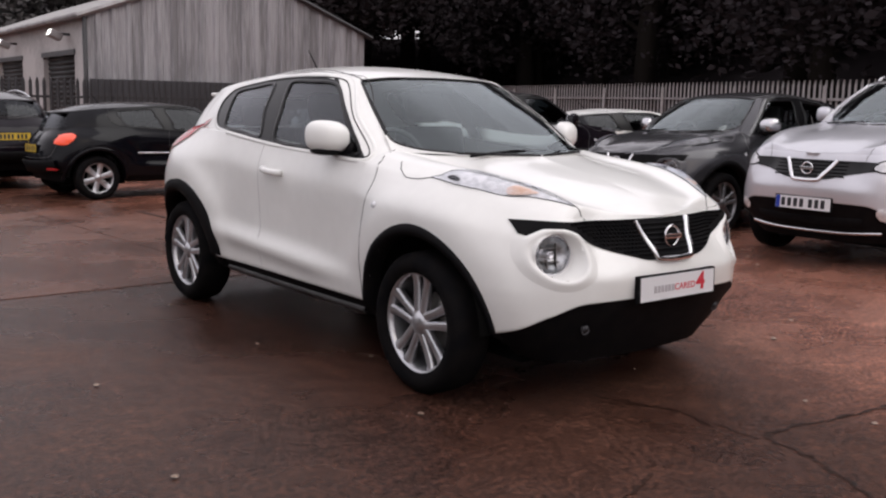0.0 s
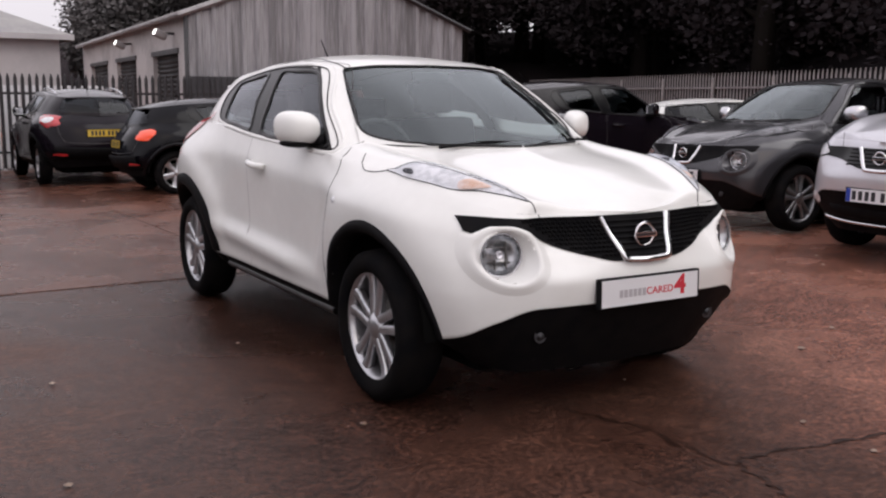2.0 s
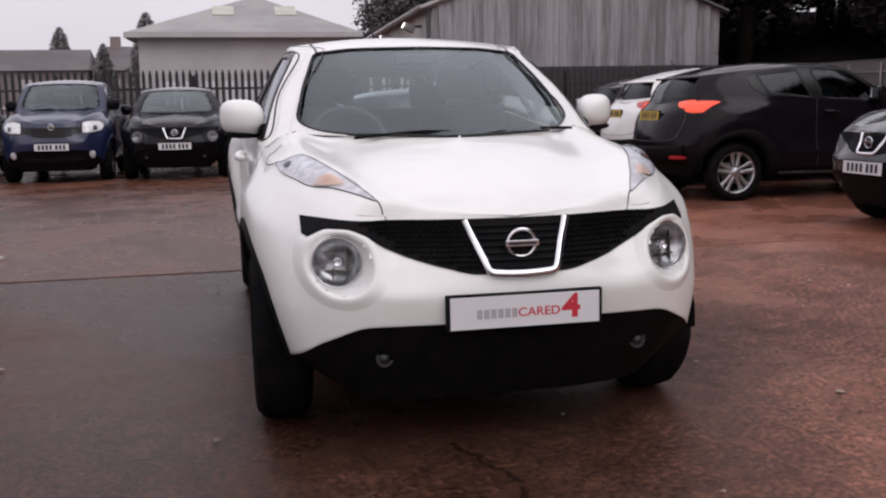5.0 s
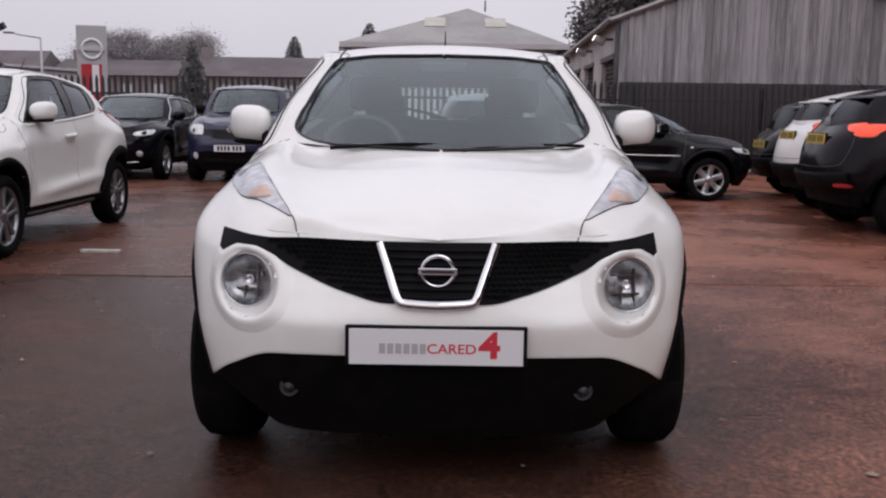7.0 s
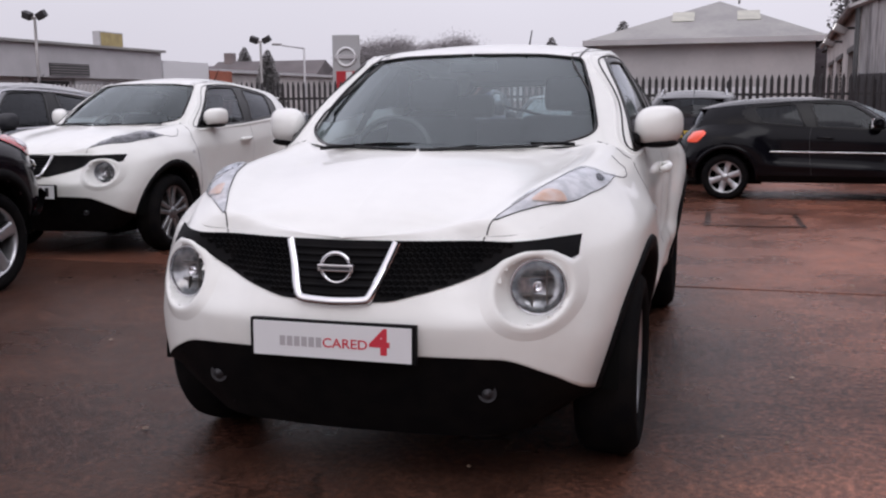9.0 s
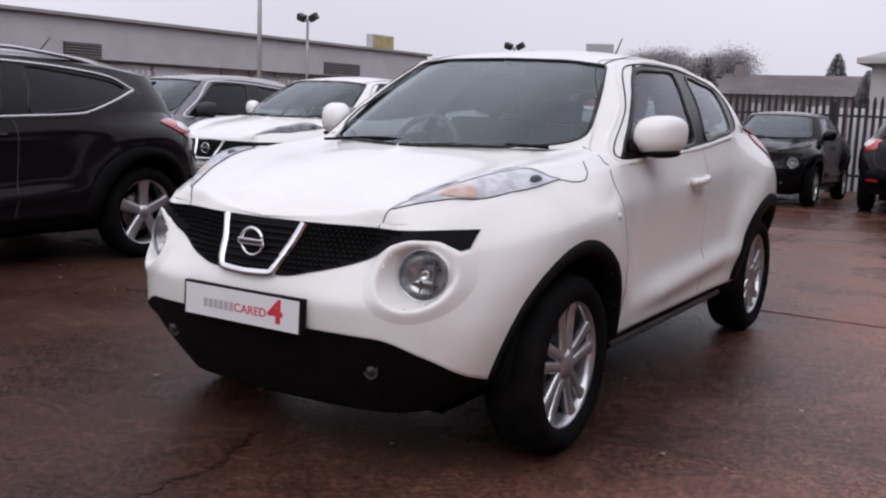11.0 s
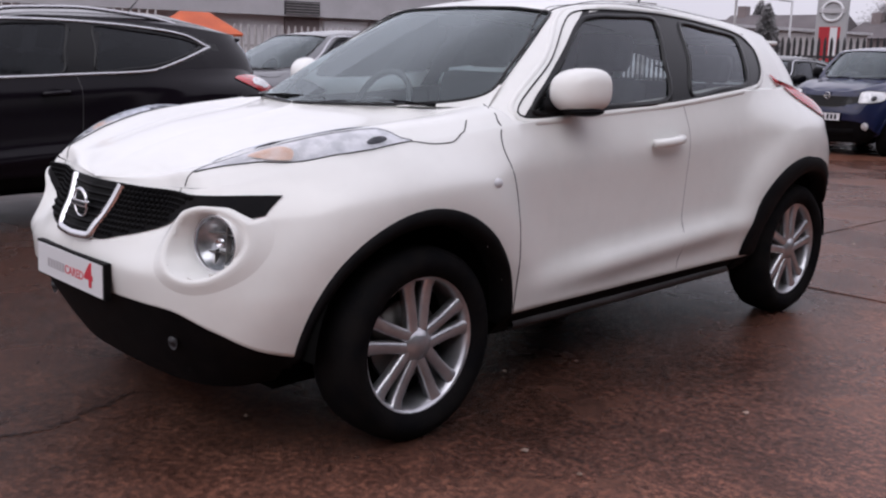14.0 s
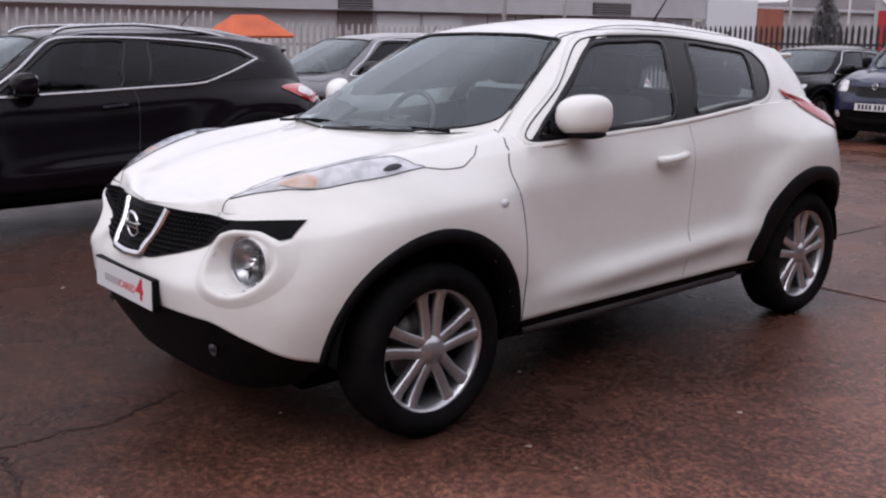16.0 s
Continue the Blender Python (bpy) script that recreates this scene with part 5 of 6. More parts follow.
M["tarmac"] = ground_material("wet_worn_tarmac", 0.80, 0.92, 4.3, (1.04, 1.0, 0.99))
M["concrete"] = ground_material("wet_stained_concrete", 1.45, 0.6, 2.2, (1.12, 0.97, 0.89))
M["mark"] = material("worn_white_paint", (0.55, 0.53, 0.5), 0.6, second=(0.35, 0.32, 0.3), scale=30)
M["cladding"] = material("grey_profiled_steel", (0.40, 0.39, 0.41), 0.5, second=(0.21, 0.203, 0.213), scale=1.1, bump=0.05, bump_scale=30, fine=0.6, stretch=(2.6, 2.6, 0.16))
M["render"] = material("stained_pale_render", (0.50, 0.47, 0.46), 0.8, second=(0.38, 0.355, 0.35), scale=0.9, bump=0.2, bump_scale=40, fine=0.5)
# Near-black for the shade inside the workshop's open doorways.
M["dark_opening"] = material("dark_doorway_shade", (0.012, 0.011, 0.012), 0.7, second=(0.018, 0.016, 0.017), scale=2)
M["dado"] = material("dark_grey_lower_wall", (0.058, 0.056, 0.062), 0.6, second=(0.044, 0.042, 0.047), scale=0.8, fine=0.5)
M["galv"] = material("weathered_galvanised_steel", (0.36, 0.34, 0.34), 0.5, 0.3, second=(0.25, 0.235, 0.235), scale=3)
M["pale_steel"] = material("pale_galvanised_steel", (0.50, 0.48, 0.48), 0.5, 0.2, second=(0.36, 0.345, 0.345), scale=3)
M["darksteel"] = material("dark_painted_steel", (0.025, 0.024, 0.027), 0.5, second=(0.04, 0.037, 0.04), scale=3)
M["roofing"] = material("grey_sheet_roof", (0.33, 0.32, 0.31), 0.6, second=(0.26, 0.25, 0.25), scale=0.5, bump=0.1, bump_scale=12, fine=0.4)
M["rooflight"] = material("pale_rooflight", (0.50, 0.49, 0.42), 0.5, second=(0.42, 0.41, 0.36), scale=2)
M["wall_pale"] = material("pale_grey_panel", (0.70, 0.68, 0.69), 0.7, second=(0.62, 0.60, 0.61), scale=0.6, fine=0.3)
M["wall_grey"] = material("weathered_grey_panel", (0.52, 0.50, 0.51), 0.7, second=(0.46, 0.445, 0.455), scale=0.6, fine=0.3)
M["fascia"] = material("grey_fascia", (0.50, 0.485, 0.505), 0.5, second=(0.44, 0.43, 0.445), scale=0.8)
M["totem"] = material("silver_sign_panel", (0.42, 0.42, 0.43), 0.4, 0.2)
M["red_sign"] = material("red_sign_panel", (0.42, 0.02, 0.03), 0.4)
M["orange"] = material("orange_sheet", (0.62, 0.12, 0.03), 0.55, second=(0.5, 0.09, 0.025), scale=3)
M["dull_orange"] = material("faded_orange_board", (0.36, 0.11, 0.065), 0.6, second=(0.28, 0.085, 0.05), scale=1.5)
M["yellow_sign"] = material("yellow_sign_panel", (0.40, 0.32, 0.14), 0.5, second=(0.32, 0.25, 0.11), scale=3)
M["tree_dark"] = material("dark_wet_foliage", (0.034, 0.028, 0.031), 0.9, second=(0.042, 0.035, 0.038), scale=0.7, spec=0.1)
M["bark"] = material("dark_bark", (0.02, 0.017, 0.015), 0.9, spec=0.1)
# Mist is put into the base greys of the next two foliages.
M["far_tree"] = material("mist_paled_trees", (0.33, 0.31, 0.32), 0.95, second=(0.38, 0.36, 0.37), scale=0.4, spec=0.0)
M["misty_tree"] = material("mist_greyed_foliage", (0.11, 0.105, 0.105), 0.95, second=(0.15, 0.14, 0.14), scale=0.4, spec=0.0)
M["far_roof"] = material("distant_slate_roofs", (0.115, 0.10, 0.105), 0.9, second=(0.145, 0.128, 0.133), scale=0.4)
M["far_wall"] = material("distant_brick_walls", (0.20, 0.165, 0.165), 0.9, second=(0.24, 0.2, 0.2), scale=0.4)
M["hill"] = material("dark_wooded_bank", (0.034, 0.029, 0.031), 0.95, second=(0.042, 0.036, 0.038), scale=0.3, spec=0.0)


def fall_at(y):
    """The yard falls gently away behind the car."""
    return -0.018 * min(max(y - 3.0, 0.0), 17.0)


verts = [(x, y, fall_at(y)) for y in (-600, 3.0, 20, 600) for x in (-600, 600)]
ground = new("ground", mesh_from("ground", verts, [(i, i + 1, i + 3, i + 2) for i in (0, 2, 4)], M["tarmac"]))
tagged(ground, "wet brown patchy tarmac yard with grit", "ground", kind="structure")

# ---- concrete bays behind the car, joints between them ----
apron = tagged(new("pavement"), "wet reddish concrete bays with open joints", "pavement", kind="structure")
bay_x = [-24.0, -18.5, -13.0, -8.6, -4.4, -0.12, 4.1, 8.4, 12.6]
bay_y = [3.12, 7.3, 11.6, 17.4]
for i in range(len(bay_x) - 1):
    for j in range(len(bay_y) - 1):
        g = 0.012
        bm = boxes(((bay_x[i] + g, bay_y[j] + g, -0.05), (bay_x[i + 1] - g, bay_y[j + 1] - g, 0.006)), bevel=0.003)
        for v in bm.verts:
            v.co.z += fall_at(v.co.y)
        part("slab", bm, M["concrete"], apron, smooth=False)

M["seam"] = ground_material("dark_worn_seam", 0.42, 1.0, 1.6)


def ragged(name, points, width, z, mat, seed, parent=None):
    """A ragged flat strip on the ground along a line."""
    rnd = random.Random(seed)
    line = rounded(points, 60, False)
    verts, faces = [], []
    for i, p in enumerate(line):
        d = line[min(i + 1, 59)] - line[max(i - 1, 0)]
        s = np.array([-d[1], d[0]]) / (np.linalg.norm(d) + 1e-9)
        c = p + s * rnd.uniform(-0.02, 0.02)
        w = width * rnd.uniform(0.15, 1.3)
        verts += [(*(c - s * w), z), (*(c + s * w), z)]
    return part(name, mesh_from(name, verts, quads(60, 2), mat), None, parent, smooth=False)


for k, (pts, w) in enumerate((
        (((-0.30, -1.95), (-0.08, -1.55), (0.0, -1.28), (0.4, -1.34), (0.8, -1.39), (1.6, -1.30)), 0.012),
        (((-0.06, -1.30), (-0.07, -1.05), (-0.05, -0.85), (-0.2, -0.5)), 0.012),
        (((-2.6, -1.4), (-1.9, -1.3), (-1.2, -1.45), (-0.6, -1.2)), 0.008))):
    tagged(ragged("tarmac_seam", pts, w, 0.003, M["seam"], k), "dark uneven seam in the wet tarmac", "seam", kind="structure")
kerb = part("timber_batten", boxes(((-2.96, 4.19, fall_at(4.22) + 0.006), (-2.64, 4.25, fall_at(4.22) + 0.028)), bevel=0.004), M["mark"], None, smooth=False)
tagged(kerb, "short pale strip lying on wet concrete", "strip")
drain = tagged(new("drain_cover"), "shallow rectangular cover set in wet concrete", "drain cover")
drain.matrix_world = Matrix.Translation((0, 7.5, fall_at(7.5))) @ pose(0, 0, 0, -math.degrees(math.atan(0.018))) @ Matrix.Translation((0, -7.5, 0))
part("cover_frame", boxes(((0.97, 6.82, 0.006), (1.97, 6.88, 0.014)), ((0.97, 8.14, 0.006), (1.97, 8.2, 0.014)), ((0.97, 6.88, 0.006), (1.03, 8.14, 0.014)), ((1.91, 6.88, 0.006), (1.97, 8.14, 0.014))), M["seam"], drain, smooth=False)
part("cover_plate", boxes(((1.03, 6.88, 0.006), (1.91, 8.14, 0.011))), M["concrete"], drain, smooth=False)
litter_rnd = random.Random(4)
verts, faces = [], []
for _ in range(150):
    x, y = litter_rnd.uniform(-4, 4.5), litter_rnd.uniform(-3.0, 12)
    a, s = litter_rnd.uniform(0, 6.28), litter_rnd.uniform(0.008, 0.022)
    n0 = len(verts)
    for k in range(5):
        t = a + k * 1.257
        verts.append((x + s * math.cos(t) * litter_rnd.uniform(0.6, 1.2), y + s * math.sin(t), fall_at(y) + 0.007 + 0.004 * litter_rnd.random()))
    verts.append((x, y, fall_at(y) + 0.016))
    faces += [(n0 + k, n0 + (k + 1) % 5, n0 + 5) for k in range(5)]
M["leaf_litter"] = material("pale_grit_and_leaf", (0.30, 0.22, 0.17), 0.5, second=(0.12, 0.075, 0.05), scale=5)
tagged(part("leaf_litter", mesh_from("leaf_litter", verts, faces, M["leaf_litter"]), None, None, smooth=False), "scattered wet leaves and grit on the ground", "litter", kind="stuff")


# ---- steel-clad workshop ----
def workshop():
    x0, x1, y0, y1, eave, ridge = 3.80, 10.80, 18.2, 35.7, 3.42, 4.72
    right = 3.30
    xm = (x0 + x1) / 2
    thing = tagged(new("workshop"), "grey profiled steel workshop with a pale rendered flank", "building")
    thing.matrix_world = pose(x0, y0, -0.305, 0, 0, -3.5) @ Matrix.Translation((-x0, -y0, 0))
    # profiled gable sheets, one trapezoid rib after another
    pitch = 0.34
    count = int((x1 - x0) / pitch)
    top_at = lambda x: ridge - (ridge - (eave if x < xm else right)) * abs(x - xm) / (x1 - xm)
    sheet = 4
    for s in range(0, count, sheet):
        verts, faces = [], []
        for k in range(s, min(s + sheet, count)):
            a = x0 + k * pitch
            for dx, dy in ((0.0, 0.0), (0.14, 0.0), (0.18, -0.05), (0.27, -0.05), (0.31, 0.0)):
                x = a + dx
                verts += [(x, y0 + dy, 2.0), (x, y0 + dy, top_at(x))]
        a = x0 + min(s + sheet, count) * pitch + 0.004
        verts += [(a, y0, 2.0), (a, y0, top_at(min(a, x1)))]
        part("cladding_sheet", mesh_from("cladding_sheet", verts, quads(len(verts) // 2, 2), M["cladding"]), None, thing, smooth=False)
    part("dado_wall", boxes(((x0 + 0.02, y0 - 0.06, 0), (x1, y0 + 0.048, 1.99))), M["dado"], thing, "dark grey lower wall", smooth=False)
    wall = bmesh.new()
    vs = [wall.verts.new(p) for p in ((x0 + 0.02, y0 + 0.05, 0), (x1, y0 + 0.05, 0), (x1, y0 + 0.05, right - 0.02), (xm, y0 + 0.05, ridge - 0.03), (x0 + 0.02, y0 + 0.05, eave))]
    face = wall.faces.new(vs)
    ext = bmesh.ops.extrude_face_region(wall, geom=[face])
    bmesh.ops.translate(wall, verts=[v for v in ext["geom"] if isinstance(v, bmesh.types.BMVert)], vec=(0, 0.2, 0))
    part("gable_wall", wall, M["cladding"], thing, smooth=False)
    # flank with three door openings through it
    doors = [(19.35, 22.35), (24.8, 28.15), (30.0, 33.8)]
    items, y = [], y0 + 0.25
    for a, b in doors:
        items += [((x0, y, 0), (x0 + 0.22, a, eave)), ((x0, a, 2.6), (x0 + 0.22, b, eave))]
        y = b
    items.append(((x0, y, 0), (x0 + 0.22, y1, eave)))
    for it in items:
        part("flank_wall", boxes(it), M["render"], thing, "stained pale render", smooth=False)
    # added panel and laths, coloured as the shade within each open doorway
    for a, b in doors:
        door = part("doorway_shade", boxes(((x0 + 0.15, a, 0.0), (x0 + 0.18, b, 2.59))), M["dark_opening"], thing, "dark panel standing for the shade in an open doorway", smooth=False)
        shade_lath = mesh_from("shade_lath", *[list(q) for q in tube([(x0 + 0.15, a, 0), (x0 + 0.15, b, 0)], 0.045, 6)], M["dark_opening"])
        for k in range(22):
            part("shade_lath", shade_lath, None, door).location = (0, 0, 0.06 + 0.1167 * k)
        part("door_lintel", boxes(((x0 - 0.03, a - 0.1, 2.55), (x0 - 0.002, b + 0.1, 2.67))), M["darksteel"], door, smooth=False)
    part("rear_wall", boxes(((x0, y1, 0), (x1, y1 + 0.2, eave))), M["cladding"], thing, smooth=False)
    part("far_flank_wall", boxes(((x1 - 0.1, y0 + 0.25, 0), (x1 + 0.1, y1, right - 0.06))), M["cladding"], thing, smooth=False)
    for s in (-1, 1):
        verts, faces = [], []
        for k in range(40):
            yy = y0 - 0.12 + k * (y1 - y0 + 0.24) / 39
            up = 0.03 * (k % 2)
            e = x0 - 0.25 if s < 0 else x1 + 0.15
            ez = eave - 0.1 if s < 0 else right - 0.06
            verts += [(xm, yy, ridge + 0.05 + up), (e, yy, ez + 0.05 + up)]
        part("roof_slope", mesh_from("roof_slope", verts, quads(40, 2), M["roofing"]), None, thing, smooth=False)
        e, ez = (x0 - 0.25, eave - 0.1) if s < 0 else (x1 + 0.15, right - 0.06)
        d = Vector((xm - e, 0, ridge - ez))
        v, f = tube([(e, y0 - 0.1, ez + 0.0), (xm, y0 - 0.1, ridge)], 0.06, 4)
        part("barge_board", mesh_from("barge_board", v, f, M["galv"] if s < 0 else M["darksteel"]), None, thing, smooth=False)
    v, f = tube([(x0 - 0.24, y0 - 0.1, eave - 0.08), (x0 - 0.24, y1, eave - 0.08)], 0.07, 6)
    part("gutter", mesh_from("gutter", v, f, M["galv"]), None, thing)
    v, f = tube([(x0 - 0.08, y0 - 0.06, eave - 0.1), (x0 - 0.08, y0 - 0.06, 0.05)], 0.05, 8)
    part("downpipe", mesh_from("downpipe", v, f, M["darksteel"]), None, thing)
    M["lit"] = material("lit_floodlight_glass", (0.9, 0.9, 0.9), 0.3, emit=(1, 0.97, 0.92, 2.5))
    for yy in (19.7, 25.4):
        head = part("floodlight", boxes(((-0.14, -0.16, -0.10), (0.14, 0.16, 0.06), pose(x0 - 0.32, yy, eave - 0.42, 0, 25, 0)), bevel=0.02), M["galv"], thing, "small wall floodlight")
        part("floodlight_glass", boxes(((-0.146, -0.13, -0.08), (-0.141, 0.13, 0.05), pose(x0 - 0.32, yy, eave - 0.42, 0, 25, 0))), M["lit"], head, smooth=False)
        part("bracket", boxes(((x0 - 0.2, yy - 0.02, eave - 0.44), (x0 + 0.02, yy + 0.02, eave - 0.38))), M["darksteel"], head, smooth=False)


workshop()


# ---- hip-roofed pale building ----
def hip_building():
    x0, x1, y0, y1, eave, top = -4.4, 4.9, 41.0, 52.0, 4.05, 6.1
    thing = tagged(new("pavilion"), "pale panelled single-storey building with a grey hipped roof", "building")
    thing.location.z = -0.305
    for lo, hi in (((x0, y0, 0), (x1, y0 + 0.25, eave)), ((x0, y0 + 0.25, 0), (x0 + 0.25, y1, eave)), ((x1 - 0.25, y0 + 0.25, 0), (x1, y1, eave)), ((x0 + 0.25, y1 - 0.25, 0), (x1 - 0.25, y1, eave))):
        part("wall", boxes((lo, hi)), M["wall_grey"], thing, smooth=False)
    o = 0.5
    a = [(x0 - o, y0 - o), (x1 + o, y0 - o), (x1 + o, y1 + o), (x0 - o, y1 + o)]
    xm, r0, r1 = 0.9, y0 + 5.2, y1 - 5.2
    verts = [(x, y, eave) for x, y in a] + [(xm, r0, top), (xm, r1, top)]
    part("roof", mesh_from("roof", verts, [(0, 1, 4), (1, 2, 5, 4), (2, 3, 5), (3, 0, 4, 5)], M["roofing"]), None, thing, smooth=False)
    part("eaves_board", boxes(((x0 - o, y0 - o - 0.04, eave - 0.22), (x1 + o, y0 - o, eave + 0.02)), ((x0 - o - 0.04, y0 - o, eave - 0.22), (x0 - o, y1 + o, eave + 0.02)), ((x1 + o, y0 - o, eave - 0.22), (x1 + o + 0.04, y1 + o, eave + 0.02))), M["wall_grey"], thing, smooth=False)
    slope = math.degrees(math.atan2(top - eave, 5.7))
    for xx in (xm - 1.6, xm + 1.3):
        part("rooflight", boxes(((-0.5, -0.75, 0.0), (0.5, 0.75, 0.03), pose(xx, y0 - o + 3.2, eave + 3.2 * math.tan(radians(slope)) + 0.01, slope))), M["rooflight"], thing, smooth=False)
    v, f = tube([(xm + 0.9, r0 + 0.5, top - 0.1), (xm + 0.9, r0 + 0.5, top + 0.45)], 0.05, 8)
    part("flue", mesh_from("flue", v, f, M["galv"]), None, thing)


hip_building()


# ---- low showroom with a deep fascia, and the paler wing beyond it ----
def showroom():
    thing = tagged(new("showroom"), "low grey showroom with a deep flat fascia", "building")
    part("wall", boxes(((-40, 4, 0), (-28.0, 41.8, 2.35))), M["wall_pale"], thing, smooth=False)
    part("fascia", boxes(((-40.3, 3.5, 2.35), (-27.5, 42.3, 3.78))), M["fascia"], thing, smooth=False)
    part("roof", boxes(((-40.4, 3.4, 3.78), (-27.3, 42.5, 3.90))), M["roofing"], thing, smooth=False)
    for a, b, lo, hi in ((32.6, 35.2, 0.9, 2.2),):
        win = part("window", boxes(((-28.0, a, lo), (-27.93, b, hi))), M["gloss"], thing, "dark showroom window", smooth=False)
        part("window_frame", boxes(((-27.96, a - 0.1, hi), (-27.88, b + 0.1, hi + 0.1)), ((-27.96, a - 0.1, lo - 0.1), (-27.88, b + 0.1, lo)), ((-27.96, a - 0.1, lo), (-27.88, a, hi)), ((-27.96, b, lo), (-27.88, b + 0.1, hi))), M["fascia"], win, smooth=False)
    hoarding = part("hoarding", boxes(((-27.9, 35.5, 0.6), (-27.84, 41.7, 2.33)), ((-27.9, 42.6, 0.0), (-27.6, 47.4, 3.4))), M["plate_white"], thing, "pale banner with dull lettering bars", smooth=False)
    for k in range(9):
        part("lettering_bar", boxes(((-27.83, 37.6 + k * 0.86, 1.6), (-27.82, 38.2 + k * 0.86, 2.2))), M["grey_print"], hoarding, smooth=False)
    part("service_door", boxes(((-28.0, 19.2, 0.0), (-27.9, 20.8, 2.33)), bevel=0.01), M["far_wall"], thing, "dull brown service door", smooth=False)
    for a in (21.0, 23.3):
        part("loading_door", boxes(((-28.0, a, 0.0), (-27.86, a + 2.15, 2.26)), bevel=0.015), M["plate_white"], thing, "white sectional loading door", smooth=False)
    for k in range(3, 7):
        part("panel_joint", boxes(((-28.0, 21.9 + k * 1.7, 0.0), (-27.97, 21.96 + k * 1.7, 2.34))), M["galv"], thing, smooth=False)
    # dark recesses under the fascia, drawn as flat panels; the slats are added
    for a, b, lo, hi in ((18.9, 20.5, 2.40, 2.90), (33.3, 36.1, 2.42, 2.98)):
        dark_panel = part("fascia_panel", boxes(((-27.5, a, lo), (-27.46, b, hi)), bevel=0.005), M["darksteel"], thing, "dark slatted panel for a recess in the fascia", smooth=False)
        for k in range(5):
            z = lo + 0.05 + k * (hi - lo - 0.1) / 4
            part("panel_slat", boxes(((-27.46, a + 0.04, z - 0.02), (-27.43, b - 0.04, z + 0.01))), M["galv"], dark_panel, smooth=False)
    box_sign = tagged(new("roof_sign"), "yellow box sign on the showroom roof", "sign")
    part("sign_box", boxes(((-29.2, 38.9, 3.90), (-28.8, 40.9, 4.75)), bevel=0.03), M["fascia"], box_sign, smooth=False)
    part("sign_face", boxes(((-28.8, 39.0, 3.98), (-28.77, 40.8, 4.68))), M["yellow_sign"], box_sign, smooth=False)
    wing = tagged(new("white_annexe"), "long low white rendered annexe", "building")
    part("wall", boxes(((-40, 48.5, 0), (-31.0, 78, 3.1))), M["render"], wing, smooth=False)
    part("roof", boxes(((-40.3, 48.2, 3.1), (-30.7, 78.3, 3.3))), M["fascia"], wing, smooth=False)


showroom()


# ---- totem sign, lamps ----
def totem():
    thing = tagged(new("totem_sign"), "tall silver totem sign with a plain ring and a red panel", "sign")
    m = pose(-13.9, 34.5, -0.305, 0, 0, 18)
    body = part("sign_body", boxes(((-0.56, -0.16, 0), (0.56, 0.16, 4.2)), bevel=0.03), M["totem"], thing, smooth=False)
    thing.matrix_world = m
    part("red_panel", boxes(((-0.42, -0.185, 0.7), (0.34, -0.162, 2.72))), M["red_sign"], thing, smooth=False)
    part("white_stripe", boxes(((-0.02, -0.20, 1.6), (0.24, -0.187, 2.70))), M["plate_white"], thing, smooth=False)
    v, f = tube([(0.36 * math.cos(t), -0.19, 3.30 + 0.36 * math.sin(t)) for t in np.linspace(0, 2 * math.pi, 30, endpoint=False)], 0.055, 8, True)
    ring = part("sign_ring", mesh_from("sign_ring", v, f, M["plate_white"]), None, thing)
    part("sign_bar", boxes(((-0.46, -0.24, 3.22), (0.46, -0.17, 3.38)), bevel=0.01), M["fascia"], ring, smooth=False)


totem()


def flood_mast(x, y, h):
    thing = tagged(new("floodlight_mast"), "slim mast with two floodlights", "lamp post")
    v, f = tube([(x, y, -0.3), (x, y, h)], [0.06, 0.045], 8)
    part("pole", mesh_from("pole", v, f, M["galv"]), None, thing)
    part("cross_arm", boxes(((x - 0.34, y - 0.03, h - 0.04), (x + 0.38, y + 0.03, h + 0.02))), M["galv"], thing, smooth=False)
    for dx, t in ((-0.28, 20), (0.32, -25)):
        part("floodlight_head", boxes(((-0.16, -0.11, -0.04), (0.16, 0.11, 0.20), pose(x + dx, y, h, 15, t, 0)), bevel=0.03), M["darksteel"], thing, smooth=False)


flood_mast(-20.6, 23.9, 4.0)
flood_mast(-16.5, 31.9, 3.55)
mast = tagged(new("lighting_column"), "slim dark lighting column beside the yard", "lamp post")
v, f = tube([(-16.2, 16.7, -0.25), (-16.2, 16.7, 7.5)], [0.07, 0.045], 8)
part("column", mesh_from("column", v, f, M["fascia"]), None, mast)
part("column_head", boxes(((-16.6, 16.55, 7.5), (-15.8, 16.85, 7.68)), bevel=0.03), M["darksteel"], mast, smooth=False)


def street_lamp(x, y, h):
    thing = tagged(new("street_lamp"), "slim street lamp with a straight arm", "street lamp")
    v, f = tube([(x, y, -0.3), (x, y, h)], [0.065, 0.045], 8)
    part("column", mesh_from("column", v, f, M["fascia"]), None, thing)
    v, f = tube([(x, y, h - 0.03), (x - 0.8, y - 0.6, h + 0.09)], 0.035, 6)
    arm = part("arm", mesh_from("arm", v, f, M["fascia"]), None, thing)
    part("lantern", boxes(((-0.22, -0.08, -0.03), (0.22, 0.08, 0.06), pose(x - 1.0, y - 0.75, h + 0.12, 0, 0, 37)), bevel=0.02), M["galv"], arm, smooth=False)


street_lamp(-17.4, 38.1, 3.62)


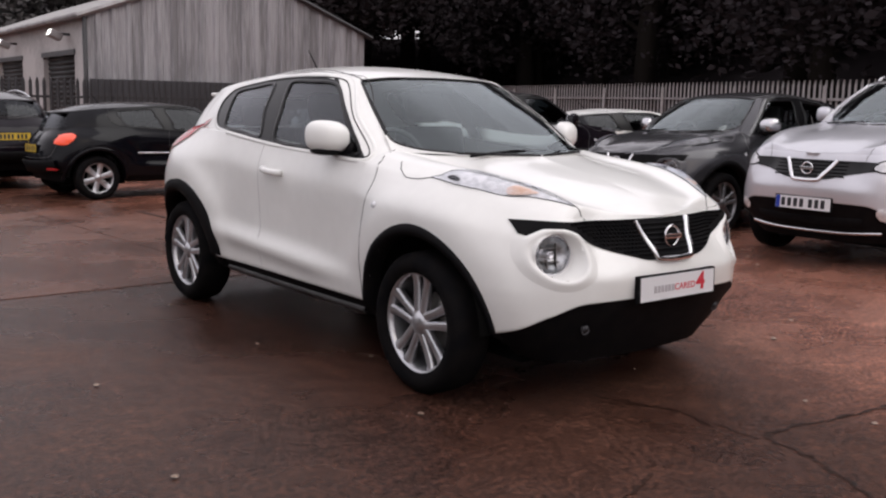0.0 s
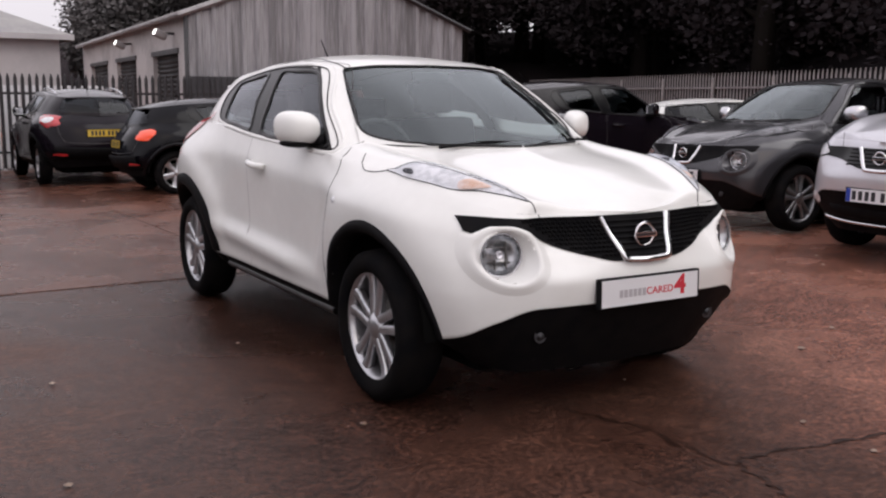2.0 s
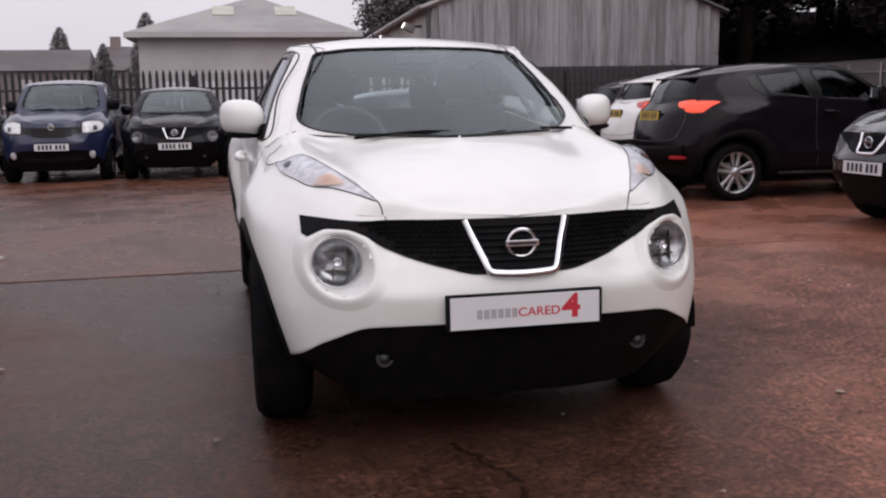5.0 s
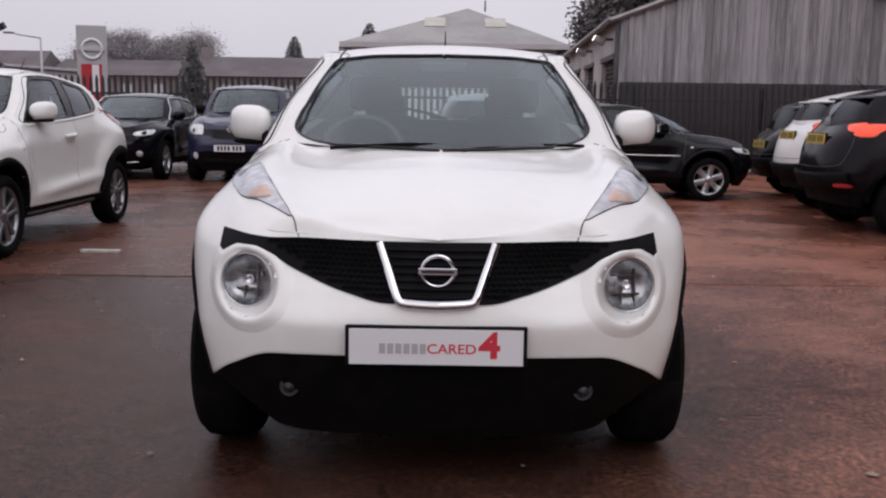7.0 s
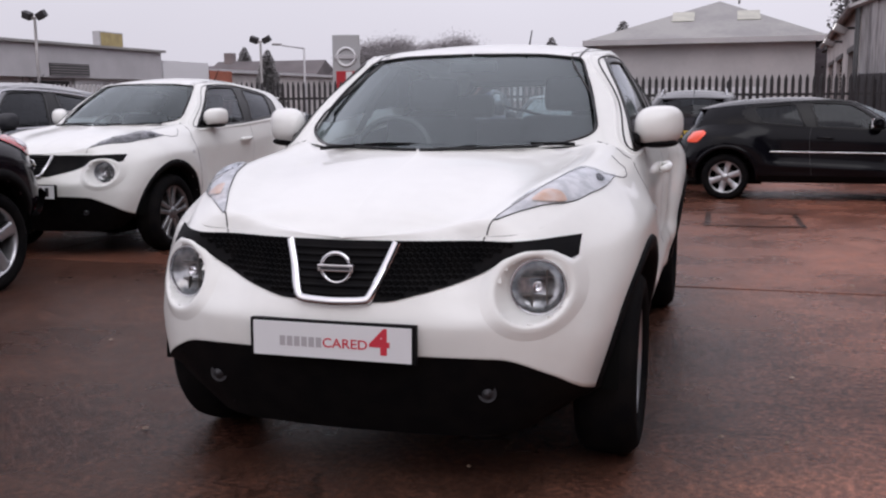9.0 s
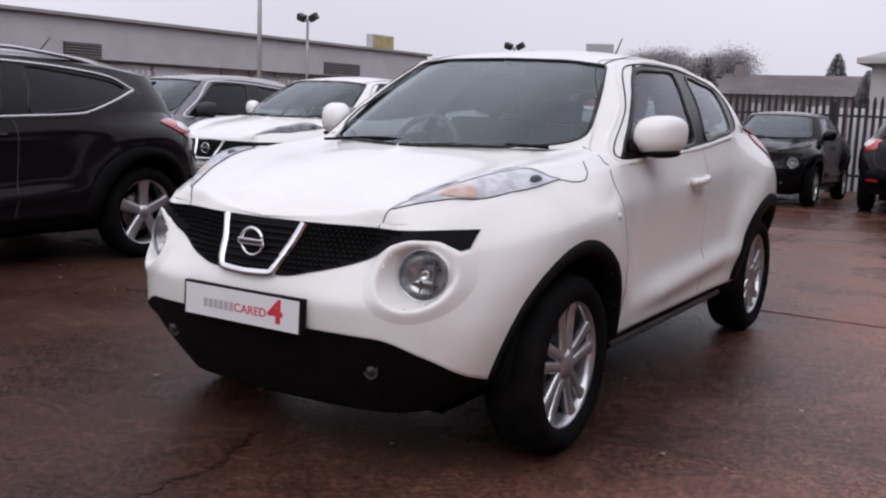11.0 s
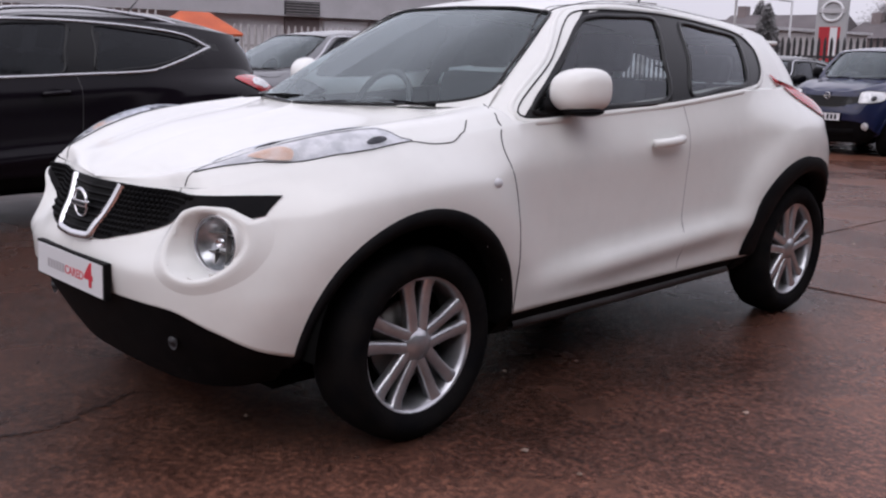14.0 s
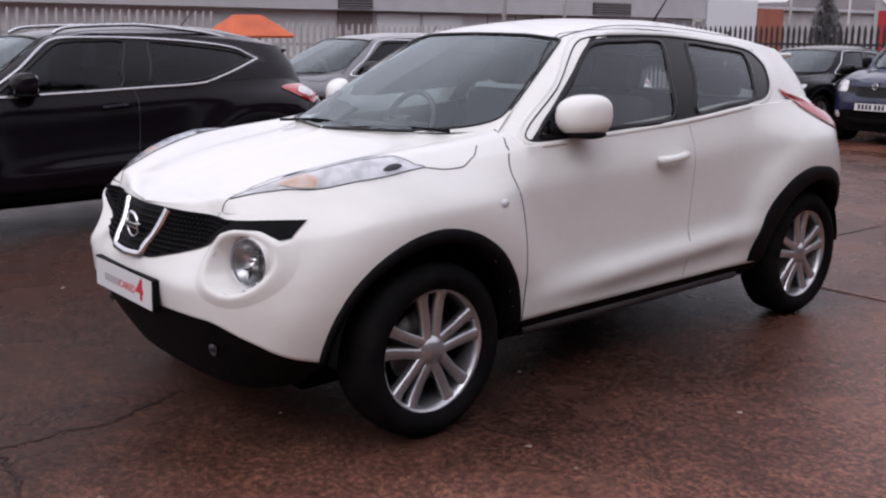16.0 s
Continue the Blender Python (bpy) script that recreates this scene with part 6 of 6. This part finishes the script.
# ---- trees ----
def leafy(seed, height, spread, conifer, count, leaf, mats):
    """A tapered trunk with limbs, and a crown of many small leaf clusters with gaps."""
    rnd = random.Random(seed)
    v, f = tube([(0, 0, 0), (0.1, 0.05, height * 0.35), (rnd.uniform(-0.2, 0.2), 0.1, height * 0.7), (0, 0, height * 0.96)], [height * 0.03, height * 0.024, height * 0.014, 0.02], 7)
    trunk_v, trunk_f = list(v), list(f)
    tips = []
    for k in range(16):
        a, zz = rnd.uniform(0, 6.28), height * rnd.uniform(0.18, 0.9)
        reach = spread * ((1 - zz / height) * 1.15 + 0.1 if conifer else math.sin(math.pi * min(zz / height + 0.05, 1)) * rnd.uniform(0.6, 1.0))
        tip = Vector((reach * math.cos(a), reach * math.sin(a), zz + (0.05 if conifer else 0.25) * reach))
        v, f = tube([(0, 0, zz - 0.15 * reach), tip * 0.5 + Vector((0, 0, zz * 0.5)), tip], [height * 0.01, height * 0.006, 0.015], 5)
        trunk_f += [tuple(i + len(trunk_v) for i in q) for q in f]
        trunk_v += list(v)
        tips.append(tip)
    verts, faces = [], []
    for _ in range(count):
        tip = rnd.choice(tips)
        r = spread * (0.30 if conifer else 0.42)
        t = rnd.random() ** 0.5
        c = Vector((tip.x * t, tip.y * t, tip.z)) + Vector((rnd.gauss(0, r * 0.5), rnd.gauss(0, r * 0.5), rnd.gauss(0, r * 0.45)))
        if c.z < height * 0.08:
            continue
        s = leaf * rnd.uniform(0.5, 1.4)
        d1 = Vector((rnd.gauss(0, 1), rnd.gauss(0, 1), rnd.gauss(0, 0.6))).normalized() * s
        d2 = d1.cross(Vector((rnd.gauss(0, 1), rnd.gauss(0, 1), rnd.gauss(0, 1)))).normalized() * s * 0.6
        n0 = len(verts)
        verts += [c - d1, c + d2, c + d1, c - d2]
        faces.append((n0, n0 + 1, n0 + 2, n0 + 3))
    return mesh_from("trunk", trunk_v, trunk_f, mats[0]), mesh_from("crown", verts, faces, mats[1])


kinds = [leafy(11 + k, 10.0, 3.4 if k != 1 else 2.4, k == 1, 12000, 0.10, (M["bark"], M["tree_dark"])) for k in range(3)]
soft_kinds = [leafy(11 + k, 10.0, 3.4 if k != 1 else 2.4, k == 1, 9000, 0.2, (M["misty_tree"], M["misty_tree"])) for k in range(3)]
tree_rnd = random.Random(7)
spots = []
for k in range(150):
    u = tree_rnd.random()
    if k < 18:
        x, y, h = 7.5 + 14 * u, tree_rnd.uniform(44, 56), 5.2 + 7.5 * u
    elif k < 60:
        x, y, h = 13 + 30 * u, tree_rnd.uniform(34, 50), tree_rnd.uniform(9, 13) + 3 * u
    else:
        y = tree_rnd.uniform(-22, 44)
        x, h = 19.5 + 0.30 * max(y - 4, -14) + tree_rnd.uniform(0, 15), tree_rnd.uniform(9, 15)
    spots.append((x, y, h))


def bank_height(x, y):
    """The wooded bank rises behind the palisade and the workshop."""
    a = (x - (16.5 + 0.33 * (y - 4))) * 0.42
    b = (y - 37) * 0.14 + (x - 9) * 0.12
    return max(min(a, 7.0), min(b, 6.0) if x > 6 else -1.0, -0.6)


for x, y, h in spots:
    k = tree_rnd.randrange(3)
    s = h / 10.0
    thing = tagged(new("tree"), "dark wet tree on the shaded bank", "tree", "trees on the bank")
    thing.matrix_world = pose(x, y, max(bank_height(x, y), 0) - 0.1, 0, 0, tree_rnd.uniform(0, 360)) @ Matrix.Diagonal((s * tree_rnd.uniform(0.9, 1.3), s * tree_rnd.uniform(0.9, 1.3), s, 1))
    # the trees furthest back take the foliage greyed for mist
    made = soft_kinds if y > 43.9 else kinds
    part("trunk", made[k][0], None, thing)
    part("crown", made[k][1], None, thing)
verts = []
nx_, ny_ = 70, 80
for i in range(nx_):
    for j in range(ny_):
        x, y = 5 + i * 1.0, -40 + j * 1.5
        verts.append((x, y, bank_height(x, y) + 0.25 * noise.noise((x * 0.4, y * 0.4, 0)) - 0.1))
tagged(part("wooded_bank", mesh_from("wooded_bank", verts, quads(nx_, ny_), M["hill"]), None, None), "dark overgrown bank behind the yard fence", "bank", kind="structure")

# far skyline: bare trees and a row of houses, the mist put into their colours
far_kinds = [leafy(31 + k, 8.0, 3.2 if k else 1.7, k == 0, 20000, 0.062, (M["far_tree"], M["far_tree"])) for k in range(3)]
# The evergreens' grey holds the mist in front of them.
M["grey_conifer"] = material("mist_greyed_conifer", (0.26, 0.25, 0.255), 0.95, second=(0.32, 0.31, 0.315), scale=0.4, spec=0.0)


def cone_tree(seed, height, reach, count, leaf, mat):
    """A dense evergreen: a tapered trunk inside a cone of small sprays with an uneven edge."""
    rnd = random.Random(seed)
    v, f = tube([(0, 0, 0), (0, 0, height * 0.5), (0, 0, height * 0.97)], [0.16, 0.09, 0.015], 7)
    verts, faces = [], []
    for _ in range(count):
        z, a = height * (0.04 + 0.96 * (1 - math.sqrt(rnd.random()))), rnd.uniform(0, 6.283)
        edge = reach * (1 - z / height) ** 0.6 * (0.86 + 0.16 * math.sin(3 * a + z * 1.7) * math.sin(z * 2.3))
        r = edge * rnd.random() ** 0.35
        c = Vector((r * math.cos(a), r * math.sin(a), z))
        d1 = Vector((math.cos(a), math.sin(a), rnd.uniform(-0.5, 0.3))).normalized() * leaf * rnd.uniform(0.6, 1.4)
        d2 = d1.cross(Vector((rnd.gauss(0, 1), rnd.gauss(0, 1), rnd.gauss(0, 1)))).normalized() * leaf * 0.6
        n0 = len(verts)
        verts += [c - d1, c + d2, c + d1, c - d2]
        faces.append((n0, n0 + 1, n0 + 2, n0 + 3))
    return mesh_from("trunk", v, f, mat), mesh_from("crown", verts, faces, mat)


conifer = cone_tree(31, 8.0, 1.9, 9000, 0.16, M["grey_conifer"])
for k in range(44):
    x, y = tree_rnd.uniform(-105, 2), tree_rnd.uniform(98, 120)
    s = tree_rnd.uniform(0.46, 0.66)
    thing = tagged(new("tree"), "distant skyline tree, its colour paled for mist", "tree", "trees on the skyline")
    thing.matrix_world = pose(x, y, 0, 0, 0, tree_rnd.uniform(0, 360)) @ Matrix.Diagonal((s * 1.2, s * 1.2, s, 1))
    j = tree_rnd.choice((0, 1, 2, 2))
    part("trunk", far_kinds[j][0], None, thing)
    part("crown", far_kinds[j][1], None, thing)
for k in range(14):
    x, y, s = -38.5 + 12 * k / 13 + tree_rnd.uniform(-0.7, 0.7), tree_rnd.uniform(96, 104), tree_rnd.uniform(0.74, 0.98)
    thing = tagged(new("tree"), "distant skyline tree, its colour paled for mist", "tree", "trees on the skyline")
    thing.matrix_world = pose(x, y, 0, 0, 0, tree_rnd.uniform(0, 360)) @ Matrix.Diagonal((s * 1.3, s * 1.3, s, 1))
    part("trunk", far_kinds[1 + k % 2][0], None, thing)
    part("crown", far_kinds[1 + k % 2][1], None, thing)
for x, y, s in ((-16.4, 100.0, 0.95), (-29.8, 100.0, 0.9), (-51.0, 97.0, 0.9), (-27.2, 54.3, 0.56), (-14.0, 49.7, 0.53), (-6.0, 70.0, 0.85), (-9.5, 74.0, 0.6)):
    thing = tagged(new("tree"), "conical evergreen beyond the fence, its colour greyed for mist", "tree", "trees on the skyline")
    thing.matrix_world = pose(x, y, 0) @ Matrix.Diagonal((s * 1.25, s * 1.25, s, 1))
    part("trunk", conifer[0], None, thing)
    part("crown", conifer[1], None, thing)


def terrace(x0, x1, y, eave, ridge):
    thing = tagged(new("terraced_house"), "distant brick terrace under a slate roof", "house", "houses on the skyline")
    part("wall", boxes(((x0, y, 0), (x1, y + 8, eave))), M["far_wall"], thing, smooth=False)
    verts = [(x0 - 0.3, y - 0.4, eave), (x1 + 0.3, y - 0.4, eave), (x1 + 0.3, y + 8.4, eave), (x0 - 0.3, y + 8.4, eave), (x0, y + 4, ridge), (x1, y + 4, ridge)]
    roof = part("roof", mesh_from("roof", verts, [(0, 1, 5, 4), (2, 3, 4, 5), (1, 2, 5), (3, 0, 4)], M["far_roof"]), None, thing, smooth=False)
    part("chimney", boxes(((x0 + 1, y + 3.5, ridge - 0.6), (x0 + 1.9, y + 4.5, ridge + 0.9))), M["far_wall"], roof, smooth=False)
    for k in range(int((x1 - x0) / 3)):
        part("window", boxes(((x0 + 0.8 + k * 3, y - 0.04, 1.0), (x0 + 2.0 + k * 3, y - 0.004, 2.3))), M["fascia"], thing, smooth=False)


for k in range(6):
    terrace(-78 + k * 13.2, -65.4 + k * 13.2, 88 + (k % 2) * 2, 3.1, 4.7 + 0.35 * (k % 3))


# ---- palisade fences ----
def palisade(name, a, b, height, mat, label, pitch=0.155, base=0.0):
    thing = tagged(new(name), label, "fence")
    a, b = Vector(a), Vector(b)
    length, way = (b - a).length, math.degrees(math.atan2(b.y - a.y, b.x - a.x))
    thing.matrix_world = pose(a.x, a.y, base, 0, 0, way)
    # one pale: a folded strip with a pointed head
    w = 0.035
    prof = ((-w, 0.012), (-w * 0.5, -0.004), (0, -0.014), (w * 0.5, -0.004), (w, 0.012))
    verts = [(x, y, 0.06) for x, y in prof] + [(x, y, height - 0.10 + (0.0 if abs(x) > w * 0.8 else 0.05)) for x, y in prof] + [(x * 0.25, y, height) for x, y in prof]
    pale = mesh_from("pale", verts, quads(3, 5), mat)
    count = int(length / pitch)
    if count <= 300:
        for k in range(count):
            p = part("pale", pale, None, thing, smooth=False)
            p.location = (k * pitch, -0.04, 0)
    else:
        vs, fs = [], []
        for k in range(count):
            n0 = len(vs)
            vs += [(x + k * pitch, y - 0.04, z) for x, y, z in verts]
            fs += [tuple(i + n0 for i in f) for f in quads(3, 5)]
        part("pales", mesh_from("pales", vs, fs, mat), None, thing, smooth=False)["kind"] = "stuff"
    for z in (0.35, height - 0.42):
        part("rail", boxes(((0, -0.025, z), (length, 0.02, z + 0.05))), mat, thing, smooth=False)
    post = mesh_from("post", *[list(q) for q in tube([(0, 0, 0), (0, 0, height - 0.12)], 0.05, 4)], mat)
    for k in range(int(length / 2.75) + 1):
        p = part("post", post, None, thing, smooth=False)
        p.location = (k * 2.75, 0.05, 0)


palisade("palisade_fence", (11.4, -6.0), (21.0, 29.0), 2.05, M["galv"], "galvanised steel palisade fence below the wooded bank", 0.155, -0.1)
palisade("palisade_fence", (-12.5, 17.75), (12.2, 17.25), 1.95, M["darksteel"], "dark steel palisade fence in front of the workshop", 0.135, -0.268)
palisade("palisade_fence", (-13.2, -9.0), (-13.2, 6.6), 1.85, M["pale_steel"], "weathered pale palisade fence beside the showroom")
palisade("palisade_fence", (-13.2, 6.7), (-13.2, 17.4), 1.85, M["pale_steel"], "lower run of weathered pale palisade fence", base=-0.20)
# small ridged canopy of orange cloth beyond the parked row
def canopy(at, yaw):
    thing = tagged(new("canopy"), "small ridged canopy of orange cloth on thin legs", "canopy")
    thing.matrix_world = pose(at[0], at[1], fall_at(at[1]), 0, 0, yaw)
    a, b, low, top = 0.55, 0.44, 1.46, 1.77
    roof = [(-a, -b, low), (a, -b, low), (a, b, low), (-a, b, low), (-0.26, 0, top), (0.26, 0, top)]
    verts = roof + [(x * 0.98, y * 0.98, z - 0.03) for x, y, z in roof]
    faces = [(0, 1, 5, 4), (1, 2, 5), (2, 3, 4, 5), (3, 0, 4)]
    part("cloth", mesh_from("cloth", verts, faces + [tuple(i + 6 for i in f[::-1]) for f in faces] + [(i, (i + 1) % 4, (i + 1) % 4 + 6, i + 6) for i in range(4)], M["orange"]), None, thing, "orange cloth roof", smooth=False)
    for x in (-a, a):
        for y in (-b, b):
            v, f = tube([(x * 0.97, y * 0.97, 0), (x * 0.97, y * 0.97, low)], 0.02, 6)
            part("leg", mesh_from("leg", v, f, M["galv"]), None, thing)


canopy((-9.88, 5.26), 97)
board = tagged(new("white_boards"), "white boards leaning behind the dark fence", "boards")
for k in range(10):
    part("board", boxes(((-2.2 + k * 0.42, 18.3, -0.275), (-1.86 + k * 0.42, 18.34, 1.45)), bevel=0.01), M["plate_white"], board, smooth=False)
sign = part("orange_board", boxes(((-27.8, 47.5, 0.0), (-27.6, 50.2, 3.0)), bevel=0.02), M["dull_orange"], None, smooth=False)
tagged(sign, "orange upright display board", "sign")


# ---- the cars ----
JUKE = dict(face="round", tyre=0.328, rim=0.228)
hero = dict(JUKE, paint="white", res=1.0, side_glass="glass", rear_glass="glass")
ob, body = car("white_crossover", hero, "wet pearl white small crossover with black arch mouldings", (0, 0), 0)
finish(ob, body, hero, near=True, front_plate="slogan", rich=True)

SUV = dict(face="wide", ys=(-0.95, 0, 0.6, 1.15, 2.70, 3.69), zs=(0, 0.35, 0.96, 1.22, 1.72), wide=0.93, tyre=0.35, rim=0.235, rails=True, wheels="five", upright=0.08, plate_z=0.50, chrome_line=True, rear_glass="privacy")
QQ = dict(face="wide", ys=(-0.9, 0, 0.55, 1.05, 2.65, 3.45), zs=(0, 0.345, 0.86, 1.04, 1.53), wide=0.903, dlo=1.13, tyre=0.345, rim=0.24, rails=True, wheels="five", upright=0.06, chrome_line=True, side_glass="privacy", rear_glass="privacy", tail="low", rake=0.08, pointed=True, flat_rear=0.035)
HATCH = dict(face="wide", ys=(-0.8, 0, 0.42, 0.92, 2.54, 3.24), zs=(0, 0.31, 0.76, 0.97, 1.41), wide=0.86, tyre=0.31, rim=0.21, wheels="single", cladding=False, side_strip=True, tail="compact", lamp="orange_lens", vee=False, skid=False, upright=0.03, side_glass="privacy", rear_glass="privacy")
MPV = dict(face="wide", tall_lamps=True, mirror="plastic", ys=(-0.78, 0, 0.42, 0.85, 2.51, 3.2), zs=(0, 0.31, 0.93, 1.16, 1.70), wide=0.85, tyre=0.31, rim=0.2, cladding=False, vee=False, skid=False, upright=0.16, wheels="five", tail="low")

TALL = dict(JUKE, zs=(0, 0.34, 0.90, 1.13, 1.60), upright=0.06, tail="corner", side_glass="privacy", rear_glass="privacy")

for nm, spec, label, at, turn, front in (
        ("silver_suv", dict(SUV, paint="silver"), "silver sport utility car with a bright vee grille", (4.95, 1.05), -90, "band"),
        ("grey_crossover", dict(JUKE, paint="grey", mirror="satin", dark_wheels=True), "dark grey small crossover with round lamps", (5.13, 3.42), -90, "bars"),
        ("black_crossover", dict(TALL, paint="plum", lamp="redlit"), "dark plum small crossover with a lit red tail lamp", (7.18, 6.87), 90, "bars"),
        ("white_hatchback", dict(TALL, paint="white", rails=True), "white small crossover parked tail outwards", (7.58, 8.9), 90, "bars"),
        ("dark_estate", dict(QQ, paint="black"), "black family crossover beside a white one", (8.1, 11.0), 90, "bars"),
        ("white_coupe", dict(HATCH, paint="white", dlo=1.3, side_strip=False, rear_glass="privacy", side_glass="privacy"), "white hatchback with dark glass beside the palisade", (11.7, 8.1), 72, "bars"),
        ("dark_crossover", dict(QQ, paint="plum", tail="low", ys=(-0.9, 0, 0.55, 1.05, 2.65, 3.60)), "near-black family crossover with a bright window line", (-4.36, -0.82), 0, "bars"),
        ("white_crossover", dict(JUKE, paint="white", res=0.8, dark_wheels=True, rear_glass="privacy"), "white small crossover with round lamps and alloy wheels", (-4.24, 3.88), 0, "bars"),
        ("grey_family_crossover", dict(QQ, paint="ash", rails=False, mirror="ink"), "mid grey family crossover with a bright window line", (-6.3, 3.5), 0, "bars"),
        ("black_hatchback", dict(HATCH, paint="black"), "black hatchback with orange-red tail lamps and a silver side strip", (3.72, 10.9), 90, "bars"),
        ("plum_estate", dict(SUV, paint="plum", tail="low", chrome_line=False, zs=(0, 0.35, 0.90, 1.13, 1.60)), "dark plum sport utility car, tail towards the yard", (0.66, 15.95), 180, "bars"),
        ("black_compact", dict(JUKE, paint="black"), "black small crossover with a bright vee grille", (-1.70, 12.98), 0, "bars"),
        ("navy_people_carrier", dict(MPV, paint="navy"), "navy blue compact people carrier", (-3.55, 12.95), 0, "bars"),
        ("black_saloon", dict(QQ, paint="black", rails=False), "black car beside a navy people carrier", (-5.7, 13.1), 0, "bars")):
    ob, body = car(nm, spec, label, at, turn, group="parked cars")
    finish(ob, body, spec, front_plate=front)
